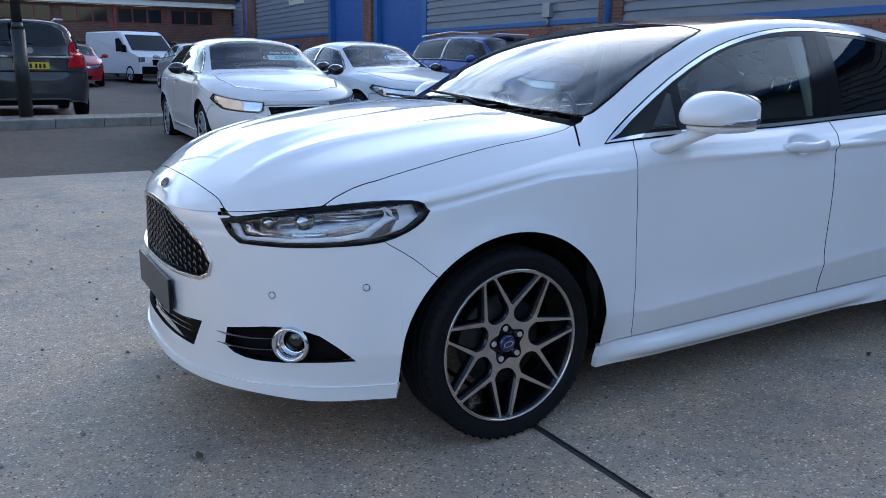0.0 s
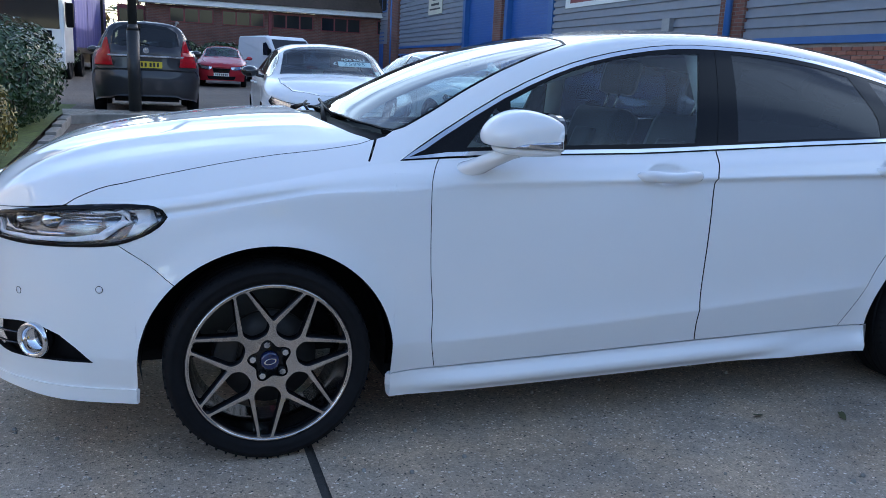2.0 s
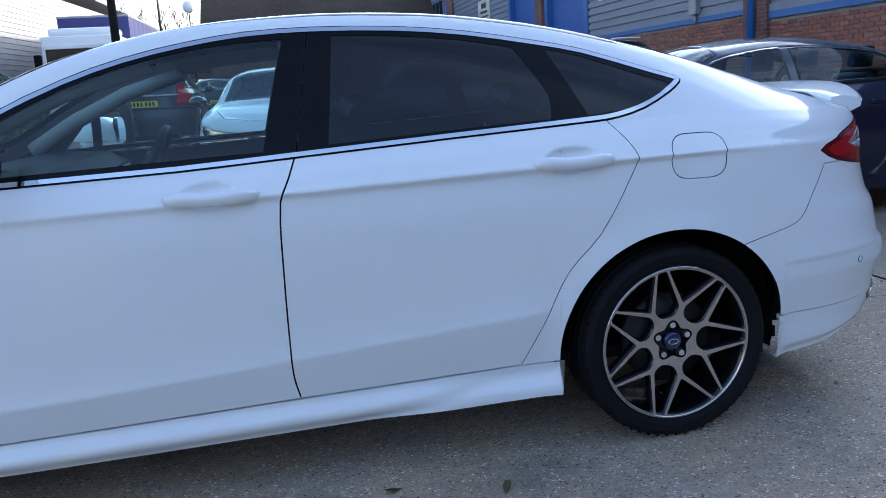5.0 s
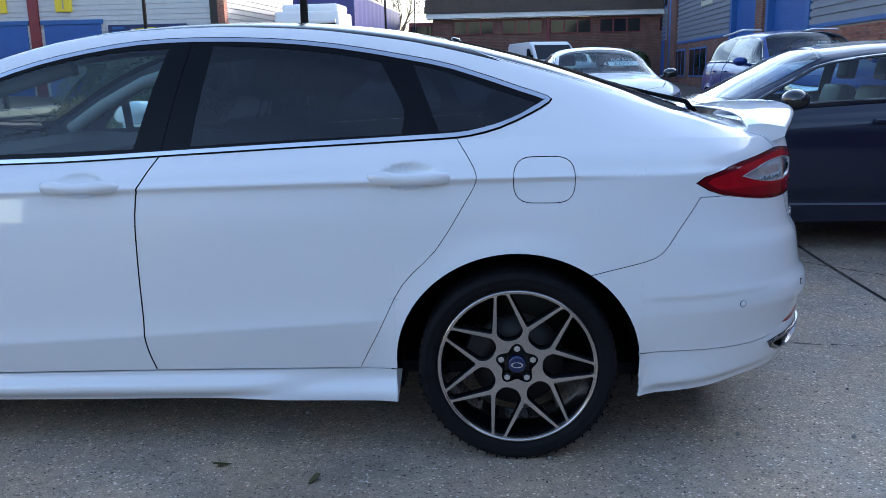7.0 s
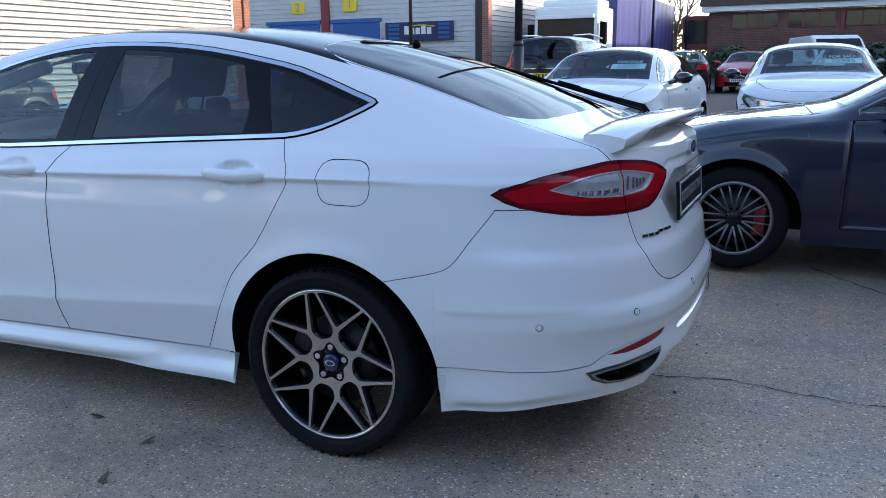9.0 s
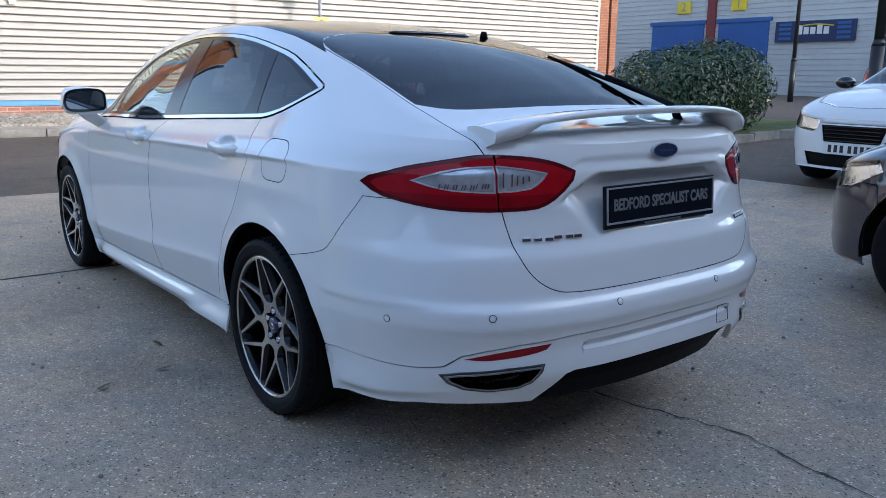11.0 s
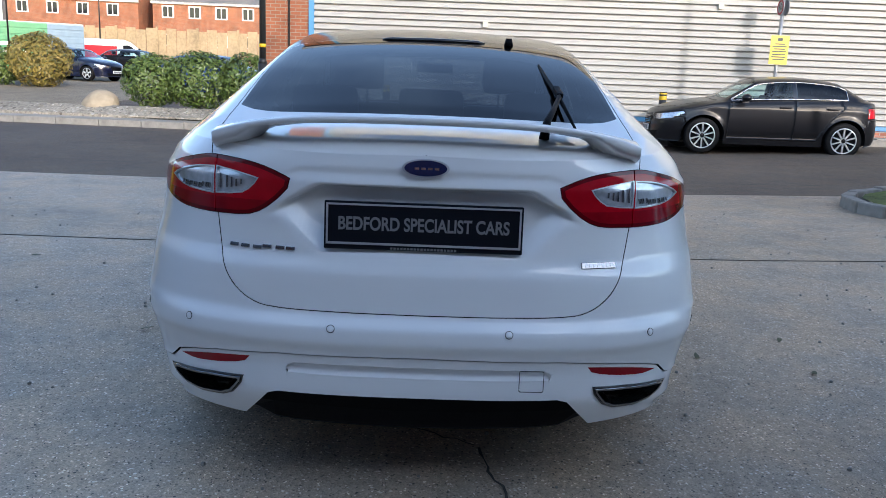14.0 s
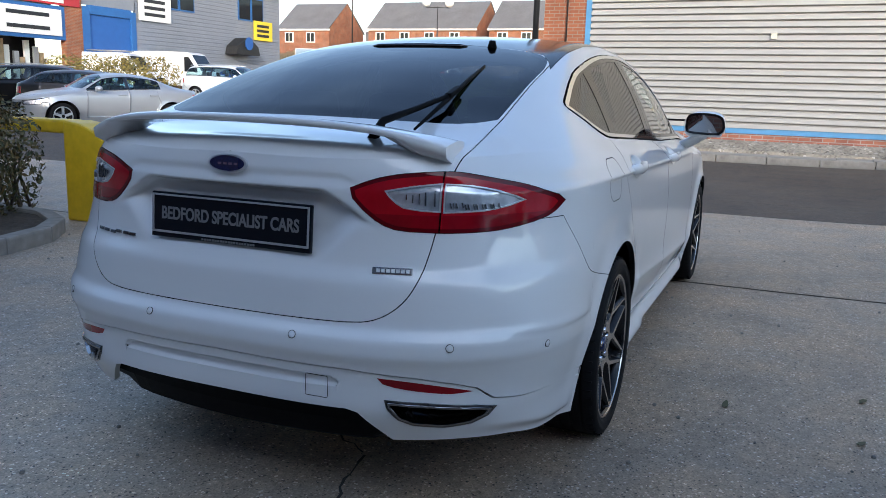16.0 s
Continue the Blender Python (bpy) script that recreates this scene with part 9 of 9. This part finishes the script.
for s in (-1, 1):
    rows = []
    for i in range(n + 1):
        y = 2.7 + 11.0 * i / n
        rows.append([bm.verts.new((s * (1.27 + 0.03 * math.sin(i * 1.9) * (1 if z < 3.9 else 0.2)), y, z)) for z in (1.15, 2.0, 3.0, 3.95)])
    for p, q in zip(rows, rows[1:]):
        for j in range(3):
            bm.faces.new((p[j], p[j + 1], q[j + 1], q[j])).smooth = True
part("curtain", bm, CURTAIN, lorry)
part("headboard", box(bmesh.new(), -1.27, 2.6, 1.0, 1.27, 2.7, 4.0, bevel=0.02), CURTAIN, lorry)
part("trailer_roof", box(bmesh.new(), -1.29, 2.6, 3.95, 1.29, 13.75, 4.05, bevel=0.02), GREY_METAL, lorry)
part("trailer_bed", box(bmesh.new(), -1.25, 2.7, 0.95, 1.25, 13.7, 1.15), DARK_METAL, lorry)
part("chassis", box(bmesh.new(), -0.5, 0.5, 0.55, 0.5, 13.5, 0.95), DARK_METAL, lorry)


# ---- terraced houses, fence, container, far trade units ----
def house(x, y0, y1, eave, ridge, gable_y=None):
    h = thing("house", "orange brick terraced house with grey slate roof", "house", "brick houses")
    block("wall", x - 8, y0, 0.6, x, y1, eave, BRICK_ORANGE, h)
    bm = bmesh.new()
    ym = (y0 + y1) / 2
    a = [bm.verts.new(p) for p in ((x + 0.35, y0 - 0.1, eave), (x + 0.35, y1 + 0.1, eave), (x - 4, y1 + 0.1, ridge), (x - 4, y0 - 0.1, ridge), (x - 8.3, y0 - 0.1, eave), (x - 8.3, y1 + 0.1, eave))]
    bm.faces.new((a[0], a[1], a[2], a[3])), bm.faces.new((a[3], a[2], a[5], a[4]))
    part("roof", bm, ROOF_SLATE, h)
    for y in (y0, y1):
        bm = bmesh.new()
        bm.faces.new([bm.verts.new(p) for p in ((x, y, eave), (x - 4, y, ridge), (x - 8, y, eave))])
        part("gable", bm, BRICK_ORANGE, h)
    block("gutter_board", x, y0 - 0.1, eave - 0.15, x + 0.3, y1 + 0.1, eave + 0.05, WHITE_TRIM, h)
    n = int((y1 - y0) / 2.7)
    for i in range(n):
        y = y0 + 0.9 + i * (y1 - y0 - 1.0) / n
        for z in (eave - 1.45, eave - 4.1):
            w = block("window", x, y, z, x + 0.06, y + 1.15, z + 1.15, WHITE_TRIM, h)
            for k in (0, 1):
                block("pane", x + 0.062, y + 0.12 + k * 0.5, z + 0.1, x + 0.07, y + 0.53 + k * 0.5, z + 1.05, WINDOW_DARK, w)


for y0, y1 in ((-53.5, -46.8), (-41.8, -29.2), (-27.8, -16.5), (-15.0, -2.0)):
    house(-75, y0, y1, 7.7, 10.9)
ch = thing("chimney_house", "far roof with white rendered chimney", "house")
block("chimney", -84, -45.0, 4.0, -83, -44.0, 10.0, WHITE_TRIM, ch)
block("far_roof", -92, -47.5, 3.0, -85, -41.5, 8.2, ROOF_SLATE, ch)
fence = thing("fence", "tall pale timber fence along the car park", "fence")
for i in range(60):
    y = -48 + 0.8 * i
    block("panel", -60.0, y, 1.7, -59.94, y + 0.76, 4.35 + 0.15 * (i % 2), FENCE, fence)
for i in range(16):
    block("post", -59.93, -48 + 3.2 * i, 1.7, -59.80, -47.85 + 3.2 * i, 4.6, FENCE, fence)
box_c = thing("shipping_container", "faded blue and green shipping container with pale lettering bars", "container")
box_c.matrix_world = pose(-33.9, -19.4, level(-34, -20), 0, 0, 25)
corrugated("long_side", (0, -2.9), (0, 0.6), 0.15, 2.5, (1, 0), GREEN_BOX, box_c, 0.3, 0.03)
corrugated("long_side", (0, -4.2), (0, -2.9), 0.15, 2.5, (1, 0), FADED_BLUE, box_c, 0.3, 0.03)
corrugated("long_side", (0, 0.6), (0, 2.2), 0.15, 2.5, (1, 0), FADED_BLUE, box_c, 0.3, 0.03)
block("body", -2.4, -4.2, 0.1, -0.16, 2.2, 2.55, GREY_METAL, box_c, 0.02)
block("end_doors", -2.4, -4.26, 0.1, 0.0, -4.205, 2.55, GREY_METAL, box_c, 0.02)
for z in (1.4, 1.0):
    block("lettering_bar", 0.035, -2.3, z, 0.05, -0.3, z + 0.16, WHITE_TRIM, box_c)
tu = thing("trade_units", "grey corrugated units with blue doors across the car park", "building")
tu.location = (0, -36, 0)
corrugated("sheet_wall", (-49.4, 0), (-34.0, 0), 1.6, 8.0, (0, 1), SHEET_GREY, tu, 0.25, 0.03)
corrugated("sheet_wall", (-27.8, 0), (-10.0, 0), 5.0, 8.0, (0, 1), SHEET_GREY, tu, 0.25, 0.03)
block("brick_base", -49.4, -0.3, 0.3, -34.0, 0.02, 1.6, BRICK_ORANGE, tu)
block("brick_pier", -29.8, -0.3, 0.3, -28.6, 0.1, 8.0, BRICK_ORANGE, tu)
block("roller_door", -33.6, -0.2, 0.4, -30.4, -0.05, 5.0, BLUE_DOOR, tu, 0.02)
for x0, x1 in ((-34.0, -33.6), (-30.4, -29.8)):
    block("door_post", x0, -0.25, 0.3, x1, 0.08, 5.4, BLUE_FRAME, tu, 0.02)
block("door_head", -33.6, -0.2, 5.0, -30.4, 0.08, 5.5, BLUE_FRAME, tu, 0.02)
block("upper_panel", -34.0, -0.2, 5.5, -29.8, -0.02, 8.0, SHEET_GREY, tu)
block("open_shop", -28.6, -2.5, 0.3, -24.0, -2.3, 4.2, TRIM, tu)
block("shop_head", -28.6, -0.2, 3.4, -23.6, 0.1, 5.2, BLUE_FRAME, tu, 0.02)
for i in range(9):
    block("stacked_board", -28.4 + 0.42 * i, -1.2 + 0.1 * (i % 3), 0.4, -28.1 + 0.42 * i, -1.05 + 0.1 * (i % 3), 2.4 + 0.3 * (i % 4), (WHITE_TRIM, FENCE, GREY_METAL)[i % 3], tu)
block("eaves", -49.9, -0.3, 8.0, -10, 0.6, 8.25, WHITE_TRIM, tu, 0.02)
block("roof", -49.9, -14, 8.25, -10, 0.5, 8.4, SHEET_GREY, tu)
block("end_wall", -49.4, -14, 0.3, -49.2, -0.3, 8.0, SHEET_GREY, tu)
for x in (-39.4, -47.2):
    for k in range(2):
        win = block("window", x + k * 1.55, 0.0, 5.9, x + 1.5 + k * 1.55, 0.08, 7.6, BLUE_FRAME, tu, 0.02)
        block("pane", x + 0.1 + k * 1.55, 0.082, 6.0, x + 1.4 + k * 1.55, 0.09, 7.5, WINDOW_DARK, win)
for x0, x1, z0, z1, m, lab, bars in ((-37.0, -34.2, 5.0, 6.6, WHITE_TRIM, "white company sign with black mark on grey cladding", 3), (-48.2, -45.9, 4.6, 6.0, YELLOW_SIGN, "yellow sign board on grey cladding", 3), (-28.3, -24.2, 3.6, 5.0, WHITE_TRIM, "white opening hours banner over open shop", 2), (-29.6, -24.0, 5.25, 6.1, P_RED, "red shop fascia with pale lettering bars", 1), (-24.0, -22.4, 2.6, 5.2, WHITE_TRIM, "white poster beside the shop", 2)):
    s = thing("sign_board", lab, "sign")
    block("panel", x0, -35.9, z0, x1, -35.82, z1, m, s, 0.01)
    for k in range(bars):
        zz = z0 + (z1 - z0) * (0.25 + 0.5 * k / max(1, bars - 1))
        block("lettering_bar", x0 + 0.2 * (x1 - x0), -35.815, zz - 0.1, x1 - 0.15 * (x1 - x0), -35.805, zz + 0.1, DARK_METAL if m is not P_RED else WHITE_TRIM, s)
can = thing("canopy", "small black door canopy with round blue sign", "canopy")
bm = bmesh.new()
flat_shape(bm, [(-1.4, 0), (1.4, 0), (1.2, 0.6), (0.2, 1.2), (-0.2, 1.2), (-1.2, 0.6)], Matrix(((-1, 0, 0, -43.9), (0, 0, 1, -34.9), (0, 1, 0, 3.4), (0, 0, 0, 1))), 1.0)
part("hood", bm, DARK_METAL, can)
bm = bmesh.new()
cyl(bm, 0.45, 0.45, 0.06, pose(-43.9, -34.84, 4.2, 90, 0, 0), 24)
part("disc", bm, BLUE_DOOR, can)
# sky-lit woods on the skyline
bush("woods", "distant bare woodland on the skyline", "woods", [(x, 95 + 6 * math.sin(x), 3.5, 7, 4, 4.0) for x in range(-60, 20, 8)], LEAF_BROWN, 6000, 0.5, 41, kind="stuff", stems=0)


# ---- bricks of the near base wall, laid in stretcher courses ----
brick_mesh = None
count = 0
verts, faces = [], []
for y0, y1, z1 in ((1.0, 10.55, 2.09), (11.3, 19.2, 2.23)):
    row = 0
    z = 0.02
    while z + 0.065 < z1:
        y = y0 + 0.004 - (0.1125 if row % 2 else 0)
        while y < y1 - 0.02:
            a, b = max(y, y0 + 0.002), min(y + 0.215, y1 - 0.002)
            full = b - a > 0.214
            if b - a > 0.03:
                near = full and 7.6 < y < 13.4 and 1.25 < z and count < 300
                if near:
                    if brick_mesh is None:
                        bm = box(bmesh.new(), -0.012, 0, 0, 0.012, 0.215, 0.065, bevel=0.004)
                        brick_mesh = bpy.data.meshes.new("brick")
                        bm.to_mesh(brick_mesh)
                        bm.free()
                        brick_mesh.materials.append(BRICK_PIECE)
                    ob = new("brick", brick_mesh)
                    ob.parent = units
                    ob.location = (BX - 0.006 + rng.uniform(-0.002, 0.002), a, z)
                    count += 1
                else:
                    i = len(verts)
                    d = rng.uniform(-0.002, 0.002)
                    x0, x1 = BX - 0.016 + d, BX + 0.006
                    verts += [(x1, a, z), (x0, a + 0.003, z + 0.003), (x0, b - 0.003, z + 0.003), (x1, b, z), (x1, a, z + 0.065), (x0, a + 0.003, z + 0.062), (x0, b - 0.003, z + 0.062), (x1, b, z + 0.065)]
                    faces += [(i + 1, i + 5, i + 6, i + 2), (i, i + 1, i + 2, i + 3), (i + 4, i + 7, i + 6, i + 5), (i, i + 4, i + 5, i + 1), (i + 3, i + 2, i + 6, i + 7)]
            y += 0.225
        z += 0.075
        row += 1
me = bpy.data.meshes.new("brickwork")
me.from_pydata(verts, [], faces)
me.materials.append(BRICKS)
ob = new("brickwork", me)
ob.parent = units
tagged(ob, kind="stuff")
